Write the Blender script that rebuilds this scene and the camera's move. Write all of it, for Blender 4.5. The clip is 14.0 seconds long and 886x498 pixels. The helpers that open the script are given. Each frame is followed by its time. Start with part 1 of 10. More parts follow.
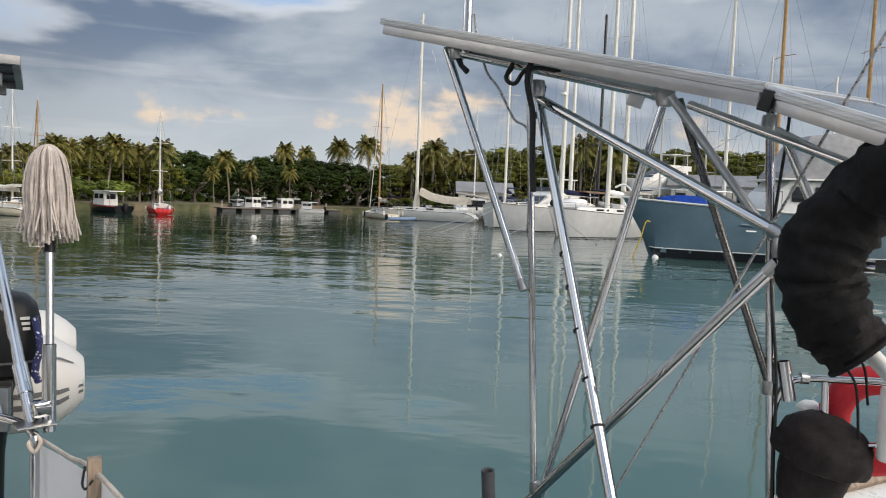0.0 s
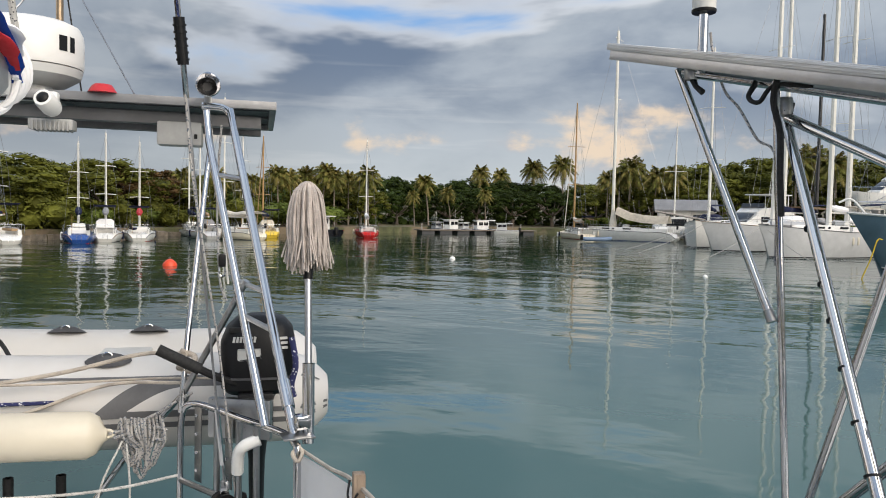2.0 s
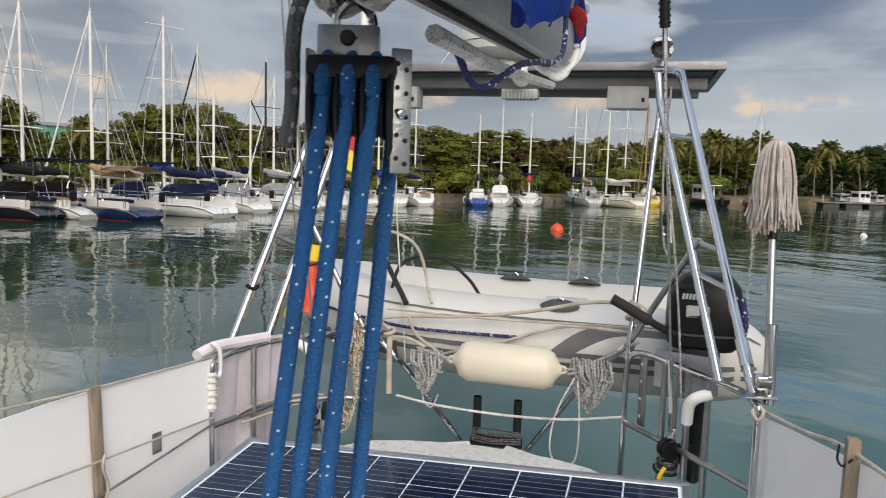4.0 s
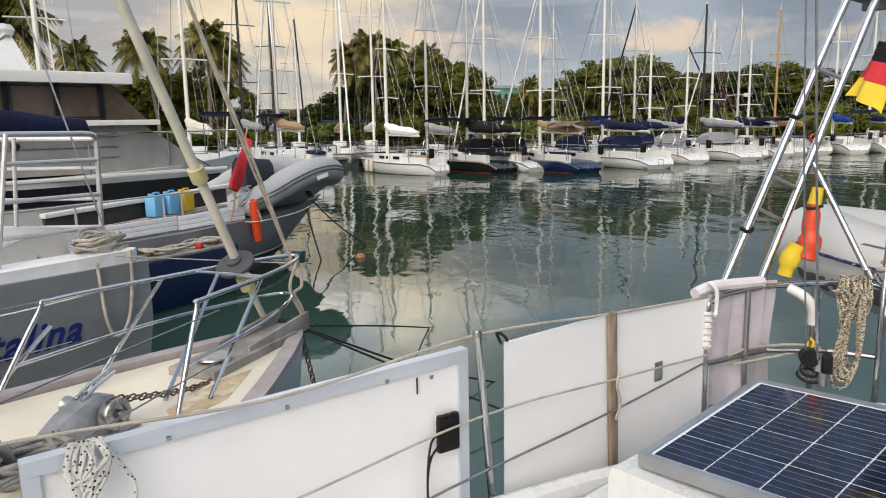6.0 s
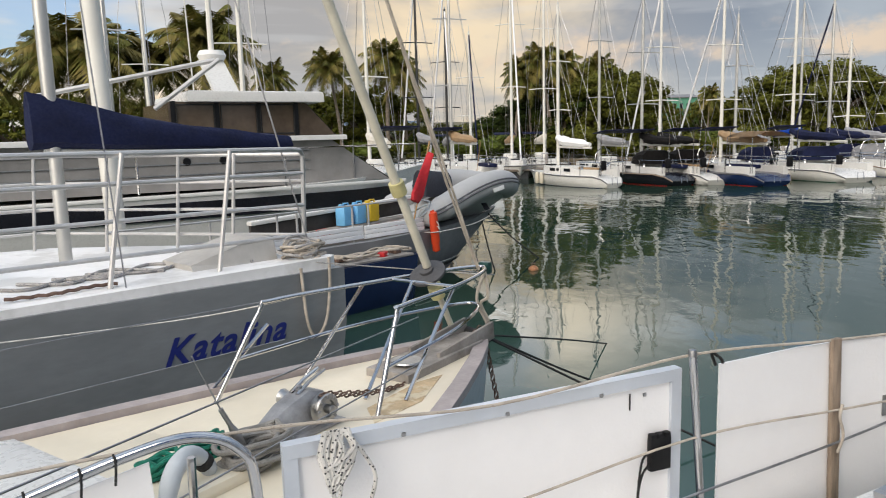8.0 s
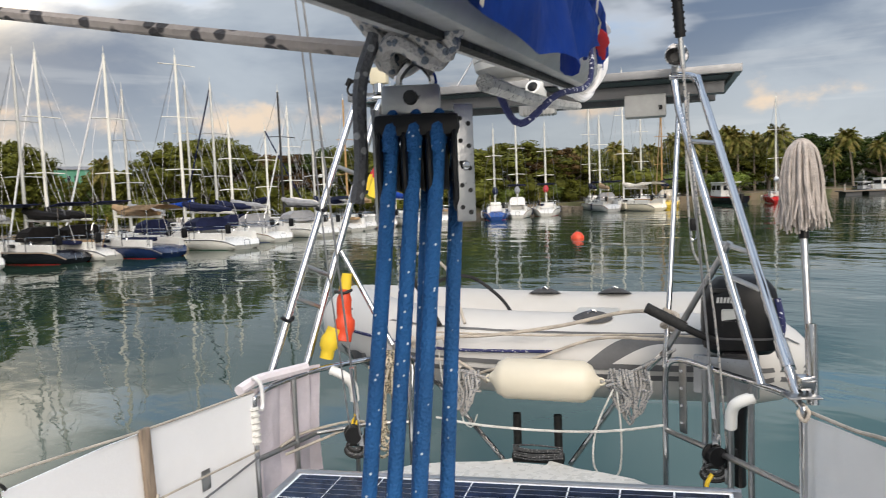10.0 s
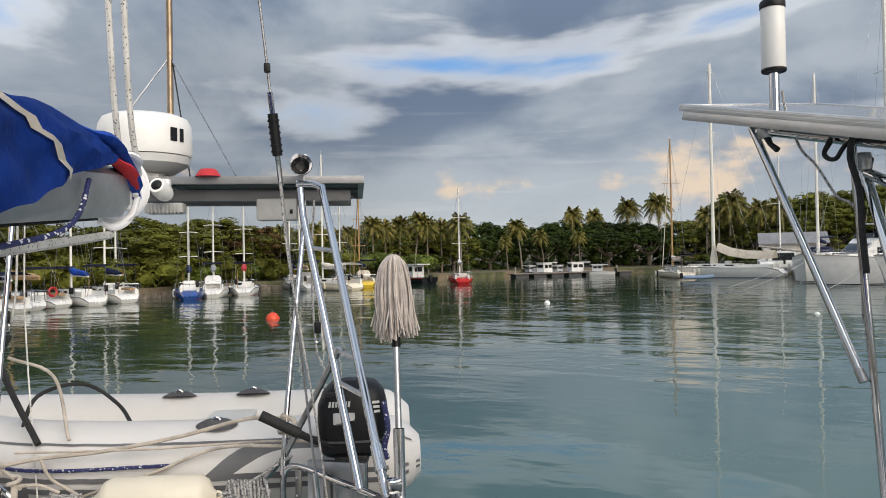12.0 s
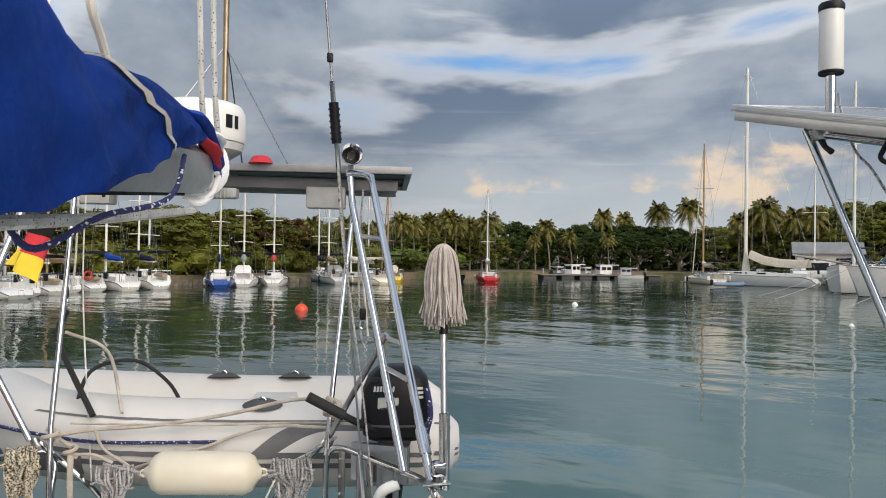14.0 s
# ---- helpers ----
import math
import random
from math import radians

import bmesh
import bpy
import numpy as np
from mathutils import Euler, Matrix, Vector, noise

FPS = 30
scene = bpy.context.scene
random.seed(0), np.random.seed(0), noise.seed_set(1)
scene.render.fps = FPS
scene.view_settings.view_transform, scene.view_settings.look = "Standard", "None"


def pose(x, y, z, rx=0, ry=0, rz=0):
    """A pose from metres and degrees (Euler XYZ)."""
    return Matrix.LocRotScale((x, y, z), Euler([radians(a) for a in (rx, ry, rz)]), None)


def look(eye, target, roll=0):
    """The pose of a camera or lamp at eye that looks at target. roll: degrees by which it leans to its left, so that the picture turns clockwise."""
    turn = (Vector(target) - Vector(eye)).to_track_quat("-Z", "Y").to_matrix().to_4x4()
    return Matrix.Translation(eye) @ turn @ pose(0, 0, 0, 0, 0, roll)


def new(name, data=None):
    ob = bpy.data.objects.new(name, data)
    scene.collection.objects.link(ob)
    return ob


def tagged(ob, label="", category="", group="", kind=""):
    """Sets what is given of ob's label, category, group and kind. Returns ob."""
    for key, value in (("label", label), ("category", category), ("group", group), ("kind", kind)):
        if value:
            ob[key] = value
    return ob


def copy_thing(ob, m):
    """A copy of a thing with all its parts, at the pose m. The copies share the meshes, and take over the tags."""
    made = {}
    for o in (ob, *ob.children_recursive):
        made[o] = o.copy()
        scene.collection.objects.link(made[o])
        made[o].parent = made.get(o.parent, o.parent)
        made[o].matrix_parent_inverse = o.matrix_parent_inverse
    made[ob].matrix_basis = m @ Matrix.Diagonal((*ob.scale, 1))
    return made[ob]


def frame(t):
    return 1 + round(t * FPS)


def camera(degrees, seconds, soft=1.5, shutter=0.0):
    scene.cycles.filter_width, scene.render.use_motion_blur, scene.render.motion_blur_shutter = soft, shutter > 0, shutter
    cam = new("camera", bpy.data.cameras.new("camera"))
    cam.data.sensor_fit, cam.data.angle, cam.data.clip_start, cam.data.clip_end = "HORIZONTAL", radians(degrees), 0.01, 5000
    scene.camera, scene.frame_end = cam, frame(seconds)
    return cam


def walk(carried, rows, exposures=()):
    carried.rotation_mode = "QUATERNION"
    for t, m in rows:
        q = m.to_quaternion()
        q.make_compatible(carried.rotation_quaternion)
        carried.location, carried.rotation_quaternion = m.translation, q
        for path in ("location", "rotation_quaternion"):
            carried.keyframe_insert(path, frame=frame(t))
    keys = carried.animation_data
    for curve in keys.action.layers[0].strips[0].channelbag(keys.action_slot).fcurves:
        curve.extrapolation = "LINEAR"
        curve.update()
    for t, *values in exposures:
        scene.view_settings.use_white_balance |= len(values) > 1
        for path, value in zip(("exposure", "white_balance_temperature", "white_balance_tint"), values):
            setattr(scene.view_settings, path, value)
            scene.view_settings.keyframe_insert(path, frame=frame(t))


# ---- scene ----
cam = camera(62.1, 14.0, soft=0.95, shutter=0.1)
PATH = [
    (0, (-0.304, 0.136, 2.413), (-0.476, 2.124, 2.28), 2.2),
    (0.5, (-0.385, 0.093, 2.408), (-0.742, 2.057, 2.277), 2.1),
    (1, (-0.415, 0.063, 2.424), (-0.893, 2.001, 2.304), 1.9),
    (1.5, (-0.435, 0.084, 2.424), (-1.012, 1.996, 2.32), 1.4),
    (2, (-0.424, 0.096, 2.434), (-1.107, 1.973, 2.341), 1.2),
    (2.2, (-0.42, 0.085, 2.439), (-1.158, 1.941, 2.344), 1.4),
    (4.3, (-0.617, -0.199, 2.381), (-2.222, 0.971, 2.146), 1.3),
    (4.5, (-0.622, -0.233, 2.377), (-2.294, 0.835, 2.121), 0.9),
    (4.6, (-0.602, -0.253, 2.378), (-2.306, 0.759, 2.113), 0.7),
    (5, (-0.611, -0.315, 2.366), (-2.418, 0.49, 2.068), 0.1),
    (5.5, (-0.624, -0.369, 2.359), (-2.519, 0.181, 2.033), -0.4),
    (6, (-0.643, -0.425, 2.351), (-2.591, -0.128, 2.011), -1.0),
    (6.5, (-0.628, -0.515, 2.367), (-2.599, -0.464, 2.029), -1.3),
    (7, (-0.609, -0.576, 2.37), (-2.577, -0.733, 2.047), -1.6),
    (7.2, (-0.597, -0.604, 2.37), (-2.558, -0.839, 2.054), -1.5),
    (7.6, (-0.588, -0.62, 2.372), (-2.543, -0.902, 2.062), -1.5),
    (8.25, (-0.575, -0.53, 2.38), (-2.545, -0.496, 2.09), -1.6),
    (9.3, (-0.577, -0.319, 2.393), (-2.401, 0.458, 2.135), -1.8),
    (9.5, (-0.552, -0.262, 2.38), (-2.319, 0.648, 2.159), -2.1),
    (9.9, (-0.576, -0.199, 2.393), (-2.172, 0.994, 2.23), -2.1),
    (10, (-0.601, -0.197, 2.415), (-2.134, 1.078, 2.255), -2.3),
    (10.5, (-0.489, -0.101, 2.443), (-1.769, 1.435, 2.383), -2.1),
    (10.6, (-0.46, -0.08, 2.448), (-1.688, 1.499, 2.403), -2.0),
    (11, (-0.348, 0.023, 2.513), (-1.425, 1.708, 2.509), -2.4),
    (11.5, (-0.324, 0.03, 2.529), (-1.284, 1.784, 2.551), -1.8),
    (12, (-0.341, 0.019, 2.516), (-1.258, 1.796, 2.544), -1.1),
    (12.5, (-0.322, 0.004, 2.506), (-1.224, 1.79, 2.534), -0.8),
    (13, (-0.317, -0.024, 2.518), (-1.223, 1.759, 2.548), -0.5),
    (13.5, (-0.314, -0.025, 2.509), (-1.242, 1.747, 2.539), -0.1),
    (14, (-0.388, -0.066, 2.488), (-1.371, 1.676, 2.51), 0.9),
]
walk(cam, [(t, look(eye, target, roll)) for t, eye, target, roll in PATH], [(0, .14), (1.5, .14), (3.2, .04), (9.4, .03), (10.0, .2), (10.6, .2), (11.2, .04), (14, .04)])

# ---------------------------------------------------------------- world, sun
SUN_AZ, SUN_EL = 118.0, 33.0      # degrees clockwise from +y, above the horizon
world = bpy.data.worlds.new("sky")
scene.world = world
world.use_nodes = True


def wire(tree, kind, at=None, **props):
    node = tree.nodes.new(kind)
    for key, value in props.items():
        setattr(node, key, value)
    return node


def build_sky():
    nt = world.node_tree
    nt.nodes.clear()
    L = nt.links.new

    def math_node(op, a, b=None, clamp=False):
        n = nt.nodes.new("ShaderNodeMath")
        n.operation, n.use_clamp = op, clamp
        for k, v in enumerate((a, b)):
            if v is None:
                continue
            if isinstance(v, (int, float)):
                n.inputs[k].default_value = v
            else:
                L(v, n.inputs[k])
        return n.outputs[0]

    def mix(fac, a, b):
        n = nt.nodes.new("ShaderNodeMixRGB")
        for k, v in enumerate((fac, a, b)):
            if isinstance(v, (int, float)):
                n.inputs[k].default_value = v
            elif isinstance(v, tuple):
                n.inputs[k].default_value = (*v, 1)
            else:
                L(v, n.inputs[k])
        return n.outputs[0]

    def ramp(v, lo, hi):
        n = nt.nodes.new("ShaderNodeMapRange")
        n.interpolation_type = "SMOOTHSTEP"
        L(v, n.inputs[0])
        n.inputs[1].default_value, n.inputs[2].default_value = lo, hi
        return n.outputs[0]

    co = nt.nodes.new("ShaderNodeTexCoord").outputs["Generated"]
    sep = nt.nodes.new("ShaderNodeSeparateXYZ")
    L(co, sep.inputs[0])
    x, y, z = sep.outputs
    zc = math_node("MAXIMUM", z, 0.0)
    # flat cloud layer seen in perspective
    den = math_node("ADD", zc, 0.34)
    comb = nt.nodes.new("ShaderNodeCombineXYZ")
    L(math_node("DIVIDE", x, den), comb.inputs[0])
    L(math_node("DIVIDE", y, den), comb.inputs[1])

    def noise_node(vec, scale, detail, rough, dist=0.0, off=(0, 0, 0), sc=(1, 1, 1)):
        m = nt.nodes.new("ShaderNodeMapping")
        m.inputs[1].default_value, m.inputs[3].default_value = off, sc
        L(vec, m.inputs[0])
        n = nt.nodes.new("ShaderNodeTexNoise")
        n.inputs["Scale"].default_value, n.inputs["Detail"].default_value = scale, detail
        n.inputs["Roughness"].default_value, n.inputs["Distortion"].default_value = rough, dist
        L(m.outputs[0], n.inputs["Vector"])
        return n.outputs[0]

    sky = nt.nodes.new("ShaderNodeTexSky")
    sky.sky_type, sky.sun_disc = "NISHITA", False
    sky.sun_elevation, sky.sun_rotation = radians(SUN_EL), radians(SUN_AZ)
    sky.air_density, sky.dust_density, sky.ozone_density = 1.0, 1.0, 2.0
    blue = mix(1.0, sky.outputs[0], (0.098, 0.138, 0.172))
    blue.node.blend_type = "MULTIPLY"
    # soft stratus sheet in two greys
    shade = noise_node(comb.outputs[0], 1.5, 7, 0.54, 0.35, (9.1, 2.2, 0))
    soft = noise_node(co, 3.4, 5, 0.5, 0.2, (2.0, 7.7, 0), (1, 1, 2.4))
    tone = math_node("ADD", math_node("MULTIPLY", shade, 0.6), math_node("MULTIPLY", soft, 0.4))
    cloud = mix(ramp(tone, 0.41, 0.60), (0.153, 0.205, 0.295), (0.418, 0.469, 0.530))
    warm_side = ramp(math_node("ADD", math_node("MULTIPLY", x, -0.95), math_node("MULTIPLY", y, -0.30)), 0.74, 0.99)
    warm_cloud = mix(ramp(tone, 0.42, 0.58), (0.42, 0.41, 0.41), (0.98, 0.79, 0.53))
    cloud = mix(warm_side, cloud, warm_cloud)

    def toward(yaw, lo, hi):
        d = math_node("ADD", math_node("MULTIPLY", x, -math.sin(radians(yaw))), math_node("MULTIPLY", y, math.cos(radians(yaw))))
        return ramp(d, lo, hi)

    # clear blue rifts with bright lower rims
    rifts = noise_node(co, 2.6, 5, 0.5, 0.3, (0.7, 1.3, 0.2), (1, 1, 3.2))
    rift = math_node("SUBTRACT", rifts, math_node("MULTIPLY", math_node("ABSOLUTE", math_node("SUBTRACT", z, 0.255)), 1.5))
    rift = math_node("ADD", rift, math_node("MULTIPLY", toward(27, 0.90, 0.97), 0.07))
    rift = math_node("ADD", rift, math_node("MULTIPLY", toward(124, 0.93, 0.99), 0.24))
    rift = math_node("SUBTRACT", rift, math_node("MULTIPLY", toward(90, 0.93, 0.99), 0.20))
    base = mix(math_node("MULTIPLY", ramp(rift, 0.47, 0.66), 0.72), cloud, blue)
    rim = math_node("MULTIPLY", ramp(rift, 0.45, 0.53), math_node("SUBTRACT", 1.0, ramp(rift, 0.54, 0.66)))
    base = mix(math_node("MULTIPLY", rim, 0.42), base, (0.92, 0.91, 0.89))
    # pale band near the horizon with thin streaks
    band = math_node("SUBTRACT", 1.0, ramp(z, 0.05, 0.22))
    low_blue = mix(ramp(z, 0.0, 0.16), (0.58, 0.62, 0.63), (0.43, 0.48, 0.53))
    base = mix(math_node("MULTIPLY", math_node("MULTIPLY", band, 0.66), math_node("SUBTRACT", 1.0, math_node("MULTIPLY", warm_side, 0.75))), base, low_blue)
    streak = noise_node(co, 3.2, 4, 0.5, 0.0, (0.4, 0.1, 0.0), (1, 1, 13))
    streak_gate = math_node("MULTIPLY", ramp(streak, 0.56, 0.68), math_node("SUBTRACT", 1.0, ramp(z, 0.12, 0.26)))
    base = mix(math_node("MULTIPLY", streak_gate, 0.22), base, (0.74, 0.75, 0.75))
    # heaped clouds low over the land, lit warm
    heaps = noise_node(co, 7.0, 7, 0.55, 0.1, (0.15, 0.33, -0.3), (1, 1, 1.7))
    heap_gate = math_node("SUBTRACT", heaps, math_node("MULTIPLY", math_node("ABSOLUTE", math_node("SUBTRACT", z, HEAP_Z)), 2.4))
    heap_gate = math_node("SUBTRACT", math_node("ADD", heap_gate, math_node("MULTIPLY", toward(8, 0.965, 0.998), 0.062)), math_node("MULTIPLY", toward(26, 0.97, 0.995), 0.05))
    heap_gate = math_node("ADD", heap_gate, math_node("MULTIPLY", toward(76, 0.96, 0.995), 0.05))
    heap = ramp(heap_gate, 0.49, 0.64)
    heap_top = noise_node(co, 16, 5, 0.55, 0.2, (0.1, 0.2, 0.3), (1, 1, 1.3))
    heap_col = mix(ramp(math_node("ADD", math_node("MULTIPLY", heap_gate, 0.6), math_node("MULTIPLY", heap_top, 0.4)), 0.47, 0.58), (0.48, 0.48, 0.51), (0.82, 0.66, 0.50))
    base = mix(math_node("MULTIPLY", heap, 0.9), base, heap_col)
    # an overcast sky is brightest overhead
    gain = math_node("ADD", 1.0, math_node("MULTIPLY", ramp(z, 0.24, 0.75), 1.25))
    gain = math_node("ADD", gain, math_node("MULTIPLY", math_node("MULTIPLY", warm_side, ramp(z, 0.20, 0.42)), 0.9))
    gain = math_node("ADD", gain, math_node("MULTIPLY", math_node("MULTIPLY", toward(92, 0.91, 0.985), ramp(z, 0.18, 0.28)), 4.0))
    gain = math_node("SUBTRACT", gain, math_node("MULTIPLY", toward(45, 0.93, 0.99), 0.17))
    lift = nt.nodes.new("ShaderNodeCombineXYZ")
    for k in range(3):
        L(gain, lift.inputs[k])
    base = mix(1.0, base, lift.outputs[0])
    base.node.blend_type = "MULTIPLY"
    bg = nt.nodes.new("ShaderNodeBackground")
    bg.inputs[1].default_value = 1.0
    L(base, bg.inputs[0])
    out = nt.nodes.new("ShaderNodeOutputWorld")
    L(bg.outputs[0], out.inputs[0])


HEAP_Z = 0.095
build_sky()

sun = new("sun", bpy.data.lights.new("sun", "SUN"))
sun.data.energy, sun.data.angle, sun.data.color = 3.5, radians(60), (1.0, 0.89, 0.76)
_az, _el = radians(SUN_AZ), radians(SUN_EL)
sun.matrix_world = look((0, 0, 0), (-math.sin(_az) * math.cos(_el), -math.cos(_az) * math.cos(_el), -math.sin(_el)))

# ---------------------------------------------------------------- materials


def material(name, base, rough=0.5, metal=0.0, vary=0.12, scale=6.0, bump=0.0, bump_scale=60.0, second=None, per=None, spec=0.5,
             stretch=(1, 1, 1), grime=None, grime_at=(0.55, 0.75), coat=0.0, trans=0.0, island=False, sheen=0.0):
    """A surface with a base colour broken up at two scales, optional second colour in patches, grime and fine relief."""
    m = bpy.data.materials.new(name)
    m.use_nodes = True
    nt = m.node_tree
    bs = nt.nodes["Principled BSDF"]
    L = nt.links.new
    tc = nt.nodes.new("ShaderNodeTexCoord")
    mp = nt.nodes.new("ShaderNodeMapping")
    mp.inputs[3].default_value = stretch
    L(tc.outputs["Object"], mp.inputs[0])

    def noise_out(sc, detail=4, rough_=0.6):
        n = nt.nodes.new("ShaderNodeTexNoise")
        n.inputs["Scale"].default_value, n.inputs["Detail"].default_value, n.inputs["Roughness"].default_value = sc, detail, rough_
        L(mp.outputs[0], n.inputs["Vector"])
        return n.outputs[0]

    def span(v, lo, hi, a=0.0, b=1.0):
        n = nt.nodes.new("ShaderNodeMapRange")
        L(v, n.inputs[0])
        for k, w in enumerate((lo, hi, a, b)):
            n.inputs[k + 1].default_value = w
        return n.outputs[0]

    def mixed(fac, a, b, kind="MIX"):
        n = nt.nodes.new("ShaderNodeMixRGB")
        n.blend_type = kind
        for k, v in enumerate((fac, a, b)):
            if isinstance(v, (int, float)):
                n.inputs[k].default_value = v
            elif isinstance(v, tuple):
                n.inputs[k].default_value = (*v, 1)
            else:
                L(v, n.inputs[k])
        return n.outputs[0]

    coarse, fine = noise_out(scale), noise_out(scale * 9, 3)
    dim = tuple(c * (1 - 2.2 * vary) for c in base)
    lit = tuple(min(1, c * (1 + vary)) for c in base)
    col = mixed(span(coarse, 0.3, 0.7), dim, lit)
    col = mixed(span(fine, 0.3, 0.7, 0, 0.35), col, tuple(c * (1 - vary) for c in base))
    if second:
        col = mixed(span(noise_out(per or scale * 0.5, 5), 0.47, 0.56), col, second)
    if island:
        gi = nt.nodes.new("ShaderNodeNewGeometry")
        oi = nt.nodes.new("ShaderNodeObjectInfo")
        ad = nt.nodes.new("ShaderNodeMath")
        ad.operation = "MULTIPLY_ADD"
        L(oi.outputs["Random"], ad.inputs[0])
        ad.inputs[1].default_value = 0.8
        L(gi.outputs["Random Per Island"], ad.inputs[2])
        col = mixed(1.0, col, span(ad.outputs[0], 0, 1.8, 0.50, 1.5), "MULTIPLY")
    if grime:
        col = mixed(span(noise_out(scale * 0.35, 6, 0.7), *grime_at, 0, 0.7), col, grime)
    L(col, bs.inputs["Base Color"])
    L(span(fine, 0.2, 0.8, max(0, rough * 0.75), min(1, rough * 1.3)), bs.inputs["Roughness"])
    bs.inputs["Metallic"].default_value = metal
    bs.inputs["Specular IOR Level"].default_value = spec
    bs.inputs["Coat Weight"].default_value = coat
    bs.inputs["Transmission Weight"].default_value = trans
    bs.inputs["Sheen Weight"].default_value = sheen
    if bump:
        b = nt.nodes.new("ShaderNodeBump")
        b.inputs["Strength"].default_value, b.inputs["Distance"].default_value = bump, 0.01
        L(noise_out(bump_scale, 5), b.inputs["Height"])
        L(b.outputs[0], bs.inputs["Normal"])
    return m


def rope_material(name, base, fleck, amount=0.6, scale=90.0, stretch=(1, 1, 1)):
    """Braided line with flecks of a second yarn."""
    m = bpy.data.materials.new(name)
    m.use_nodes = True
    nt = m.node_tree
    bs = nt.nodes["Principled BSDF"]
    L = nt.links.new
    tc = nt.nodes.new("ShaderNodeTexCoord")
    mp = nt.nodes.new("ShaderNodeMapping")
    mp.inputs[3].default_value = stretch
    L(tc.outputs["Object"], mp.inputs[0])
    vo = nt.nodes.new("ShaderNodeTexVoronoi")
    vo.inputs["Scale"].default_value = scale
    L(mp.outputs[0], vo.inputs["Vector"])
    rp = nt.nodes.new("ShaderNodeMapRange")
    L(vo.outputs["Distance"], rp.inputs[0])
    rp.inputs[1].default_value, rp.inputs[2].default_value = amount * 0.55, amount * 0.45
    mx = nt.nodes.new("ShaderNodeMixRGB")
    mx.inputs[1].default_value, mx.inputs[2].default_value = (*base, 1), (*fleck, 1)
    L(rp.outputs[0], mx.inputs[0])
    ns = nt.nodes.new("ShaderNodeTexNoise")
    ns.inputs["Scale"].default_value = 14
    L(tc.outputs["Object"], ns.inputs["Vector"])
    r2 = nt.nodes.new("ShaderNodeMapRange")
    L(ns.outputs[0], r2.inputs[0])
    r2.inputs[1].default_value, r2.inputs[2].default_value, r2.inputs[3].default_value, r2.inputs[4].default_value = 0.3, 0.7, 0.7, 1.1
    mu = nt.nodes.new("ShaderNodeMixRGB")
    mu.blend_type = "MULTIPLY"
    mu.inputs[0].default_value = 1
    L(mx.outputs[0], mu.inputs[1])
    L(r2.outputs[0], mu.inputs[2])
    L(mu.outputs[0], bs.inputs["Base Color"])
    bs.inputs["Roughness"].default_value = 0.8
    wv = nt.nodes.new("ShaderNodeTexVoronoi")
    wv.inputs["Scale"].default_value = scale * 3
    L(tc.outputs["Object"], wv.inputs["Vector"])
    bp = nt.nodes.new("ShaderNodeBump")
    bp.inputs["Strength"].default_value, bp.inputs["Distance"].default_value = 0.7, 0.002
    L(wv.outputs["Distance"], bp.inputs["Height"])
    L(bp.outputs[0], bs.inputs["Normal"])
    return m


STEEL = material("polished stainless", (0.56, 0.56, 0.57), 0.08, 1.0, vary=0.05, scale=2.5)
STEEL_DULL = material("brushed stainless", (0.42, 0.42, 0.42), 0.32, 1.0, vary=0.12, scale=14, bump=0.1, bump_scale=200)
ALU = material("weathered aluminium", (0.52, 0.52, 0.53), 0.36, 1.0, vary=0.1, scale=7, bump=0.08, bump_scale=150)
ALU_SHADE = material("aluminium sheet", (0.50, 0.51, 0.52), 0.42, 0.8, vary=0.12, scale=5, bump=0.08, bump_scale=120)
WIRE = material("rigging wire", (0.35, 0.35, 0.36), 0.4, 0.9, vary=0.15, scale=20)
WHITE = material("white gelcoat", (0.70, 0.69, 0.66), 0.28, vary=0.04, scale=3, grime=(0.55, 0.52, 0.46), grime_at=(0.6, 0.9), bump=0.03, bump_scale=25)
WHITE_BOARD = material("painted white board", (0.86, 0.85, 0.85), 0.5, vary=0.03, scale=2.5, grime=(0.62, 0.60, 0.57), grime_at=(0.6, 0.85), bump=0.12, bump_scale=90)
CREAM = material("cream gelcoat", (0.78, 0.70, 0.55), 0.35, vary=0.05, scale=2.5, grime=(0.62, 0.50, 0.34), grime_at=(0.56, 0.85), bump=0.05, bump_scale=60)
CREAM_CLOTH = material("cream canvas", (0.72, 0.66, 0.56), 0.85, vary=0.1, scale=4, bump=0.35, bump_scale=30, sheen=0.2)
PINK_CLOTH = material("faded pinkish canvas", (0.80, 0.73, 0.76), 0.9, vary=0.1, scale=5, bump=0.5, bump_scale=22, sheen=0.2)
BLUE_CLOTH = material("royal blue canvas", (0.006, 0.055, 0.36), 0.75, vary=0.22, scale=4, bump=1.0, bump_scale=7, spec=0.3)
NAVY_CLOTH = material("navy canvas", (0.008, 0.012, 0.045), 0.8, vary=0.2, scale=4, bump=0.5, bump_scale=12, spec=0.25)
BLACK_CLOTH = material("black canvas", (0.010, 0.009, 0.009), 0.85, vary=0.25, scale=5, bump=0.7, bump_scale=16, spec=0.2)
BROWN_CLOTH = material("dark brown canvas", (0.014, 0.010, 0.010), 0.85, vary=0.2, scale=5, bump=0.6, bump_scale=12, spec=0.3)
GREY_CLOTH = material("grey canvas", (0.30, 0.30, 0.31), 0.85, vary=0.12, scale=3, bump=0.3, bump_scale=14)
TAN_CLOTH = material("tan canvas", (0.36, 0.24, 0.13), 0.85, vary=0.12, scale=3, bump=0.3, bump_scale=14)
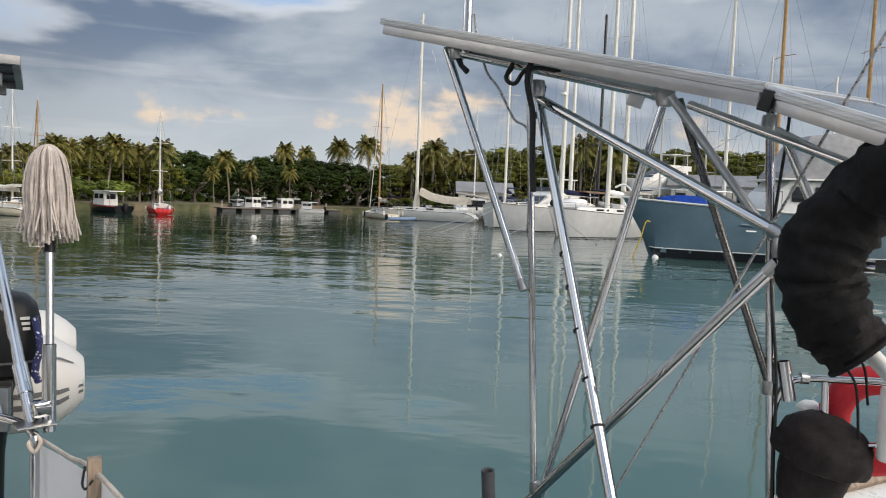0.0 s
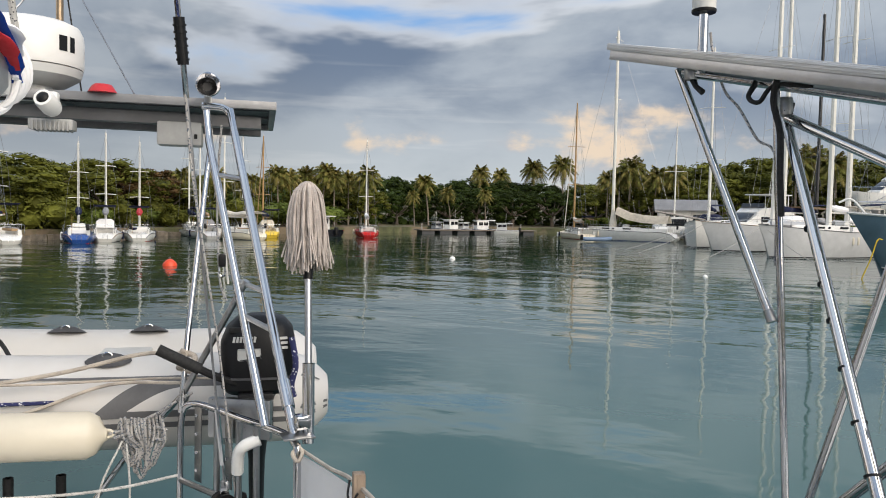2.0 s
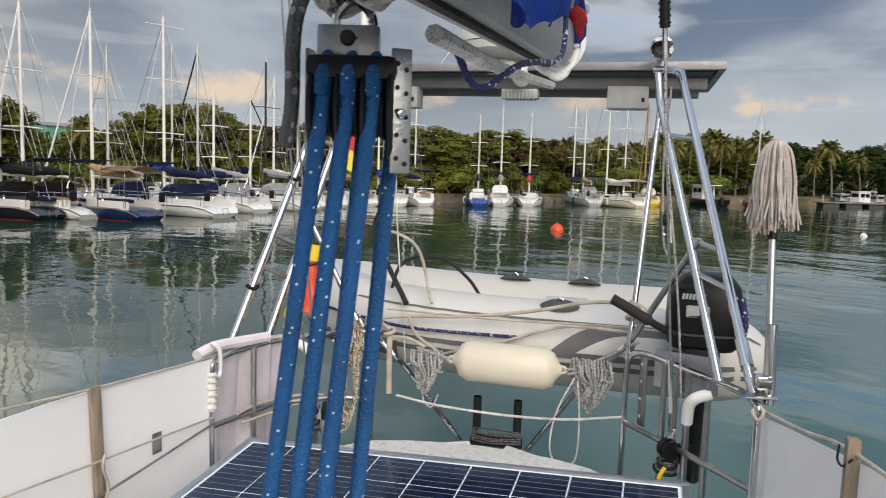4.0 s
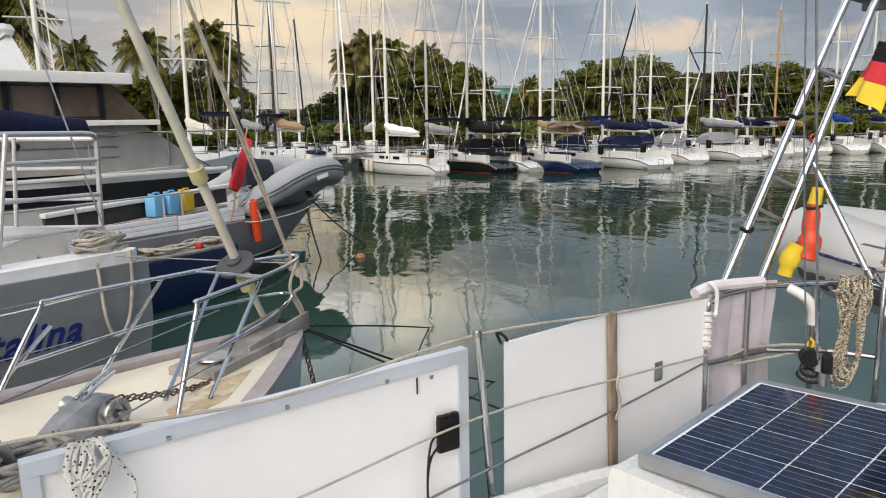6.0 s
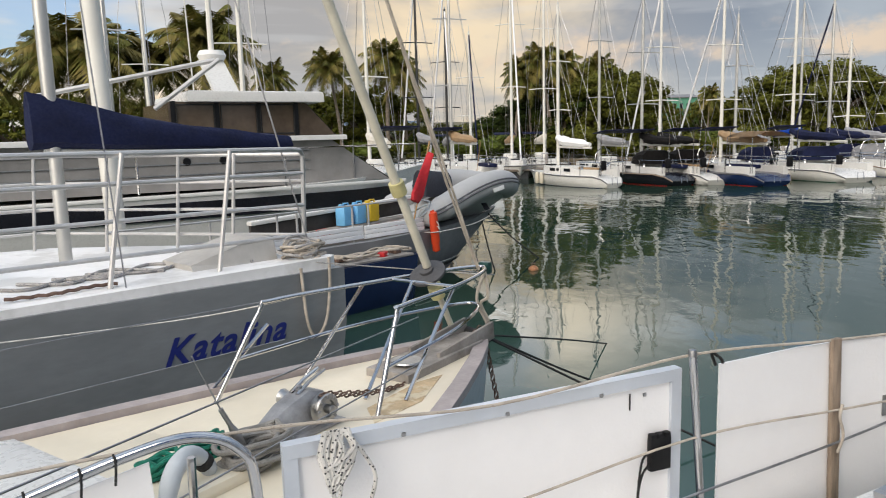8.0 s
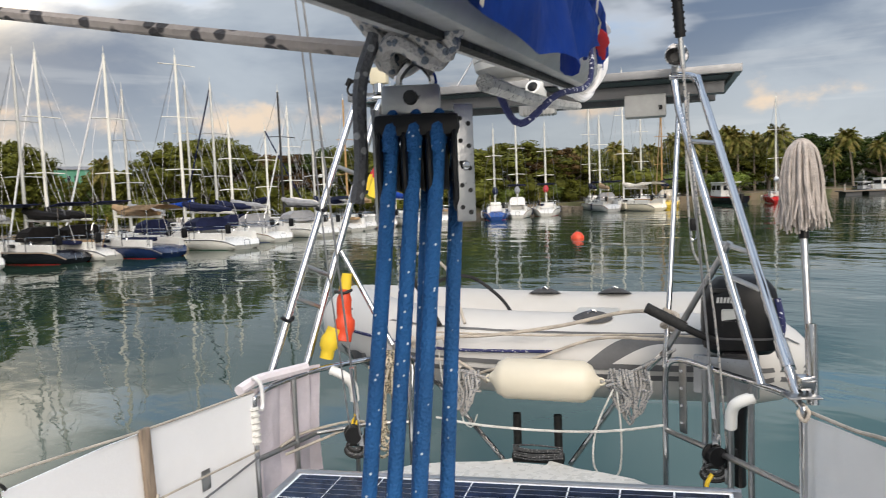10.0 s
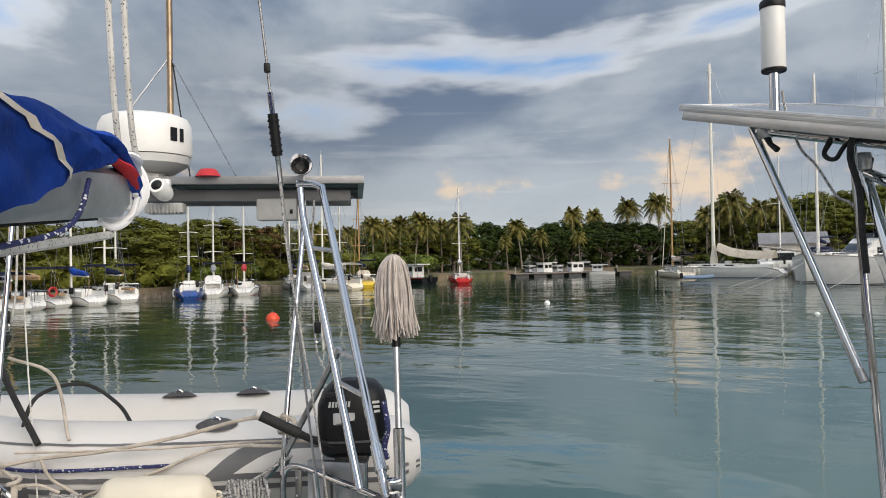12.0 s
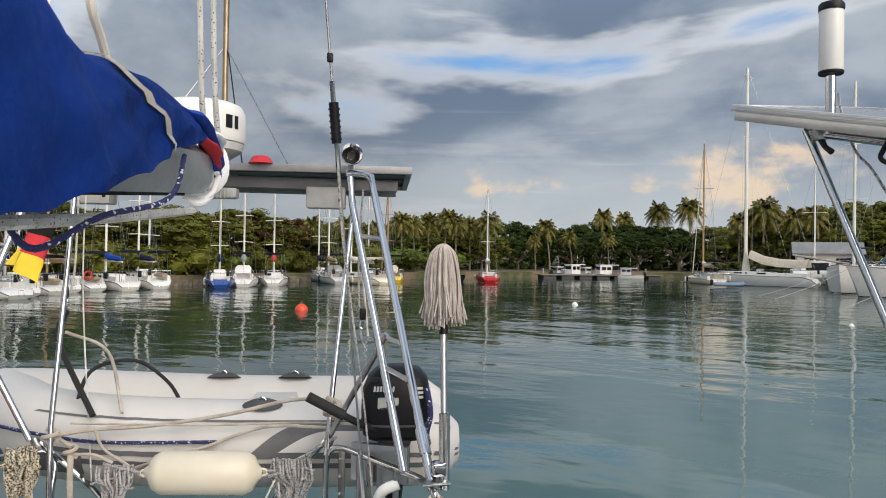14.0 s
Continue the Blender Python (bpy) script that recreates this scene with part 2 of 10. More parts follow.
BLACK = material("black plastic", (0.006, 0.006, 0.007), 0.45, spec=0.3, vary=0.2, scale=9, bump=0.05, bump_scale=80)
BLACK_MATT = material("black rubber", (0.014, 0.014, 0.014), 0.75, vary=0.2, scale=9)
RUBBER_GREY = material("grey rubber", (0.07, 0.07, 0.075), 0.7, vary=0.15, scale=9)
WHITE_PLASTIC = material("white plastic", (0.76, 0.75, 0.72), 0.35, vary=0.04, scale=6, grime=(0.6, 0.57, 0.5), grime_at=(0.6, 0.9))
GREY_PLASTIC = material("light grey plastic", (0.58, 0.58, 0.56), 0.45, vary=0.06, scale=6)
HYPALON = material("white inflatable fabric", (0.585, 0.57, 0.55), 0.5, vary=0.04, scale=2, grime=(0.55, 0.50, 0.46), grime_at=(0.58, 0.85), bump=0.1, bump_scale=40)
GREY_TUBE = material("light grey inflatable fabric", (0.40, 0.40, 0.40), 0.5, vary=0.06, scale=2, bump=0.08, bump_scale=40)
FENDER = material("cream vinyl", (0.66, 0.60, 0.48), 0.4, vary=0.04, scale=4, grime=(0.5, 0.45, 0.36), grime_at=(0.58, 0.85))
GREY_STRIPE = material("grey rubbing strip", (0.12, 0.12, 0.125), 0.6, vary=0.1, scale=8)
TEAK = material("weathered teak", (0.30, 0.23, 0.17), 0.75, vary=0.25, scale=9, bump=0.5, bump_scale=40, stretch=(6, 6, 0.7))
OLD_WOOD = material("greyed wood", (0.34, 0.31, 0.28), 0.8, vary=0.25, scale=5, bump=0.5, bump_scale=30, grime=(0.14, 0.10, 0.07))
ORANGE = material("orange plastic", (0.66, 0.062, 0.016), 0.45, vary=0.1, scale=6)
RED = material("red plastic", (0.45, 0.015, 0.02), 0.4, vary=0.1, scale=6)
RED_CLOTH = material("red cloth", (0.50, 0.02, 0.03), 0.8, vary=0.12, scale=5, bump=0.3, bump_scale=18)
YELLOW = material("yellow plastic", (0.70, 0.46, 0.02), 0.5, vary=0.1, scale=6)
YELLOW_CLOTH = material("yellow cloth", (0.74, 0.52, 0.03), 0.8, vary=0.1, scale=5)
LIGHT_BLUE = material("light blue plastic", (0.18, 0.48, 0.78), 0.4, vary=0.08, scale=6)
GREEN_ROPE = material("green rope", (0.01, 0.20, 0.13), 0.85, vary=0.25, scale=30, bump=0.7, bump_scale=90)
GLASS_DARK = material("dark tinted window", (0.012, 0.013, 0.015), 0.06, vary=0.2, scale=3, spec=0.6)
GLASS_BROWN = material("reflective brown window", (0.10, 0.075, 0.055), 0.08, vary=0.15, scale=3, spec=0.6)
ROPE_BLUE = rope_material("blue braided sheet with white flecks", (0.008, 0.085, 0.25), (0.55, 0.62, 0.70), 0.27, 130)
ROPE_GREY = rope_material("grey braided line", (0.42, 0.40, 0.38), (0.12, 0.14, 0.17), 0.75, 120)
# base colour darkened as the line is backlit; the diamonds are its pattern
ROPE_DIAMOND = rope_material("grey brown line darkened as backlit, dark diamonds", (0.27, 0.24, 0.22), (0.035, 0.033, 0.036), 0.85, 42)
ROPE_WHITE = rope_material("white line with dark flecks", (0.66, 0.64, 0.60), (0.06, 0.06, 0.07), 0.46, 150)
ROPE_BW = rope_material("cream and black braided line", (0.66, 0.58, 0.44), (0.02, 0.018, 0.016), 0.92, 150)
ROPE_TAN = rope_material("sun-bleached line", (0.50, 0.44, 0.37), (0.35, 0.30, 0.25), 0.5, 160)
ROPE_GREYDARK = rope_material("dark grey braided line", (0.10, 0.10, 0.105), (0.32, 0.32, 0.32), 0.6, 100)
ROPE_GREYWORN = rope_material("worn grey mooring rope", (0.27, 0.26, 0.24), (0.17, 0.16, 0.15), 0.6, 120)
ROPE_NAVY = rope_material("navy braided line", (0.02, 0.025, 0.10), (0.65, 0.65, 0.68), 0.55, 90)
MOP = material("grey cotton yarn", (0.50, 0.44, 0.40), 0.95, vary=0.15, scale=30, bump=0.5, bump_scale=120)
RUSTY = material("rusty chain", (0.20, 0.13, 0.10), 0.8, 0.3, vary=0.3, scale=20, bump=0.5, bump_scale=60)
HULL_ALU = material("bare grey aluminium hull", (0.28, 0.29, 0.30), 0.55, 0.35, vary=0.12, scale=1.6, grime=(0.20, 0.19, 0.18), grime_at=(0.5, 0.8), bump=0.06, bump_scale=30, stretch=(0.5, 1, 1.6))
LEAF_A = material("broadleaf foliage", (0.112, 0.118, 0.020), 0.6, vary=0.3, scale=0.5, spec=0.08, island=True)
LEAF_B = material("dark foliage", (0.034, 0.052, 0.010), 0.6, vary=0.3, scale=0.5, spec=0.08, island=True)
LEAF_C = material("reddish dry foliage", (0.110, 0.068, 0.028), 0.7, vary=0.3, scale=0.5, spec=0.08, island=True)
LEAF_D = material("light shrub foliage", (0.115, 0.150, 0.026), 0.6, vary=0.3, scale=0.5, spec=0.15, island=True)
PALM_LEAF = material("palm leaflets", (0.118, 0.122, 0.026), 0.55, vary=0.3, scale=0.6, spec=0.12, island=True, second=(0.19, 0.155, 0.045), per=0.9)
BARK = material("grey brown bark", (0.16, 0.125, 0.095), 0.9, vary=0.25, scale=6, bump=0.6, bump_scale=20)
PALM_BARK = material("palm bark", (0.22, 0.18, 0.14), 0.9, vary=0.25, scale=6, bump=0.6, bump_scale=12)


# ---------------------------------------------------------------- mesh helpers
ORIGIN = {}


def thing(name, m, origin=(0, 0, 0), label="", category="", group="", kind=""):
    """An Empty at the base of a thing; its parts are given in the coordinates of the frame m."""
    ob = new(name)
    ob.empty_display_size = 0.1
    ob.matrix_world = m @ Matrix.Translation(origin)
    ORIGIN[ob.name] = Vector(origin)
    return tagged(ob, label, category, group, kind)


def part(name, bm, mat, parent, label="", smooth=True, kind=""):
    """Links a bmesh as one mesh object under a thing or a part; coordinates are those of the thing's frame."""
    o = ORIGIN[parent.name]
    bm.transform(Matrix.Translation(-o))
    me = bpy.data.meshes.new(name)
    if smooth:
        for f in bm.faces:
            f.smooth = True
    bm.to_mesh(me)
    bm.free()
    if smooth:
        me.set_sharp_from_angle(angle=radians(38))
    me.materials.append(mat)
    ob = new(name, me)
    ob.parent = parent
    ORIGIN[ob.name] = o
    return tagged(ob, label, kind=kind)


def single(name, bm, mat, m, origin=(0, 0, 0), label="", category="", group="", kind="", smooth=True):
    """A thing that is one mesh."""
    bm.transform(Matrix.Translation(-Vector(origin)))
    me = bpy.data.meshes.new(name)
    for f in bm.faces:
        f.smooth = smooth
    bm.to_mesh(me)
    bm.free()
    if smooth:
        me.set_sharp_from_angle(angle=radians(38))
    me.materials.append(mat)
    ob = new(name, me)
    ob.matrix_world = m @ Matrix.Translation(origin)
    ORIGIN[ob.name] = Vector(origin)
    return tagged(ob, label, category, group, kind)


def box(size, at=(0, 0, 0), rot=(0, 0, 0), bevel=0.0, bm=None, m=None):
    bm = bm or bmesh.new()
    mm = m if m is not None else pose(*at, *rot)
    r = bmesh.ops.create_cube(bm, size=1.0, matrix=mm @ Matrix.Diagonal((*size, 1)))
    if bevel:
        es = list({e for v in r["verts"] for e in v.link_edges})
        bmesh.ops.bevel(bm, geom=es, offset=bevel, segments=2, profile=0.6, affect="EDGES")
    return bm


def smooth_path(pts, n=5):
    """Catmull-Rom through the points."""
    p = [Vector(q) for q in pts]
    if len(p) < 3:
        return p
    ext = [p[0] * 2 - p[1]] + p + [p[-1] * 2 - p[-2]]
    out = []
    for i in range(1, len(ext) - 2):
        a, b, c, d = ext[i - 1:i + 3]
        for k in range(n):
            t = k / n
            out.append(0.5 * ((2 * b) + (c - a) * t + (2 * a - 5 * b + 4 * c - d) * t * t + (3 * b - a - 3 * c + d) * t ** 3))
    out.append(p[-1])
    return out


def tube(pts, r, n=8, bm=None, curve=0, closed=False, flat=1.0):
    """A tube swept along points; r is one radius or one per point."""
    bm = bm or bmesh.new()
    p = smooth_path(pts, curve) if curve else [Vector(q) for q in pts]
    rs = [r] * len(p) if isinstance(r, (int, float)) else [r[min(len(r) - 1, round(i * (len(r) - 1) / max(1, len(p) - 1)))] for i in range(len(p))]
    t0 = (p[1] - p[0]).normalized()
    side = t0.cross(Vector((0, 0, 1)))
    if side.length < 1e-3:
        side = t0.cross(Vector((1, 0, 0)))
    side.normalize()
    rings = []
    for i, q in enumerate(p):
        t = (p[min(i + 1, len(p) - 1)] - p[max(i - 1, 0)])
        t = t.normalized() if t.length > 1e-9 else t0
        side = (side - t * side.dot(t))
        if side.length < 1e-6:
            side = t.orthogonal()
        side.normalize()
        up = side.cross(t)
        rings.append([bm.verts.new(q + (side * math.cos(2 * math.pi * k / n) + up * math.sin(2 * math.pi * k / n) * flat) * rs[i]) for k in range(n)])
    for a, b in zip(rings, rings[1:]):
        for k in range(n):
            bm.faces.new((a[k], a[(k + 1) % n], b[(k + 1) % n], b[k]))
    if not closed:
        bm.faces.new(rings[0][::-1])
        bm.faces.new(rings[-1])
    return bm


def lathe(profile, n=16, at=(0, 0, 0), rot=(0, 0, 0), bm=None, m=None):
    """A surface of revolution about z from (radius, height) pairs."""
    bm = bm or bmesh.new()
    mm = m if m is not None else pose(*at, *rot)
    rings = []
    for r, z in profile:
        if r < 1e-5:
            rings.append([bm.verts.new(mm @ Vector((0, 0, z)))])
        else:
            rings.append([bm.verts.new(mm @ Vector((r * math.cos(2 * math.pi * k / n), r * math.sin(2 * math.pi * k / n), z))) for k in range(n)])
    for a, b in zip(rings, rings[1:]):
        for k in range(n):
            j = (k + 1) % n
            if len(a) == 1 and len(b) == 1:
                continue
            if len(a) == 1:
                bm.faces.new((a[0], b[j], b[k]))
            elif len(b) == 1:
                bm.faces.new((a[k], a[j], b[0]))
            else:
                bm.faces.new((a[k], a[j], b[j], b[k]))
    return bm


def loft(sections, bm=None, cap=True, closed=True):
    """A skin over equal-length rings of points."""
    bm = bm or bmesh.new()
    rings = [[bm.verts.new(Vector(p)) for p in s] for s in sections]
    n = len(rings[0])
    for a, b in zip(rings, rings[1:]):
        for k in range(n if closed else n - 1):
            j = (k + 1) % n
            try:
                bm.faces.new((a[k], a[j], b[j], b[k]))
            except ValueError:
                pass
    if cap and closed:
        bm.faces.new(rings[0][::-1])
        bm.faces.new(rings[-1])
    return bm


def slab(outline, z0, z1, bm=None, bevel=0.0):
    """A flat-topped prism over an outline of (x, y)."""
    bm = bm or bmesh.new()
    lo = [bm.verts.new((x, y, z0)) for x, y in outline]
    hi = [bm.verts.new((x, y, z1)) for x, y in outline]
    n = len(lo)
    bm.faces.new(hi)
    bm.faces.new(lo[::-1])
    for k in range(n):
        bm.faces.new((lo[k], lo[(k + 1) % n], hi[(k + 1) % n], hi[k]))
    if bevel:
        es = [e for e in bm.edges if all(v in hi for v in e.verts)]
        bmesh.ops.bevel(bm, geom=es, offset=bevel, segments=2, profile=0.6, affect="EDGES")
    return bm


IDENT = Matrix.Identity(4)

# ---------------------------------------------------------------- water, land


def water_material():
    m = bpy.data.materials.new("harbour water")
    m.use_nodes = True
    nt = m.node_tree
    bs = nt.nodes["Principled BSDF"]
    L = nt.links.new
    tc = nt.nodes.new("ShaderNodeTexCoord")
    heights = []
    for sc, st, detail, gain, rz in ((0.62, (1.0, 1.9, 1), 2, 0.85, 0.3), (2.6, (1.0, 1.6, 1), 3, 0.20, -0.4), (0.11, (1, 1.5, 1), 1, 2.2, 0.9), (0.27, (1.0, 1.7, 1), 1, 1.9, -0.5)):
        mp = nt.nodes.new("ShaderNodeMapping")
        mp.inputs[2].default_value, mp.inputs[3].default_value = (0, 0, rz), st
        L(tc.outputs["Object"], mp.inputs[0])
        n = nt.nodes.new("ShaderNodeTexNoise")
        n.inputs["Scale"].default_value, n.inputs["Detail"].default_value, n.inputs["Roughness"].default_value = sc, detail, 0.45
        n.inputs["Distortion"].default_value = 0.3
        L(mp.outputs[0], n.inputs["Vector"])
        k = nt.nodes.new("ShaderNodeMath")
        k.operation = "MULTIPLY"
        L(n.outputs[0], k.inputs[0])
        k.inputs[1].default_value = gain
        heights.append(k.outputs[0])
    a = nt.nodes.new("ShaderNodeMath")
    L(heights[0], a.inputs[0]); L(heights[1], a.inputs[1])
    b = nt.nodes.new("ShaderNodeMath")
    L(a.outputs[0], b.inputs[0]); L(heights[2], b.inputs[1])
    total = nt.nodes.new("ShaderNodeMath")
    L(b.outputs[0], total.inputs[0]); L(heights[3], total.inputs[1])
    # patches of breeze and of calm
    mp = nt.nodes.new("ShaderNodeMapping")
    mp.inputs[3].default_value = (0.35, 1.0, 1)
    L(tc.outputs["Object"], mp.inputs[0])
    pn = nt.nodes.new("ShaderNodeTexNoise")
    pn.inputs["Scale"].default_value, pn.inputs["Detail"].default_value = 0.11, 3
    L(mp.outputs[0], pn.inputs["Vector"])
    pr = nt.nodes.new("ShaderNodeMapRange")
    L(pn.outputs[0], pr.inputs[0])
    pr.inputs[1].default_value, pr.inputs[2].default_value, pr.inputs[3].default_value, pr.inputs[4].default_value = 0.36, 0.58, 0.50, 1.0
    bp = nt.nodes.new("ShaderNodeBump")
    bp.inputs["Distance"].default_value = WAVE
    L(total.outputs[0], bp.inputs["Height"])
    L(bp.outputs[0], bs.inputs["Normal"])
    # sheltered and calm between the berthed yachts
    ln = nt.nodes.new("ShaderNodeVectorMath")
    ln.operation = "LENGTH"
    L(tc.outputs["Object"], ln.inputs[0])
    lee = nt.nodes.new("ShaderNodeMapRange")
    lee.interpolation_type = "SMOOTHSTEP"
    L(ln.outputs["Value"], lee.inputs[0])
    for k, w in enumerate((7.0, 26.0, 0.30, 1.0)):
        lee.inputs[k + 1].default_value = w
    st_ = nt.nodes.new("ShaderNodeMath")
    st_.operation = "MULTIPLY"
    L(pr.outputs[0], st_.inputs[0]); L(lee.outputs[0], st_.inputs[1])
    L(st_.outputs[0], bp.inputs["Strength"])
    # paler round the berth, darker green beyond: hull shade and tree reflections painted in
    cn = nt.nodes.new("ShaderNodeTexNoise")
    cn.inputs["Scale"].default_value, cn.inputs["Detail"].default_value = 0.09, 3
    L(tc.outputs["Object"], cn.inputs["Vector"])
    ad = nt.nodes.new("ShaderNodeMath")
    ad.operation = "MULTIPLY_ADD"
    L(cn.outputs[0], ad.inputs[0])
    ad.inputs[1].default_value = 14.0
    sh = nt.nodes.new("ShaderNodeMapping")
    sh.inputs[1].default_value, sh.inputs[3].default_value = (-3.0, -4.0, 0), (1.5, 0.3, 1)
    L(tc.outputs["Object"], sh.inputs[0])
    far = nt.nodes.new("ShaderNodeVectorMath")
    far.operation = "LENGTH"
    L(sh.outputs[0], far.inputs[0])
    L(far.outputs["Value"], ad.inputs[2])
    dp = nt.nodes.new("ShaderNodeMapRange")
    dp.interpolation_type = "SMOOTHSTEP"
    L(ad.outputs[0], dp.inputs[0])
    dp.inputs[1].default_value, dp.inputs[2].default_value = 11.0, 29.0
    mx = nt.nodes.new("ShaderNodeMixRGB")
    mx.inputs[1].default_value, mx.inputs[2].default_value = (0.064, 0.120, 0.115, 1), (0.019, 0.043, 0.028, 1)
    L(dp.outputs[0], mx.inputs[0])
    L(mx.outputs[0], bs.inputs["Base Color"])
    bs.inputs["Roughness"].default_value = 0.012
    bs.inputs["IOR"].default_value = 1.333
    return m


WAVE = 0.034
bm = bmesh.new()
bmesh.ops.create_grid(bm, x_segments=4, y_segments=4, size=2500)
single("water", bm, water_material(), IDENT, label="calm teal harbour water with small ripples", category="water", kind="structure", smooth=False)

SHORE = [(-180, 62), (-120, 75), (-60, 95), (-30, 108), (-8, 112), (8, 112), (15, 110), (21, 100), (26, 88), (35, 77), (45, 66), (50, 59), (56, 55), (70, 52), (90, 49), (110, 49), (140, 52), (180, 62)]


def shore(yaw):
    for (a, ra), (b, rb) in zip(SHORE, SHORE[1:]):
        if a <= yaw <= b:
            return ra + (rb - ra) * (yaw - a) / (b - a)
    return 62


def polar(yaw, r, z=0.0):
    """A place r metres from the cockpit, yaw degrees to the left of +y."""
    a = radians(yaw)
    return Vector((-0.5 - r * math.sin(a), r * math.cos(a), z))


def land_height(yaw, d):
    """Height of the land d metres behind the water's edge."""
    if d < 0:
        return max(-3.0, -0.35 + d * 0.3)
    h = 0.75 + 0.012 * d
    h += 3.0 * min(1, max(0, (d - 10) / 60)) ** 1.4
    if d > 300:
        h += (d - 300) / 1500 * (30 + 16 * math.sin(radians(yaw) * 5 + 1) + 9 * math.sin(radians(yaw) * 11 + 1)) * 0.4
    return h


LAND = material("grassy earth", (0.10, 0.105, 0.045), 0.95, vary=0.3, scale=0.6, second=(0.17, 0.13, 0.085), per=0.25, bump=0.5, bump_scale=3)
bm = bmesh.new()
steps = [-30, -4, -0.6, 0.0, 0.05, 1.5, 5, 12, 25, 45, 80, 140, 300, 600, 1200, 2400]
rings = []
for k in range(144):
    yaw = -180 + k * 2.5
    row = []
    for s in steps:
        r = shore(yaw) + s + (0.8 * noise.noise((k * 0.7, s * 0.1, 0)) if s < 50 else 0)
        h = land_height(yaw, s) if s > 0 else max(-3.0, -0.5 + s * 0.4)
        row.append(bm.verts.new(polar(yaw, r, h)))
    rings.append(row)
mid = bm.verts.new(polar(0, 0, -4.0))
for k in range(144):
    a, b = rings[k], rings[(k + 1) % 144]
    bm.faces.new((mid, a[0], b[0]))
    for i in range(len(steps) - 1):
        bm.faces.new((a[i], a[i + 1], b[i + 1], b[i]))
single("ground", bm, LAND, IDENT, label="grassy waterfront land behind the harbour basin", category="ground", kind="structure")

# wooded hills far behind the town, their blue is distance haze put into the colour
HILL = material("far wooded hill with haze in its colour", (0.150, 0.200, 0.260), 0.95, vary=0.1, scale=0.01, spec=0.05)
rows = []
for k in range(46):
    yaw = 78 + k
    h = 60 * math.exp(-((yaw - 99) / 9.0) ** 2) + 38 * math.exp(-((yaw - 113) / 7.0) ** 2) + 5 * noise.noise((yaw * .4, 0, 0))
    rows.append([polar(yaw, 2000, -5), polar(yaw, 2150, max(2, h) * .8), polar(yaw, 2300, max(3, h)), polar(yaw, 2395, -5)])
single("backdrop_hill", loft(rows, None, False, False), HILL, IDENT, tuple(polar(99, 2300)), "far wooded hill behind the town, tinted blue for haze", "hill", kind="structure")

# low stone sea wall along the water's edge
STONE = material("dark sea wall stone", (0.20, 0.165, 0.13), 0.9, vary=0.3, scale=1.6, bump=0.7, bump_scale=6)
wall = thing("sea_wall", IDENT, tuple(polar(50, shore(50))), "low rough stone sea wall at the water's edge", "wall", kind="structure")
rng = random.Random(5)
stone_meshes = []
for k in range(6):
    b_ = box((1.15, 0.5, 0.70), (0, 0, 0.02), (0, 0, rng.uniform(-4, 4)), 0.06)
    for v in b_.verts:
        v.co += Vector((rng.uniform(-.05, .05), rng.uniform(-.05, .05), rng.uniform(-.08, .08)))
    me = bpy.data.meshes.new("stone")
    b_.to_mesh(me); b_.free()
    me.materials.append(STONE)
    stone_meshes.append(me)
yaw = 40.0
while yaw < 64:
    r = shore(yaw) - 0.7
    p, q = polar(yaw, r), polar(yaw + 0.5, shore(yaw + 0.5) - 0.7)
    ob = new("stone", rng.choice(stone_meshes))
    ob.parent = wall
    ob.matrix_parent_inverse = wall.matrix_world.inverted()
    ob.matrix_basis = pose(p.x, p.y, rng.uniform(-0.05, 0.08), 0, 0, math.degrees(math.atan2((q - p).y, (q - p).x)))
    yaw += math.degrees(1.12 / r)

# ---------------------------------------------------------------- trees


def leaf_cloud(bm, rng, centre, radii, count, size, up=0.3):
    for _ in range(count):
        d = Vector((rng.gauss(0, 1), rng.gauss(0, 1), rng.gauss(0, 1) + up)).normalized()
        k = rng.uniform(0.72, 1.08)
        p = Vector(centre) + Vector((d.x * radii[0] * k, d.y * radii[1] * k, d.z * radii[2] * k))
        nrm = (d + Vector((rng.uniform(-.8, .8), rng.uniform(-.8, .8), rng.uniform(-.3, .9)))).normalized()
        t = nrm.orthogonal().normalized()
        t.rotate(Matrix.Rotation(rng.uniform(0, 6.28), 3, nrm))
        b_ = nrm.cross(t)
        s = size * rng.uniform(0.6, 1.3)
        vs = [bm.verts.new(p + t * s * a + b_ * s * 0.5 * c) for a, c in ((-1, 0), (0, -0.8), (1, 0), (0, 0.8))]
        bm.faces.new(vs)


def clump(bm, rng, c, r, flat, leaves, size):
    """A tuft of leaves round a small shaded core."""
    ico = bmesh.ops.create_icosphere(bm, subdivisions=1, radius=1.0)
    for v in ico["verts"]:
        d = v.co * r * rng.uniform(.48, .72)
        v.co = c + Vector((d.x, d.y, d.z * flat))
    leaf_cloud(bm, rng, c, (r, r, r * flat), leaves, size, .55)


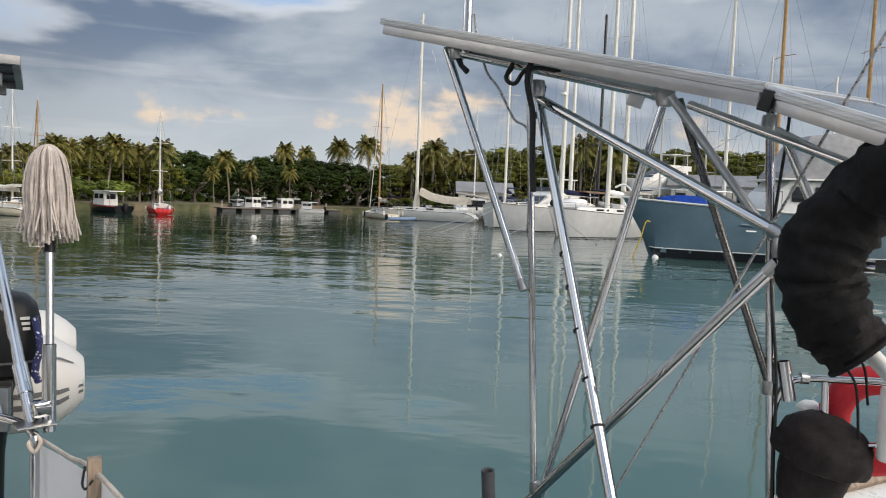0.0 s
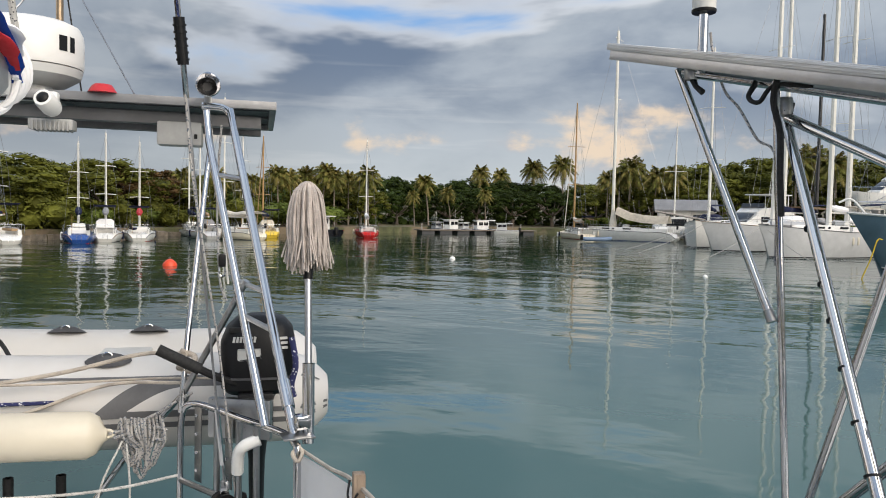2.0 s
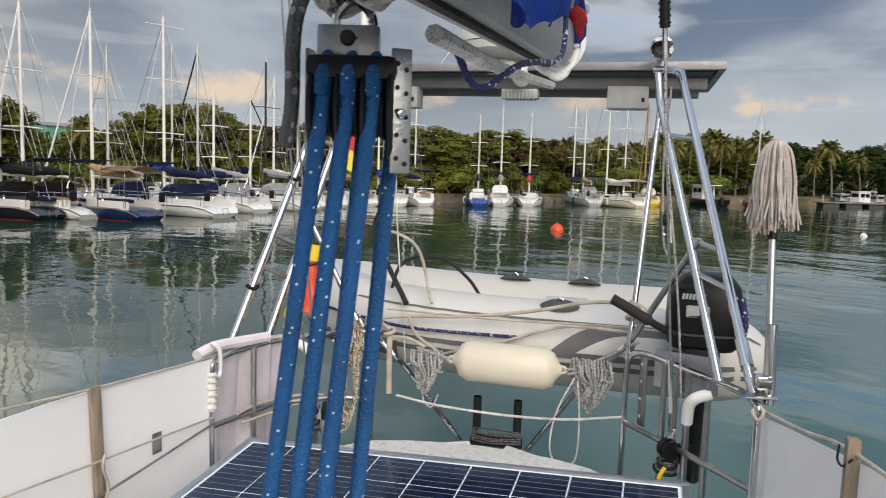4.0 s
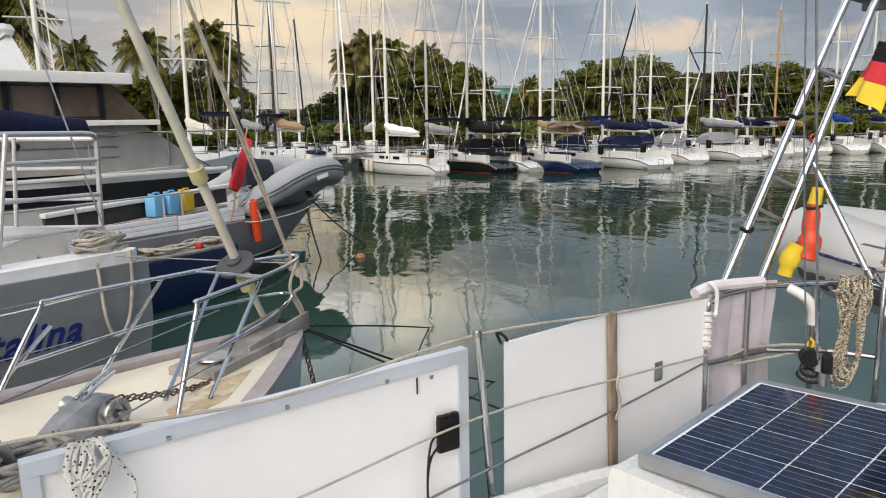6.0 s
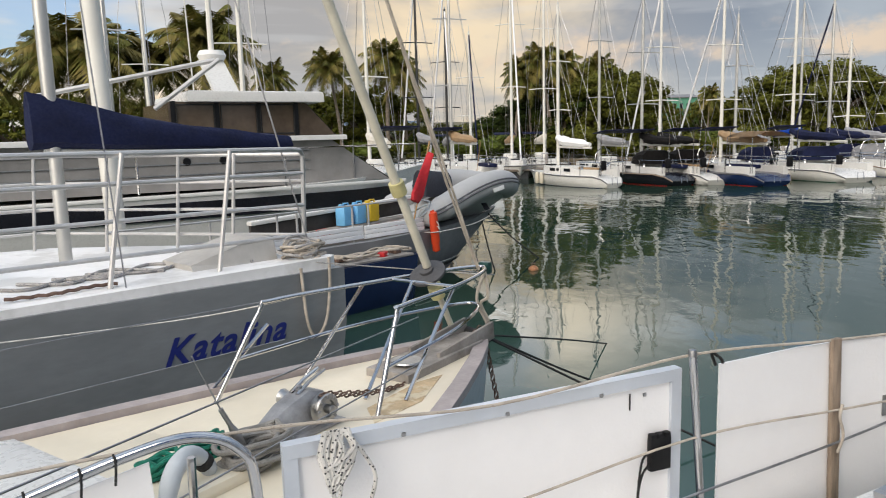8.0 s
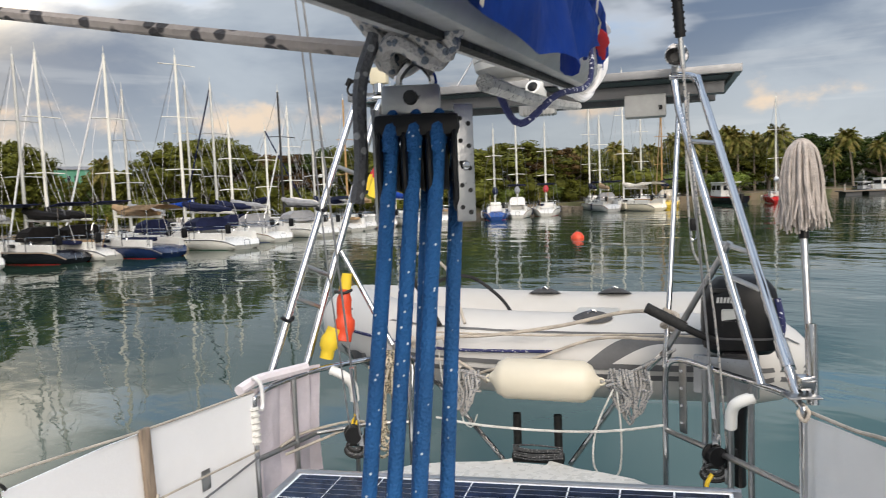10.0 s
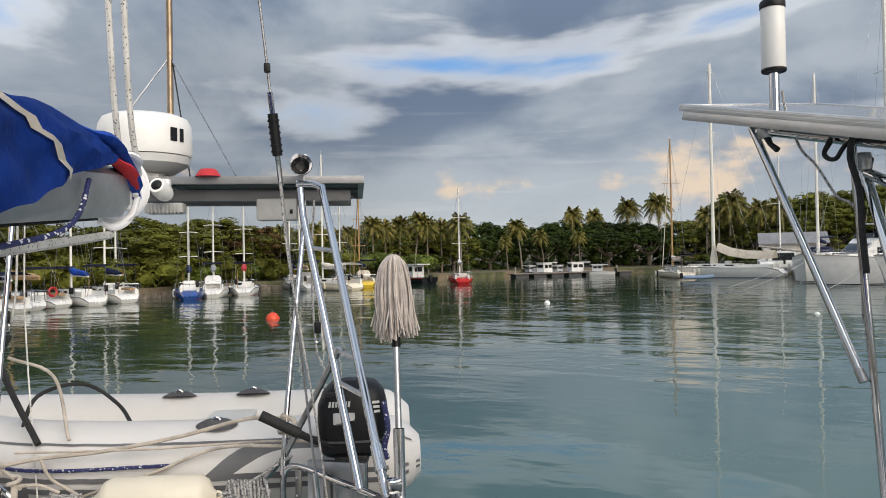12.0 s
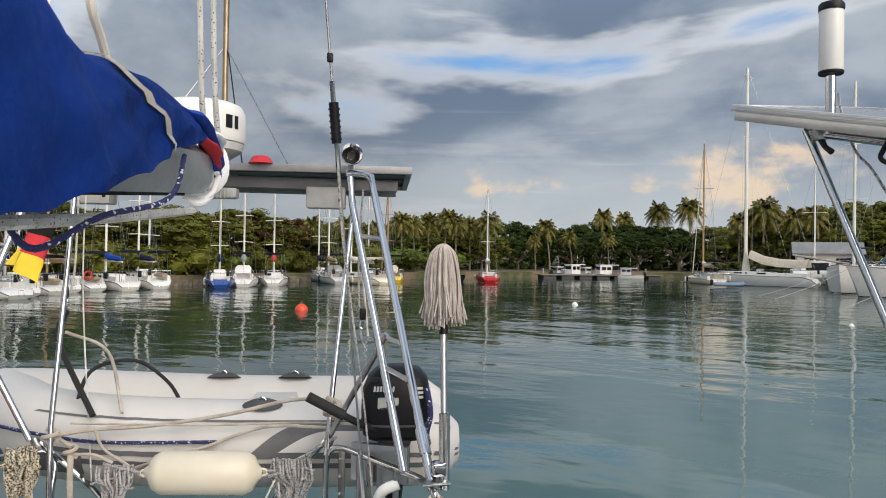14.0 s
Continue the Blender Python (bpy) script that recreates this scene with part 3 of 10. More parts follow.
def broad_tree(seed, leaf, spread=1.0, tall=7.0, dense=1.0):
    """A spreading shade tree: forked trunk, long limbs and a domed crown of many leaf tufts in uneven tiers."""
    rng = random.Random(seed)
    t = thing("tree", IDENT, (0, 0, 0), "", "tree")
    bm = bmesh.new()
    R, th = spread * tall * .62, tall * 0.30
    tube([(0, 0, -0.3), (0.1, 0.05, th * 0.5), (0.0, 0.1, th)], [0.34, 0.26, 0.22], 7, bm, 3)
    for k in range(9):
        a = k * 0.7 + rng.uniform(-.3, .3)
        rr = R * rng.uniform(0.45, 0.85)
        tip = Vector((math.cos(a) * rr, math.sin(a) * rr, tall * rng.uniform(0.55, 0.80)))
        tube([(0, 0.1, th * 0.9), tip * 0.5 + Vector((0, 0, th * 0.30)), tip], [0.15, 0.09, 0.035], 5, bm, 3)
    part("trunk", bm, BARK, t)
    bm = bmesh.new()
    lobes = [(rng.uniform(0, 6.28), rng.uniform(.82, 1.12)) for _ in range(5)]
    for k in range(int(96 * dense)):
        a = rng.uniform(0, 6.283)
        f = math.sqrt(rng.uniform(0.0, 1.0))
        edge = 1 + .16 * math.sin(3 * a + lobes[0][0]) + .10 * math.sin(5 * a + lobes[1][0])
        dome = math.sqrt(max(0.0, 1 - (f * .97) ** 2))
        top = tall * (.52 + .43 * dome) + tall * .05 * math.sin(4 * f + 3 * a + lobes[2][0])
        c = Vector((math.cos(a) * R * f * edge, math.sin(a) * R * f * edge, top - tall * rng.choice((.02, .05, .09, .16))))
        clump(bm, rng, c, tall * rng.uniform(.062, .115), .62, 74, .15)
    for k in range(int(30 * dense)):
        a, f = rng.uniform(0, 6.283), rng.uniform(.55, 1.0)
        c = Vector((math.cos(a) * R * f, math.sin(a) * R * f, tall * rng.uniform(.22, .52)))
        clump(bm, rng, c, tall * rng.uniform(.06, .10), .7, 60, .15)
    part("crown", bm, leaf, t, smooth=False)
    return t


def palm_tree(seed, tall=8.0, fronds=38):
    """A coconut palm: curved ringed trunk and drooping pinnate fronds."""
    rng = random.Random(seed)
    t = thing("palm_tree", IDENT, (0, 0, 0), "", "palm tree")
    lean = Vector((rng.uniform(-.8, .8), rng.uniform(-.8, .8), 0))
    pts = [(0, 0, -0.3), tuple(lean * 0.25 + Vector((0, 0, tall * 0.4))), tuple(lean * 0.7 + Vector((0, 0, tall * 0.75))), tuple(lean + Vector((0, 0, tall)))]
    part("trunk", tube(pts, [0.17, 0.13, 0.10, 0.10], 8, None, 6), PALM_BARK, t)
    bm = bmesh.new()
    top = lean + Vector((0, 0, tall))
    for f in range(fronds):
        a = f * 2.4 + rng.uniform(-.2, .2)
        lift = -0.9 + 2.5 * (f + .5) / fronds
        length = rng.uniform(2.3, 3.0)
        out = Vector((math.cos(a), math.sin(a), 0))
        spine = []
        for k in range(9):
            s = k / 8
            reach = math.cos(min(1.35, abs(lift)) * .82)
            spine.append(top + out * length * s * reach * (1 - .16 * s) + Vector((0, 0, length * (lift * .62 * s - (0.42 + 0.10 * max(0, 1.2 - lift)) * s * s))))
        tube(spine, [0.03, 0.02, 0.008], 4, bm)
        for k in range(2, 46):
            s = k / 46 * 8
            i = min(7, int(s))
            p = spine[i].lerp(spine[i + 1], s - i)
            d = (spine[i + 1] - spine[i]).normalized()
            side = d.cross(Vector((0, 0, 1))).normalized()
            ln = 0.66 * math.sin(math.pi * min(1, 0.15 + 0.85 * (k / 46))) + 0.12
            for sg in (-1, 1):
                tipv = p + side * sg * ln * 0.72 + d * ln * 0.45 + Vector((0, 0, -ln * rng.uniform(0.35, 0.95)))
                w = d * 0.040
                bm.faces.new([bm.verts.new(q) for q in (p - w, p + w, tipv + w * 0.2)])
    part("crown", bm, PALM_LEAF, t, smooth=False)
    return t


def shrub(seed, leaf):
    rng = random.Random(seed)
    t = thing("shrub", IDENT, (0, 0, 0), "", "shrub")
    bm = bmesh.new()
    for k in range(4):
        tube([(0, 0, -0.2), (rng.uniform(-.6, .6), rng.uniform(-.6, .6), 1.2)], [0.05, 0.02], 5, bm)
    part("stem", bm, BARK, t)
    bm = bmesh.new()
    for k in range(7):
        c = Vector((rng.uniform(-1.6, 1.6), rng.uniform(-1.0, 1.0), rng.uniform(0.5, 1.9)))
        r = rng.uniform(0.6, 1.0)
        bmesh.ops.create_icosphere(bm, subdivisions=1, radius=r * 0.7, matrix=Matrix.Translation(c))
        leaf_cloud(bm, rng, c, (r, r, r * 0.85), 190, 0.16)
    part("crown", bm, leaf, t, smooth=False)
    return t


def place(proto, used, m, label, group):
    """The first use takes the built one, later uses copy it."""
    if proto.name not in used:
        used.add(proto.name)
        proto.matrix_world = m
        ob = proto
    else:
        ob = copy_thing(proto, m)
        ob.scale = m.to_scale()
    return tagged(ob, label, group=group)


used = set()
TREES_A = [broad_tree(11, LEAF_A, 1.1), broad_tree(12, LEAF_A, 1.0), broad_tree(13, LEAF_A, 0.9)]
TREES_B = [broad_tree(14, LEAF_B, 1.15), broad_tree(15, LEAF_B, 1.0)]
TREE_DRY = [broad_tree(21, LEAF_C, 0.9)]
PALMS = [palm_tree(31), palm_tree(32), palm_tree(33)]
SHRUBS = [shrub(41, LEAF_D), shrub(42, LEAF_A)]
rng = random.Random(77)


def put_tree(kind, yaw, back, tall, label=None, wide=1.0):
    r = shore(yaw) + back
    p = polar(yaw, r, land_height(yaw, back) - 0.1)
    base = {"a": (TREES_A, 7.0), "b": (TREES_B, 7.0), "d": (TREE_DRY, 7.0), "p": (PALMS, 9.3), "s": (SHRUBS, 2.7)}[kind]
    proto = rng.choice(base[0])
    s = (tall - p.z) / base[1]
    m = pose(p.x, p.y, p.z, 0, 0, rng.uniform(0, 360)) @ Matrix.Diagonal((s * wide, s * wide, s, 1))
    texts = {"a": "broad green shade tree on the harbour shore", "b": "dark green shade tree on the harbour shore", "d": "reddish dry-leaved tree on the harbour shore", "p": "tall coconut palm with drooping fronds on the shore", "s": "light green shrub at the water's edge"}
    names = {"a": "trees on the shore", "b": "trees on the shore", "d": "trees on the shore", "p": "palms on the shore", "s": "shrubs on the shore"}
    place(proto, used, m, label or texts[kind], names[kind])


# outline of the wood against the sky: yaw, degrees above the horizon
SKYLINE = [(-45, 4.0), (-20, 4.2), (-8, 4.3), (-1, 4.5), (1.4, 4.0), (3.3, 3.0), (8, 2.7), (12, 2.6), (15, 2.9), (18, 3.0), (20, 2.6), (22, 2.4), (24, 3.0), (27, 2.7), (31, 2.6), (38, 2.5), (41, 2.7), (44.8, 3.2), (47.2, 2.7), (49.5, 3.3), (51.5, 2.5),
           (53, 2.1), (56, 2.6), (58.5, 3.4), (61, 3.2), (65, 3.2), (67.5, 4.2), (70, 3.8), (71.8, 2.2), (74, 2.4), (75.4, 1.7), (77.5, 1.2), (78.6, 1.8), (80, 3.2), (82, 4.7), (84, 4.4), (86, 3.8), (88.5, 3.0), (90, 1.8), (92, .8), (96, .9), (98, 2.6), (102, 3.6), (107, 3.4), (112, 3.2), (126, 4.0), (140, 4.0)]


def skyline(yaw):
    for (a, ea), (b, eb) in zip(SKYLINE, SKYLINE[1:]):
        if a <= yaw <= b:
            return ea + (eb - ea) * (yaw - a) / (b - a)
    return 3.5


def top_at(yaw, back, degrees):
    """Height of a tree top that stands the given angle above the horizon for someone on the yacht."""
    return 2.45 + (shore(yaw) + back) * math.tan(radians(degrees))


# thick wood closing the shore behind the single trees
def woodland():
    rg = random.Random(91)
    bm = bmesh.new()
    yaw = -42.0
    while yaw < 136:
        r_ = 1.5 if yaw < 46 else 1.0
        for back, share in ((13, .62), (20, .86)):
            g = land_height(yaw, back)
            top = 2.0 + (top_at(yaw, back, skyline(yaw)) - 2.0) * share * rg.uniform(.9, 1.03)
            p = polar(yaw + rg.uniform(-.3, .3), shore(yaw) + back + rg.uniform(-2, 2), 0)
            z = top - r_ * .6
            while z > g - r_ * .2:
                clump(bm, rg, p + Vector((rg.uniform(-.7, .7), rg.uniform(-.7, .7), z)), r_ * rg.uniform(.8, 1.2), .75, 56, .24)
                z -= r_ * 1.1
        yaw += 1.0 if yaw < 46 else 1.25
    return single("woodland", bm, LEAF_B, IDENT, tuple(polar(10, 130, 1.5)), "dense dark green wood behind the harbour shore", "woodland", "", "stuff", False)


woodland()

# shade trees: yaw, metres behind the edge, share of the skyline, breadth
for yaw in range(-34, 40, 3):
    put_tree("b" if 8 < yaw < 25 else "a", yaw + rng.uniform(-.8, .8), rng.uniform(7, 11), top_at(yaw, 9, skyline(yaw) * rng.uniform(.62, .82)), wide=1.2)
    put_tree("b" if 8 < yaw < 25 else "a", yaw + 1.5 + rng.uniform(-.6, .6), rng.uniform(15, 21), top_at(yaw + 1.5, 18, skyline(yaw + 1.5)), wide=1.35)
for yaw, back, deg, wide, kind in [(49.6, 9, 3.42, 1.9, "a"), (44.9, 10, 3.35, 1.75, "a"), (42.6, 9, 3.0, 1.3, "d"), (47.4, 6, 2.3, 1.3, "a"), (52.3, 9, 2.1, 1.2, "a"), (41.0, 7, 2.2, 1.3, "a"), (54.6, 8, 2.2, 1.2, "a"), (57.2, 7, 3.5, 1.45, "a"), (59.6, 8, 3.4, 1.3, "b"), (61.8, 7, 3.2, 1.1, "d"), (63.8, 6, 3.2, 1.0, "d"), (64.9, 7, 3.3, .9, "d"),
                                   (66.6, 4, 4.1, 1.0, "a"), (68.0, 4, 4.5, 1.05, "a"), (69.8, 5, 3.9, 1.0, "a"), (71.2, 6, 2.4, .9, "a"), (73.6, 6, 2.3, .9, "a"), (75.0, 6, 2.2, .8, "a"), (79.6, 4, 2.6, .8, "a"), (81.0, 4, 4.4, .9, "a"), (82.6, 4, 5.0, 1.0, "a"), (84.0, 5, 4.6, 1.0, "a"), (85.8, 6, 3.8, 1.0, "b"), (88.2, 6, 2.8, 1.0, "b"), (90.4, 7, 1.6, 1.0, "b"), (92.6, 7, 1.0, 1.1, "a"), (95.2, 7, 1.1, 1.1, "a"),
                                   (98.0, 5, 3.4, .9, "a"), (100.5, 6, 4.0, 1.0, "a"), (103.4, 7, 3.6, 1.0, "a"), (107.4, 7, 3.2, 1.0, "a"), (111, 8, 3.0, 1.0, "a"), (115, 8, 3.4, 1.0, "a"), (119.5, 8, 4.0, 1.0, "a"), (124, 8, 3.8, 1.0, "a"), (129, 8, 4.0, 1.0, "a"), (134, 8, 4.0, 1.0, "a")]:
    put_tree(kind, yaw, back, top_at(yaw, back, deg), wide=wide)
# palms: yaw, metres behind the edge, degrees above the horizon, breadth
for yaw, back, deg, wide in [(39.6, 12, 3.05, 1.0), (36.6, 6, 3.1, 1.0), (35.3, 5, 2.6, 1.0), (34.2, 7, 2.8, 1.0), (32.6, 5, 3.5, 1.05), (31.6, 6, 3.2, 1.0), (30.6, 7, 3.5, 1.05), (29.4, 6, 3.8, 1.05), (28.4, 5, 3.4, 1.0), (27.3, 7, 3.2, 1.0), (25.8, 2.5, 3.6, 1.15), (22.2, 2.5, 1.85, .95), (21.1, 2.5, 3.1, 1.1), (19.4, 2.5, 2.2, 1.0), (16.7, 2.5, 2.1, 1.0),
                             (17.3, 18, 3.9, .9), (15.6, 19, 3.7, .85), (13.5, 18, 4.4, .95), (10.8, 17, 4.7, .95), (7.5, 5, 3.6, 1.0), (6.7, 6, 4.0, 1.0), (5.9, 5, 4.6, 1.05), (5.0, 6, 4.3, 1.0), (4.2, 5, 3.9, 1.0), (2.4, 5, 4.0, 1.0), (-5.5, 4, 5.2, 1.0), (-6.6, 5, 5.4, 1.0), (-8.0, 4, 4.8, 1.0), (-14, 8, 4.6, 1.0), (-21, 8, 4.9, 1.0), (-25, 8, 4.8, 1.0),
                             (89.2, 3, 5.9, 1.0), (87.9, 4, 5.0, .95), (86.3, 3, 6.7, 1.1), (85.3, 4, 6.3, 1.0), (83.2, 3, 5.9, 1.0), (75.1, 4, 3.2, .9), (98.9, 2, 7.4, 1.15), (97.4, 3, 5.9, 1.0), (102.3, 2, 6.7, 1.1), (106.8, 3, 5.9, 1.0), (112.4, -5, 9.6, 1.25), (115.6, -4, 7.4, 1.2), (119.4, -5, 8.6, 1.35), (122.0, -4, 7.8, 1.3), (126.6, -4, 7.0, 1.25), (47.2, 16, 3.0, .9)]:
    put_tree("p", yaw, back, top_at(yaw, back, deg), wide=wide)
for yaw in range(38, 66, 2):
    put_tree("s", yaw + rng.uniform(-.6, .6), rng.uniform(2, 3.5), rng.uniform(2.6, 3.9), wide=1.3)
for yaw in range(-32, 12, 4):
    put_tree("s", yaw + rng.uniform(-1, 1), rng.uniform(3, 6), rng.uniform(2.4, 3.4), wide=1.6)
for yaw in range(30, 38, 2):
    put_tree("s", yaw + rng.uniform(-.5, .5), rng.uniform(3, 6), rng.uniform(2.8, 4.2), wide=1.5)
for yaw in range(66, 134, 3):
    put_tree("s", yaw + rng.uniform(-1, 1), rng.uniform(1.5, 3), rng.uniform(2.2, 3.0), wide=1.4)

# ---------------------------------------------------------------- moored boats


def hull_sections(L, B, fb, stern=0.72, n=11, rake=0.06, under=0.35, scoop=False):
    """Rings of a displacement hull from stern to stem; scoop: stepped, raked transom."""
    out = []
    stations = [0, .035, .10] + [0.10 + 0.90 * (i + 1) / (n - 3) for i in range(n - 3)] if scoop else [i / (n - 1) for i in range(n)]
    for s in stations:
        w = B / 2 * max(0.0, 1 - abs((s - 0.40) / (0.60 if s > 0.40 else 0.40 / (1 - stern) ** 0.5)) ** 2.1)
        w = max(w, 0.015)
        top = fb * (0.92 + 0.38 * max(0, s - 0.25) ** 1.6)
        if scoop and s < .05:
            top *= .42 if s < .01 else .80
            w *= .80 if s < .01 else .95
        x0 = -L / 2 + L * s
        xr = x0 - (L * rake * 1.6 if s > 0.99 else L * rake * max(0, s - 0.6))
        xs = x0 + (L * 0.03 if s < 0.01 else 0)
        lo = xs if s < 0.5 else xr
        out.append([(x0, -w, top), (x0, w, top), ((x0 + xr) / 2, w * 1.0, top * 0.55), (lo, w * 0.84, 0.0), (lo, w * 0.35, -under),
                    (lo, -w * 0.35, -under), (lo, -w * 0.84, 0.0), ((x0 + xr) / 2, -w * 1.0, top * 0.55)])
    return out


HULLS = {
    "white": WHITE, "cream": CREAM,
    "black": material("black hull paint", (0.012, 0.013, 0.018), 0.2, vary=0.15, scale=2),
    "navy": material("navy hull paint", (0.010, 0.022, 0.075), 0.2, vary=0.15, scale=2),
    "blue": material("bright blue hull paint", (0.02, 0.07, 0.28), 0.25, vary=0.12, scale=2),
    "red": material("red hull paint", (0.50, 0.02, 0.02), 0.25, vary=0.12, scale=2),
    "yellow": material("yellow hull paint", (0.72, 0.50, 0.05), 0.3, vary=0.1, scale=2),
    "grey": material("pale grey hull paint", (0.50, 0.50, 0.50), 0.35, vary=0.06, scale=2),
    "green": material("green boot stripe", (0.01, 0.14, 0.08), 0.35, vary=0.1, scale=4),
    "orange": material("orange paint", (0.70, 0.10, 0.03), 0.4, vary=0.1, scale=3),
    "slate": material("slate blue hull paint", (0.115, 0.180, 0.225), 0.4, vary=0.08, scale=1.2, grime=(0.075, 0.125, 0.16), grime_at=(0.5, 0.8)),
    "turq": material("turquoise antifouling", (0.02, 0.26, 0.30), 0.5, vary=0.1, scale=3),
}
SPAR_WHITE = material("painted white spar", (0.74, 0.72, 0.66), 0.35, vary=0.05, scale=2)
SPAR_ALU = material("anodised spar", (0.58, 0.57, 0.54), 0.38, 0.6, vary=0.08, scale=2)
SPAR_WOOD = material("varnished wooden spar", (0.45, 0.27, 0.11), 0.4, vary=0.2, scale=3)
SPAR_BLACK = material("carbon spar", (0.015, 0.015, 0.016), 0.35, vary=0.1, scale=3)
SPARS = {"white": SPAR_WHITE, "alu": SPAR_ALU, "wood": SPAR_WOOD, "black": SPAR_BLACK}
CLOTHS = {"blue": BLUE_CLOTH, "navy": NAVY_CLOTH, "black": BLACK_CLOTH, "grey": GREY_CLOTH, "tan": TAN_CLOTH, "cream": CREAM_CLOTH, "red": RED_CLOTH, "white": WHITE_BOARD}


def mast_rig(t, x, deck, top, L, B, spar="white", spreaders=2, furl=None, thick=0.085, stays=True):
    mast = part("mast", tube([(x, 0, deck - 0.2), (x, 0, top)], [thick, thick * 0.75], 8), SPARS[spar], t)
    for k in range(spreaders):
        z = deck + (top - deck) * (0.36 + 0.30 * k) if spreaders > 1 else deck + (top - deck) * 0.5
        part("spreader", tube([(x - 0.15, -B * 0.30, z - 0.05), (x, 0, z), (x - 0.15, B * 0.30, z - 0.05)], 0.028, 5), SPARS[spar], mast)
    part("masthead_light", lathe([(0, 0), (0.05, 0.02), (0.05, 0.10), (0.012, 0.12), (0.012, 0.45), (0, 0.46)], 6, (x, 0, top)), GREY_PLASTIC, mast)
    if stays:
        part("forestay", tube([(L * 0.47, 0, deck + 0.1), (x, 0, top - 0.1)], 0.012 if not furl else 0.05, 5), WIRE if not furl else CLOTHS[furl], t, "" if not furl else "furled headsail on the forestay")
        part("backstay", tube([(-L * 0.48, 0, deck), (x, 0, top)], 0.010, 4), WIRE, t)
        for sg in (-1, 1):
            part("shroud", tube([(x - 0.15, sg * B * 0.42, deck), (x - 0.1, sg * B * 0.30, deck + (top - deck) * 0.5), (x, 0, top - 0.1)], 0.010, 4), WIRE, t)
    return mast


def rail(t, pts, deck, h=0.58, name="guard_rail", r=0.014):
    rl = part(name, tube([(x, y, deck + h) for x, y in pts], r, 5), STEEL, t)
    for x, y in pts:
        part("stanchion", tube([(x, y, deck), (x, y, deck + h)], r, 5), STEEL, rl)
    return rl


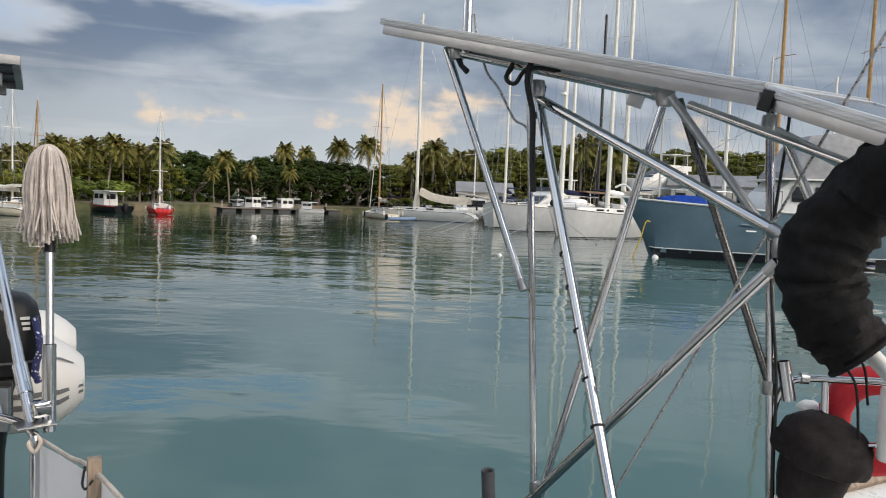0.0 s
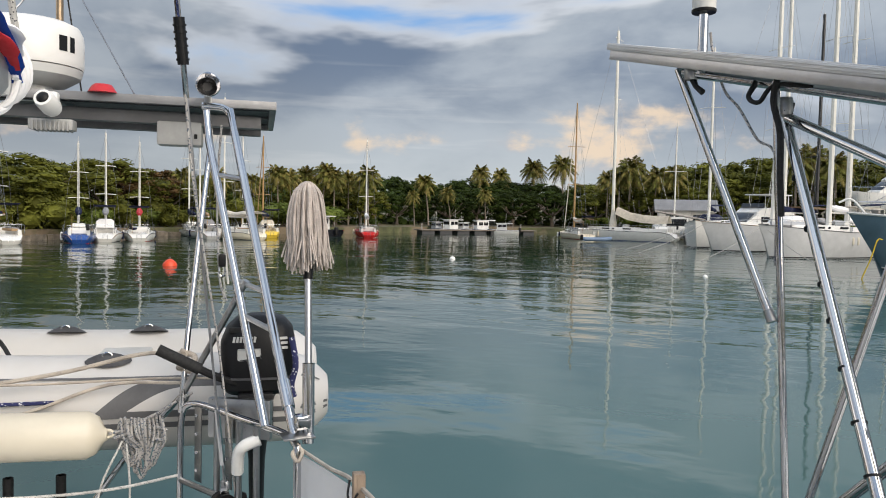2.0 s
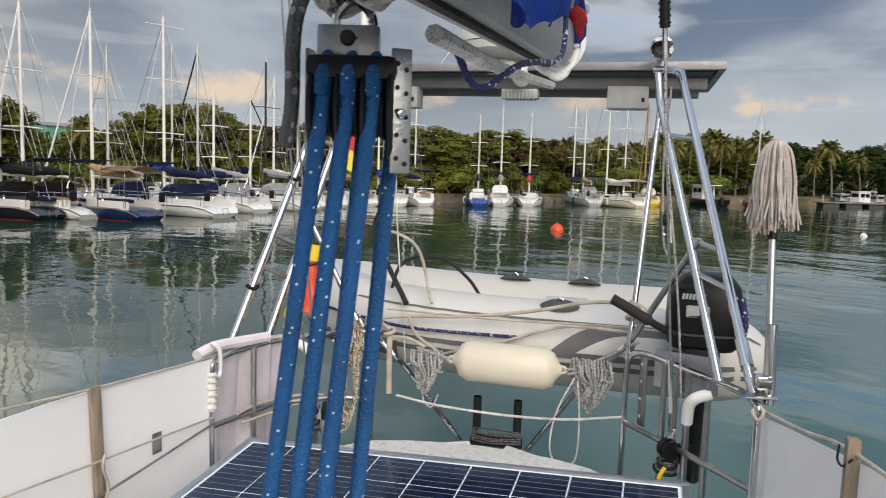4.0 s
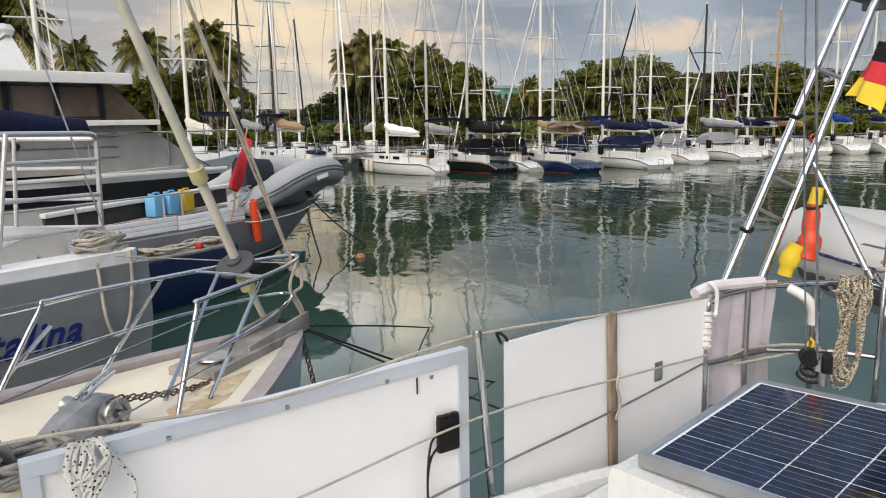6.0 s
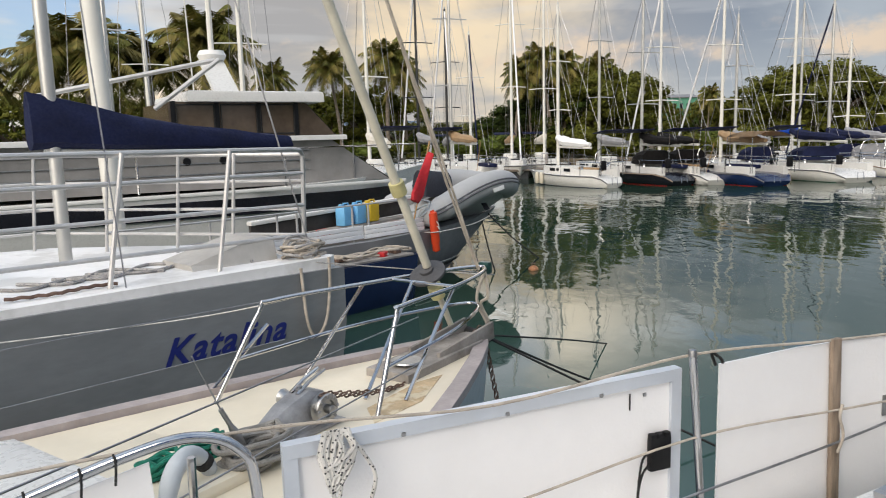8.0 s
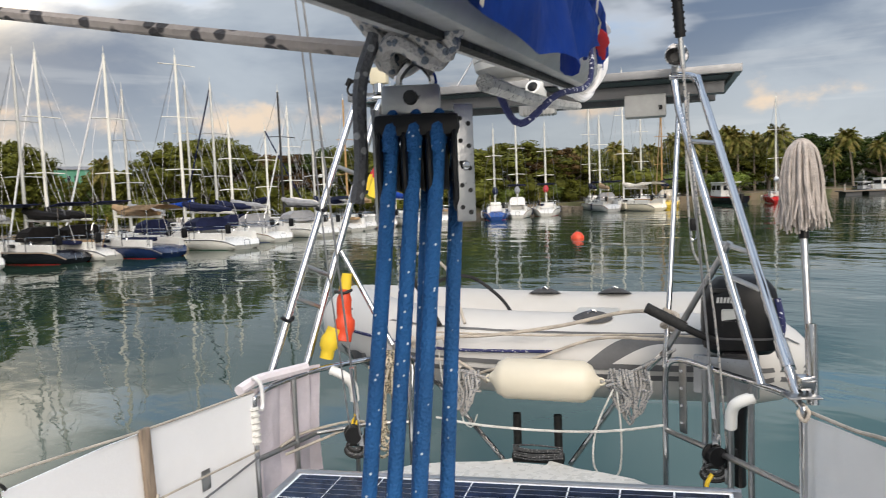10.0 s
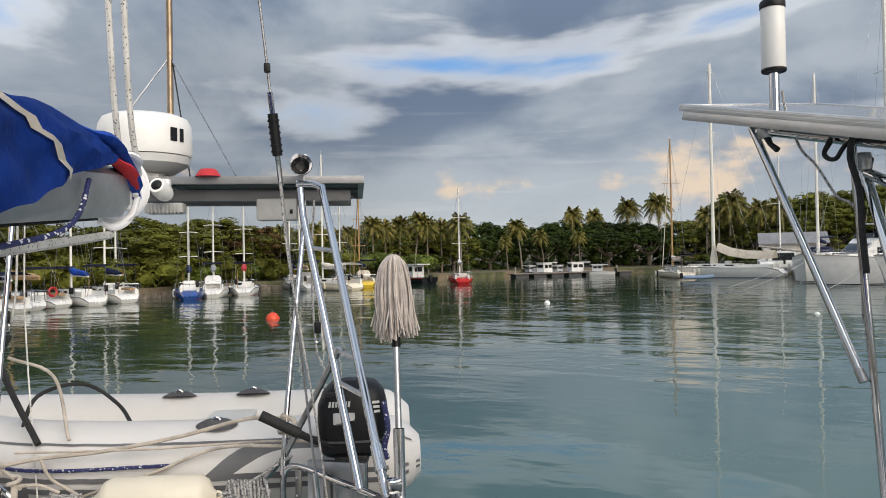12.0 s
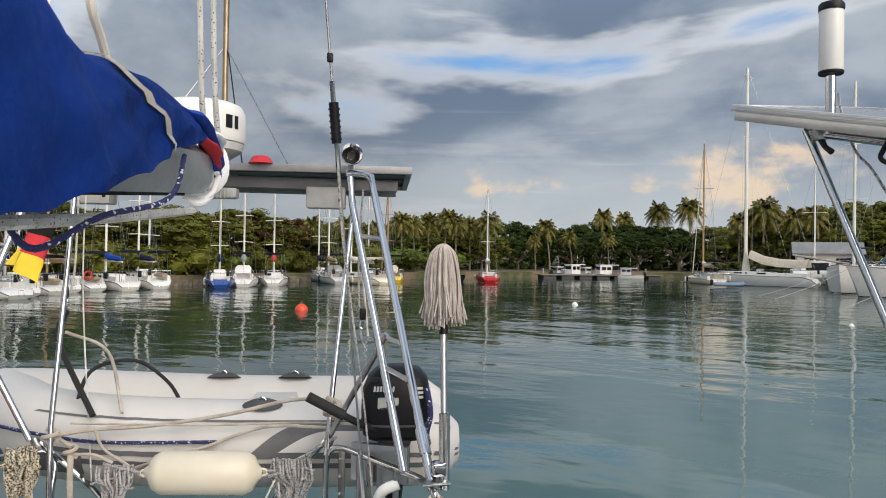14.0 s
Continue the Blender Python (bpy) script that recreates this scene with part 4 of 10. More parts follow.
def sailboat(at, heading, L=10.0, mast=12.5, hull="white", stripe="navy", cover="blue", spar="white", furl=None, dodger=None, bimini=None, spreaders=2, label="", fb=0.66, cabin="white", name="sailboat", group="moored sailboats", mast_x=0.06, boom=True, extras=()):
    """heading: degrees to the left of +y to which the bow points; at: the middle of the waterline."""
    B = L * 0.31
    m = pose(at[0], at[1], 0, 0, 0, 90 + heading)
    t = thing(name, m, (0, 0, 0), label or f"{hull}-hulled sailing yacht moored in the harbour", "sailboat", group)
    hull_ob = part("hull", loft(hull_sections(L, B, fb, .48, scoop=True)), HULLS[hull], t)
    # boot stripe just proud of the topsides
    secs = hull_sections(L, B, fb, .48, scoop=True)
    bm = bmesh.new()
    for sg, a, b in ((1, 2, 3), (-1, 7, 6)):
        band = [[Vector(s[b]).lerp(Vector(s[a]), f) + Vector((0, sg * 0.012, 0)) for f in (0.02, 0.085)] for s in secs]
        for p, q in zip(band, band[1:]):
            bm.faces.new([bm.verts.new(v) for v in (p[0], q[0], q[1], p[1])])
    part("boot_stripe", bm, HULLS[stripe], hull_ob)
    deck = fb * 0.97
    out = [(-L * .16, -B * .27), (-L * .05, -B * .30), (L * .12, -B * .25), (L * .27, -B * .12), (L * .27, B * .12), (L * .12, B * .25), (-L * .05, B * .30), (-L * .16, B * .27)]
    house = part("cabin_trunk", slab(out, deck - 0.1, deck + 0.36, bevel=0.07), HULLS[cabin] if cabin in HULLS else WHITE, t)
    for sg in (-1, 1):
        for k in range(3):
            x = -L * .10 + k * L * .095
            part("window", box((L * .07, 0.02, 0.14), (x, sg * (B * (.298 - 0.02 * k) + 0.004), deck + 0.2), (0, 0, sg * (-4.5 if k > 1 else 0)), 0.006), GLASS_DARK, house)
    part("cockpit_coaming", slab([(-L * .44, -B * .30), (-L * .16, -B * .33), (-L * .16, -B * .25), (-L * .44, -B * .22)], deck - 0.1, deck + 0.26, bevel=0.04), WHITE, t)
    part("cockpit_coaming", slab([(-L * .44, B * .22), (-L * .16, B * .25), (-L * .16, B * .33), (-L * .44, B * .30)], deck - 0.1, deck + 0.26, bevel=0.04), WHITE, t)
    mx = L * mast_x
    mast_rig(t, mx, deck + 0.3, mast, L, B, spar, spreaders, furl, .085 * max(1.0, mast / 13) ** 1.5)
    if boom:
        bz = deck + 1.25
        part("boom", tube([(mx, 0, bz), (mx - L * 0.38, 0, bz - 0.05)], 0.06, 7), SPARS[spar], t)
        if cover:
            pts = [(mx + 0.02, 0, bz + 0.45), (mx - L * .08, 0, bz + 0.26), (mx - L * .22, 0, bz + 0.18), (mx - L * .37, 0, bz + 0.10)]
            part("sail_cover", tube(pts, [0.16, 0.24, 0.19, 0.09], 8, None, 4), CLOTHS[cover], t)
    if dodger:
        sec = []
        for x, h, w in ((-L * .10, 0.40, .24), (-L * .13, 0.85, .25), (-L * .20, 0.98, .26), (-L * .24, 0.96, .26)):
            sec.append([(x, -B * w, deck + 0.35), (x, -B * w, deck + h * 0.8), (x, -B * w * .7, deck + h), (x, B * w * .7, deck + h), (x, B * w, deck + h * 0.8), (x, B * w, deck + 0.35)])
        part("dodger", loft(sec), CLOTHS[dodger], t)
    if bimini:
        bm = bmesh.new()
        sec = [[(x, y, deck + 1.75 - 0.22 * (abs(y) / (B * .3)) ** 2) for y in (-B * .30, -B * .15, 0, B * .15, B * .30)] for x in (-L * .46, -L * .36, -L * .24)]
        loft(sec, bm, False, False)
        r = bmesh.ops.solidify(bm, geom=bm.faces[:], thickness=0.03)
        bi = part("bimini", bm, CLOTHS[bimini], t)
        for x in (-L * .45, -L * .25):
            for sg in (-1, 1):
                part("frame_tube", tube([(x, sg * B * .32, deck), (x, sg * B * .30, deck + 1.52)], 0.014, 5), STEEL, bi)
    rail(t, [(L * .32, -B * .22), (L * .47, -0.05), (L * .47, 0.05), (L * .32, B * .22)], deck + 0.1, name="pulpit")
    rail(t, [(-L * .30, B * .42), (-L * .47, B * .33), (-L * .47, -B * .33), (-L * .30, -B * .42)], deck, name="pushpit")
    for sg in (-1, 1):
        rail(t, [(-L * .30, sg * B * .43), (-L * .1, sg * B * .47), (L * .12, sg * B * .44), (L * .32, sg * B * .24)], deck, name="lifeline", r=0.009)
    seed = random.Random(int(at[0] * 31 + at[1] * 17))
    part("rub_rail", tube([(q[1][0], q[1][1] + .012, q[1][2] - .02) for q in secs], .028, 5), TEAK if seed.random() < .5 else GREY_STRIPE, hull_ob)
    part("rub_rail", tube([(q[0][0], q[0][1] - .012, q[0][2] - .02) for q in secs], .028, 5), TEAK if seed.random() < .5 else GREY_STRIPE, hull_ob)
    part("boarding_ladder", tube([(-L / 2 - .02, .14, .15), (-L / 2 + .02, .14, fb * .8), (-L / 2 + .02, -.14, fb * .8), (-L / 2 - .02, -.14, .15)], .016, 5), STEEL, hull_ob)
    for sg in (-1, 1):
        part("winch", lathe([(0, .14), (.05, .14), (.06, .1), (.045, .06), (.07, 0), (0, 0)], 8, (-L * .27, sg * B * .29, deck + .26)), STEEL, t)
        for k in range(seed.choice((1, 2, 2))):
            x = -L * .2 + seed.uniform(0, L * .4)
            part("fender", lathe([(0, -.30), (.08, -.26), (.10, -.15), (.10, .15), (.08, .24), (.02, .30), (0, .30)], 8, (x, sg * (B * .49), fb * .62)), seed.choice((WHITE_PLASTIC, NAVY_CLOTH, FENDER)), t)
    part("hatch", box((.55, .55, .07), (L * .20, 0, deck + .39), (0, 0, 0), .02), GLASS_DARK, house)
    if seed.random() < .7:
        part("outboard_motor", box((.20, .22, .42), (-L * .475, seed.choice((-1, 1)) * B * .24, deck + .45), (0, 0, 0), .05), BLACK, t)
    if seed.random() < .55:
        part("life_raft", box((.55, .8, .28), (mx - L * .12, 0, deck + .52), (0, 0, 0), .07), WHITE_PLASTIC, t)
    if seed.random() < .6:
        part("cockpit_cushion", box((L * .2, .4, .16), (-L * .32, seed.choice((-1, 1)) * B * .18, deck + .26), (0, 0, seed.uniform(-8, 8)), .04), seed.choice((NAVY_CLOTH, TAN_CLOTH, GREY_CLOTH)), t)
    if seed.random() < .5:
        part("ensign_staff", tube([(-L * .48, B * .2, deck), (-L * .54, B * .2, deck + 1.3)], .014, 4), SPAR_WOOD, t)
    if seed.random() < .5:
        part("stern_solar_panel", box((.9, 1.4, .04), (-L * .47, 0, deck + 1.9), (0, 8, 0), .01), NAVY_CLOTH, t)
        for sg in (-1, 1):
            part("panel_post", tube([(-L * .47, sg * .6, deck), (-L * .47, sg * .6, deck + 1.88)], .018, 5), STEEL, t)
    part("gooseneck_line", tube([(mx - L * .20, 0, deck + 1.5), (mx, 0, mast * .72)], .007, 4), WIRE, t)
    part("gooseneck_line", tube([(mx - L * .34, 0, deck + 1.35), (mx, 0, mast * .72)], .007, 4), WIRE, t)
    if "radar" in extras:
        part("radar_dome", lathe([(0, 0), (.24, .03), (.26, .12), (.20, .24), (0, .26)], 10, (mx + .3, 0, mast * .5)), WHITE_PLASTIC, t)
    if "wheel" in extras:
        part("steering_wheel", tube([(-L * .38, .45 * math.cos(a), deck + .75 + .45 * math.sin(a)) for a in [k * 6.2832 / 14 for k in range(15)]], .018, 5), STEEL, t)
    if "buoy" in extras:
        part("lifebuoy", tube([(-L * .48, .6 + .26 * math.cos(a), deck + .45 + .26 * math.sin(a)) for a in [k * 6.2832 / 12 for k in range(13)]], .07, 6), RED, t)
    if "tender" in extras:
        part("tender", loft([[(x, w * math.cos(a), deck + .35 + .2 * math.sin(a)) for a in [k * 6.2832 / 8 for k in range(8)]] for x, w in ((L * .12, .35), (L * .2, .5), (L * .32, .45), (L * .4, .12))]), GREY_TUBE, t)
    return t


def launch(at, heading, L=6.0, hull="white", house="white", label="", fb=0.75, tall=1.25, stripe="navy", group="small motor boats"):
    """A small motor boat with a wheelhouse."""
    B = L * 0.36
    m = pose(at[0], at[1], 0, 0, 0, 90 + heading)
    t = thing("motor_boat", m, (0, 0, 0), label or "small white motor boat with a wheelhouse", "motor boat", group)
    h = part("hull", loft(hull_sections(L, B, fb, 0.85)), HULLS[hull], t)
    part("rubbing_strake", tube([(s[1][0], s[1][1] + .01, s[1][2] - .06) for s in hull_sections(L, B, fb, 0.85)], .03, 5), HULLS[stripe], h)
    part("rubbing_strake", tube([(s[0][0], s[0][1] - .01, s[0][2] - .06) for s in hull_sections(L, B, fb, 0.85)], .03, 5), HULLS[stripe], h)
    x0, x1 = -L * .12, L * .20
    hs = part("wheelhouse", loft([[(x, -B * .32, fb * .9), (x, -B * .30 * w, fb + tall), (x, B * .30 * w, fb + tall), (x, B * .32, fb * .9)] for x, w in ((x0, 1), (x0 + .05, 1), (x1 - .25, 0.95), (x1, .9))]), HULLS[house], t)
    part("roof", slab([(x0 - L * .18, -B * .36), (x1 + .1, -B * .32), (x1 + .1, B * .32), (x0 - L * .18, B * .36)], fb + tall, fb + tall + .08, bevel=.02), WHITE, hs)
    for sg in (-1, 1):
        for k in range(2):
            part("window", box(((x1 - x0) * .36, .02, tall * .36), (x0 + (x1 - x0) * (.26 + .44 * k), sg * B * .317, fb + tall * .64), (sg * 1.0, 0, 0), .008), GLASS_DARK, hs)
        part("roof_post", tube([(x0 - L * .16, sg * B * .32, fb * .9), (x0 - L * .16, sg * B * .32, fb + tall)], .02, 5), STEEL, hs)
    part("windscreen", box((.02, B * .5, tall * .36), (x1 + .008, 0, fb + tall * .66), (0, 0, 0), .006), GLASS_DARK, hs)
    part("stern_window", box((.02, B * .42, tall * .40), (x0 - .008, 0, fb + tall * .62), (0, 0, 0), .006), GLASS_DARK, hs)
    rail(t, [(L * .10, -B * .34), (L * .36, -B * .2), (L * .46, 0), (L * .36, B * .2), (L * .10, B * .34)], fb, .5, "bow_rail", .014)
    part("aerial", tube([(x0 + .2, .2, fb + tall), (x0 + .1, .2, fb + tall + 1.4)], .012, 4), SPAR_WHITE, t)
    part("outboard_motor", box((.35, .35, .8), (-L * .52, 0, .55), (0, 0, 0), .08), BLACK, t)
    return t


def along(stern, heading, L):
    a = radians(heading)
    return (stern[0] - math.sin(a) * L / 2, stern[1] + math.cos(a) * L / 2)


# yachts berthed on the pontoons, sterns to the fairway: stern, heading, length, masthead height, looks
ROW = [
    ((-33.15, 4.57), 121, 6.6, 8.4, dict(mast_x=0.130, hull="white", stripe="navy", cover="white", spar="white", dodger=None, label="white sloop with a rolled mainsail and bare deck", extras=("wheel",))),
    ((-36.46, 6.24), 112, 7.5, 10.3, dict(mast_x=0.005, hull="white", stripe="red", cover="grey", spar="alu", label="small white yacht with a grey boom cover")),
    ((-33.63, 7.65), 108, 9.0, 8.9, dict(mast_x=-0.080, hull="black", stripe="red", cover="black", spar="alu", dodger="black", label="black-hulled yacht with a black boom cover and dodger")),
    ((-33.72, 9.23), 106, 9.5, 9.5, dict(mast_x=0.075, hull="white", stripe="black", cover="black", spar="white", furl="white", dodger="black", label="white yacht with a black sprayhood and wheel", extras=("wheel",))),
    ((-32.14, 11.07), 104, 9.5, 9.1, dict(mast_x=-0.035, hull="navy", stripe="red", cover="tan", spar="white", furl="white", bimini="tan", label="dark blue yacht with tan canvas over the boom", extras=("tender",))),
    ((-35.69, 12.83), 102, 8.5, 8.1, dict(mast_x=0.055, hull="cream", stripe="navy", cover="grey", spar="alu", dodger="navy", label="cream yacht with a navy sprayhood")),
    ((-33.29, 14.95), 100, 11.0, 9.7, dict(mast_x=-0.020, hull="white", stripe="green", cover="navy", spar="white", dodger="navy", bimini=None, spreaders=3, label="white yacht with a green waterline and navy canvas")),
    ((-36.96, 17.68), 98, 9.0, 8.9, dict(mast_x=0.005, hull="white", stripe="navy", cover="navy", spar="alu", furl="navy", dodger="navy", label="white yacht with navy canvas and furled headsail", extras=("wheel",))),
    ((-36.08, 18.33), 96, 9.0, 6.7, dict(mast_x=0.055, hull="white", stripe="blue", cover="grey", spar="white", dodger="grey", label="white yacht with a grey sprayhood", extras=("wheel",))),
    ((-37.43, 22.03), 95, 10.5, 8.8, dict(mast_x=-0.050, hull="white", stripe="navy", cover="grey", spar="black", dodger="grey", label="white yacht with a black mast and grey sprayhood")),
    ((-38.90, 23.41), 93, 9.0, 8.1, dict(mast_x=0.060, hull="white", stripe="red", cover="cream", spar="white", furl="white", label="white yacht with a furled white headsail")),
    ((-39.89, 25.62), 92, 9.0, 8.9, dict(mast_x=0.055, hull="white", stripe="navy", cover="navy", spar="alu", bimini="navy", label="white yacht with a navy bimini")),
    ((-41.12, 27.34), 90, 8.5, 7.3, dict(mast_x=0.165, hull="white", stripe="blue", cover="grey", spar="white", label="white yacht with a grey boom cover", extras=("radar",))),
    ((-41.62, 29.36), 88, 8.5, 9.3, dict(mast_x=0.160, hull="white", stripe="red", cover="tan", spar="wood", label="white yacht with a varnished wooden mast", extras=("buoy",))),
]
for stern, hd, L, mh, looks in ROW:
    sailboat(along(stern, hd, L), hd, L, mh, group="yachts on the pontoon", fb=0.56, **looks)
# masts of yachts berthed behind them
for k, (x, y, mh, spar, cv) in enumerate([(-45.6, 0.4, 13.0, "white", "tan"), (-46.5, 2.4, 12.7, "white", "cream"), (-46.5, -2.1, 8.6, "white", "navy"), (-47.5, -3.6, 10.2, "black", "grey"), (-47.2, 17.8, 9.6, "alu", "blue"), (-47.9, 23.5, 7.1, "white", "navy")]):
    sailboat((x, y), 275 + k, 9.5, mh, mast_x=0.0, spar=spar, cover=cv, furl=["white", None, "navy"][k % 3], group="yachts behind the pontoon", label=f"white yacht with a {cv} boom cover behind the pontoon")
# yachts on fore-and-aft moorings along the shore
for x, y, hd, L, mh, looks in [
    (-42.5, 40.2, 47, 7.0, 7.0, dict(hull="blue", stripe="red", cover="navy", spar="white", label="small bright blue yacht moored by the shore")),
    (-43.0, 43.2, 44, 7.5, 8.0, dict(hull="white", stripe="navy", cover="grey", spar="white", dodger="white", label="white yacht with a big white sprayhood")),
    (-42.4, 46.0, 42, 7.5, 7.6, dict(hull="white", stripe="red", cover="red", spar="white", label="white yacht with a red sail cover moored by the shore")),
    (-42.4, 53.4, 52, 8.0, 8.5, dict(hull="grey", stripe="navy", cover="tan", spar="white", dodger="grey", label="pale grey yacht with a grey sprayhood")),
    (-40.2, 54.2, 70, 9.5, 12.2, dict(hull="cream", stripe="navy", cover="cream", spar="white", bimini="cream", label="cream cruising yacht with a cream bimini")),
    (-40.8, 60.6, 45, 7.5, 9.6, dict(hull="yellow", stripe="black", cover="navy", spar="wood", furl="tan", dodger="cream", label="yellow yacht with a wooden mast")),
    (-34.2, 69.4, 30, 8.0, 10.0, dict(hull="red", stripe="white", cover="white", spar="white", label="red-hulled yacht moored by the landing", bimini="tan")),
    (-10.1, 84.1, 76, 13.0, 23.2, dict(hull="white", stripe="blue", cover=None, spar="white", spreaders=3, label="large white yacht with blue stripes and loosely furled sails", fb=1.15, boom=False)),
    (-15.5, 87.0, 25, 11.0, 15.9, dict(hull="cream", stripe="red", cover="cream", spar="wood", label="cream ketch with a brown wooden mast", furl="cream", bimini="tan")),
]:
    sailboat((x, y), hd, L, mh, **looks)
for x, y, hd, L, mh, cv in [(-45.5, 35.5, 70, 8.5, 9.0, "navy"), (-45.0, 32.5, 72, 8.5, 10.2, "blue"), (-47.0, 37.5, 60, 8, 9.0, "red"), (-46.5, 57.0, 50, 8, 10.5, "navy"), (-44.5, 62.5, 40, 8, 10.8, "grey")]:
    sailboat((x, y), hd, L, mh, cover=cv, spar="white", label=f"white yacht with a {cv} boom cover by the shore")
# motor launches at the landing
launch((-38.6, 67.6), 60, 6.0, "black", "white", "dark-hulled work launch with a white wheelhouse", stripe="red")
for k, (yaw, r, hd) in enumerate([(20.5, 99, 225), (19.3, 98, 160), (18.5, 99, 240), (16.9, 99, 135), (15.3, 98, 105)]):
    p = polar(yaw, r)
    launch((p.x, p.y), hd, 5.4 if k % 2 else 4.2, "white" if k % 3 else "grey", "white" if k % 2 else "grey", "white day launch berthed at the landing" if k % 3 else "grey day launch berthed at the landing", tall=1.15 if k % 2 else .8, fb=.6, group="launches at the landing")

# mooring buoys
def buoy(at, r, mat, label):
    t = thing("mooring_buoy", pose(at[0], at[1], 0), (0, 0, 0), label, "buoy", "mooring buoys")
    part("float", lathe([(0, -.6 * r), (.7 * r, -.4 * r), (r, 0), (.95 * r, .35 * r), (.55 * r, .8 * r), (.2 * r, .98 * r), (0, r)], 16), mat, t)
    part("ring", tube([(.16 * r * math.cos(a), 0, r * 1.1 + .16 * r * math.sin(a)) for a in [k * 6.2832 / 10 for k in range(11)]], .04 * r, 6), STEEL_DULL, t)
buoy((-22.2, 25.7), .30, ORANGE, "orange conical mooring buoy floating on the water")
buoy((-13.8, 38.4), .16, WHITE_PLASTIC, "small white mooring buoy")
buoy((-0.6, 33.5), .10, WHITE_PLASTIC, "tiny white pick-up buoy")

# pontoons
DECKING = material("grey pontoon boards", (0.20, 0.165, 0.13), 0.85, vary=0.2, scale=1.5, bump=0.4, bump_scale=10)


def pontoon(a, b, w, label):
    a, b = Vector(a), Vector(b)
    d = (b - a)
    ang = math.degrees(math.atan2(d.y, d.x))
    t = thing("pontoon", pose(a.x, a.y, 0, 0, 0, ang), (0, 0, 0), label, "pontoon", kind="structure")
    L = d.length
    n = int(L / 2.5)
    for k in range(n):
        part("deck_panel", box((L / n - .04, w, .12), ((k + .5) * L / n, 0, .48), (0, 0, 0), .02), DECKING, t, smooth=False)
        part("float", box((L / n * .7, w * .8, .6), ((k + .5) * L / n, 0, .12), (0, 0, 0), .05), RUBBER_GREY, t, smooth=False)
    for k in range(0, n, 3):
        part("pile", tube([((k + .5) * L / n, w * .6, -2), ((k + .5) * L / n, w * .6, 1.3)], .10, 8), OLD_WOOD, t)
    return t


pontoon((-40.5, -6), (-50.5, 31), 1.8, "grey floating pontoon behind the berthed yachts")
pontoon(polar(22, 93), polar(13, 102), 2.0, "low floating pontoon at the landing")

# ---------------------------------------------------------------- the yacht underfoot: x to the right looking aft, y aft, z up
BOAT = pose(-2.456, 1.563, 0, 0, 0, 34)

# hull and aft deck of the yacht
t = thing("cruising_yacht", BOAT, (0, -2.5, 0), "white cruising yacht with a rounded canoe stern, seen from its cockpit", "yacht")


def plan(f):
    """Half breadth of the deck, f metres forward of the stern's end."""
    return 1.18 * min(1.0, (max(0.0, f) / 2.1)) ** 0.52


ys = [0.66, 0.60, 0.50, 0.35, 0.1, -0.3, -0.8, -1.5, -2.5, -4.0, -6.0]
sec = []
for y in ys:
    w = plan(0.66 - y + 0.02)
    sec.append([(-w, y, 1.10), (-w * 0.98, y - 0.02, 0.7), (-w * 0.8, y - 0.2, 0.0), (-w * 0.3, y - 0.5, -0.5), (w * 0.3, y - 0.5, -0.5), (w * 0.8, y - 0.2, 0.0), (w * 0.98, y - 0.02, 0.7), (w, y, 1.10)])
hull_own = part("hull", loft(sec), WHITE, t)
bm = bmesh.new()
for sg in (-1, 1):
    tube([(sg * (plan(0.66 - y + .02) - 0.02), y, 1.16) for y in ys], 0.045, 8, bm)
part("toe_rail", bm, WHITE, t)
# low coaming round the aft deck
out = [(0.82 * math.cos(a), -0.05 + 0.55 * math.sin(a)) for a in [k * math.pi / 16 for k in range(17)]]
part("aft_coaming", slab(out + [(-0.86, -1.3), (0.86, -1.3)], 1.08, 1.25, bevel=0.04), WHITE, t)
part("aft_locker", slab([(-0.72, -1.02), (0.80, -1.06), (0.82, -0.30), (-0.70, -0.27)], 1.2, 1.395, bevel=0.03), WHITE, t)
part("cockpit_sole", box((1.7, 4.0, 0.05), (0, -3.5, 0.82)), CREAM, t)
for sg in (-1, 1):
    part("cockpit_seat", box((0.45, 3.6, 0.3), (sg * 0.72, -3.6, 1.06), (0, 0, 0), 0.04), WHITE, t)

# solar panel lying on the aft locker: 9 by 4 cells
P0, P1 = Vector((-0.652, -0.983, 1.440)), Vector((-0.634, -0.299, 1.489))
PX = Vector((0.9996, -0.0285, 0.039)).normalized()
PY = (P1 - P0).normalized()
PX = (PX - PY * PX.dot(PY)).normalized()
PN = PX.cross(PY)
pm = Matrix((PX, PY, PN)).transposed().to_4x4()
pm.translation = P0
PANEL = BOAT @ pm
CELL = material("polycrystalline solar cells", (0.010, 0.016, 0.040), 0.10, vary=0.45, scale=18, spec=0.5, coat=0.1, island=True)
BUS = material("silver bus bars", (0.22, 0.24, 0.29), 0.4, 0.4, vary=0.05)
BACK = material("white panel backing", (0.85, 0.86, 0.88), 0.3, vary=0.05)
LW, LH = 1.406, 0.686
t = thing("solar_panel", PANEL, (0, 0, 0), "dark blue solar panel with silver frame on the aft locker", "solar panel")
frame_bm = bmesh.new()
for a, b, w in ((0.0, 0.0, 0), (0.0, LH - 0.022, 0)):
    box((LW, 0.022, 0.04), (LW / 2, b + 0.011, -0.02), (0, 0, 0), 0.002, frame_bm)
for x in (0.0, LW - 0.022):
    box((0.022, LH - 0.044, 0.04), (x + 0.011, LH / 2, -0.02), (0, 0, 0), 0.002, frame_bm)
part("frame", frame_bm, ALU, t, "silver aluminium frame")
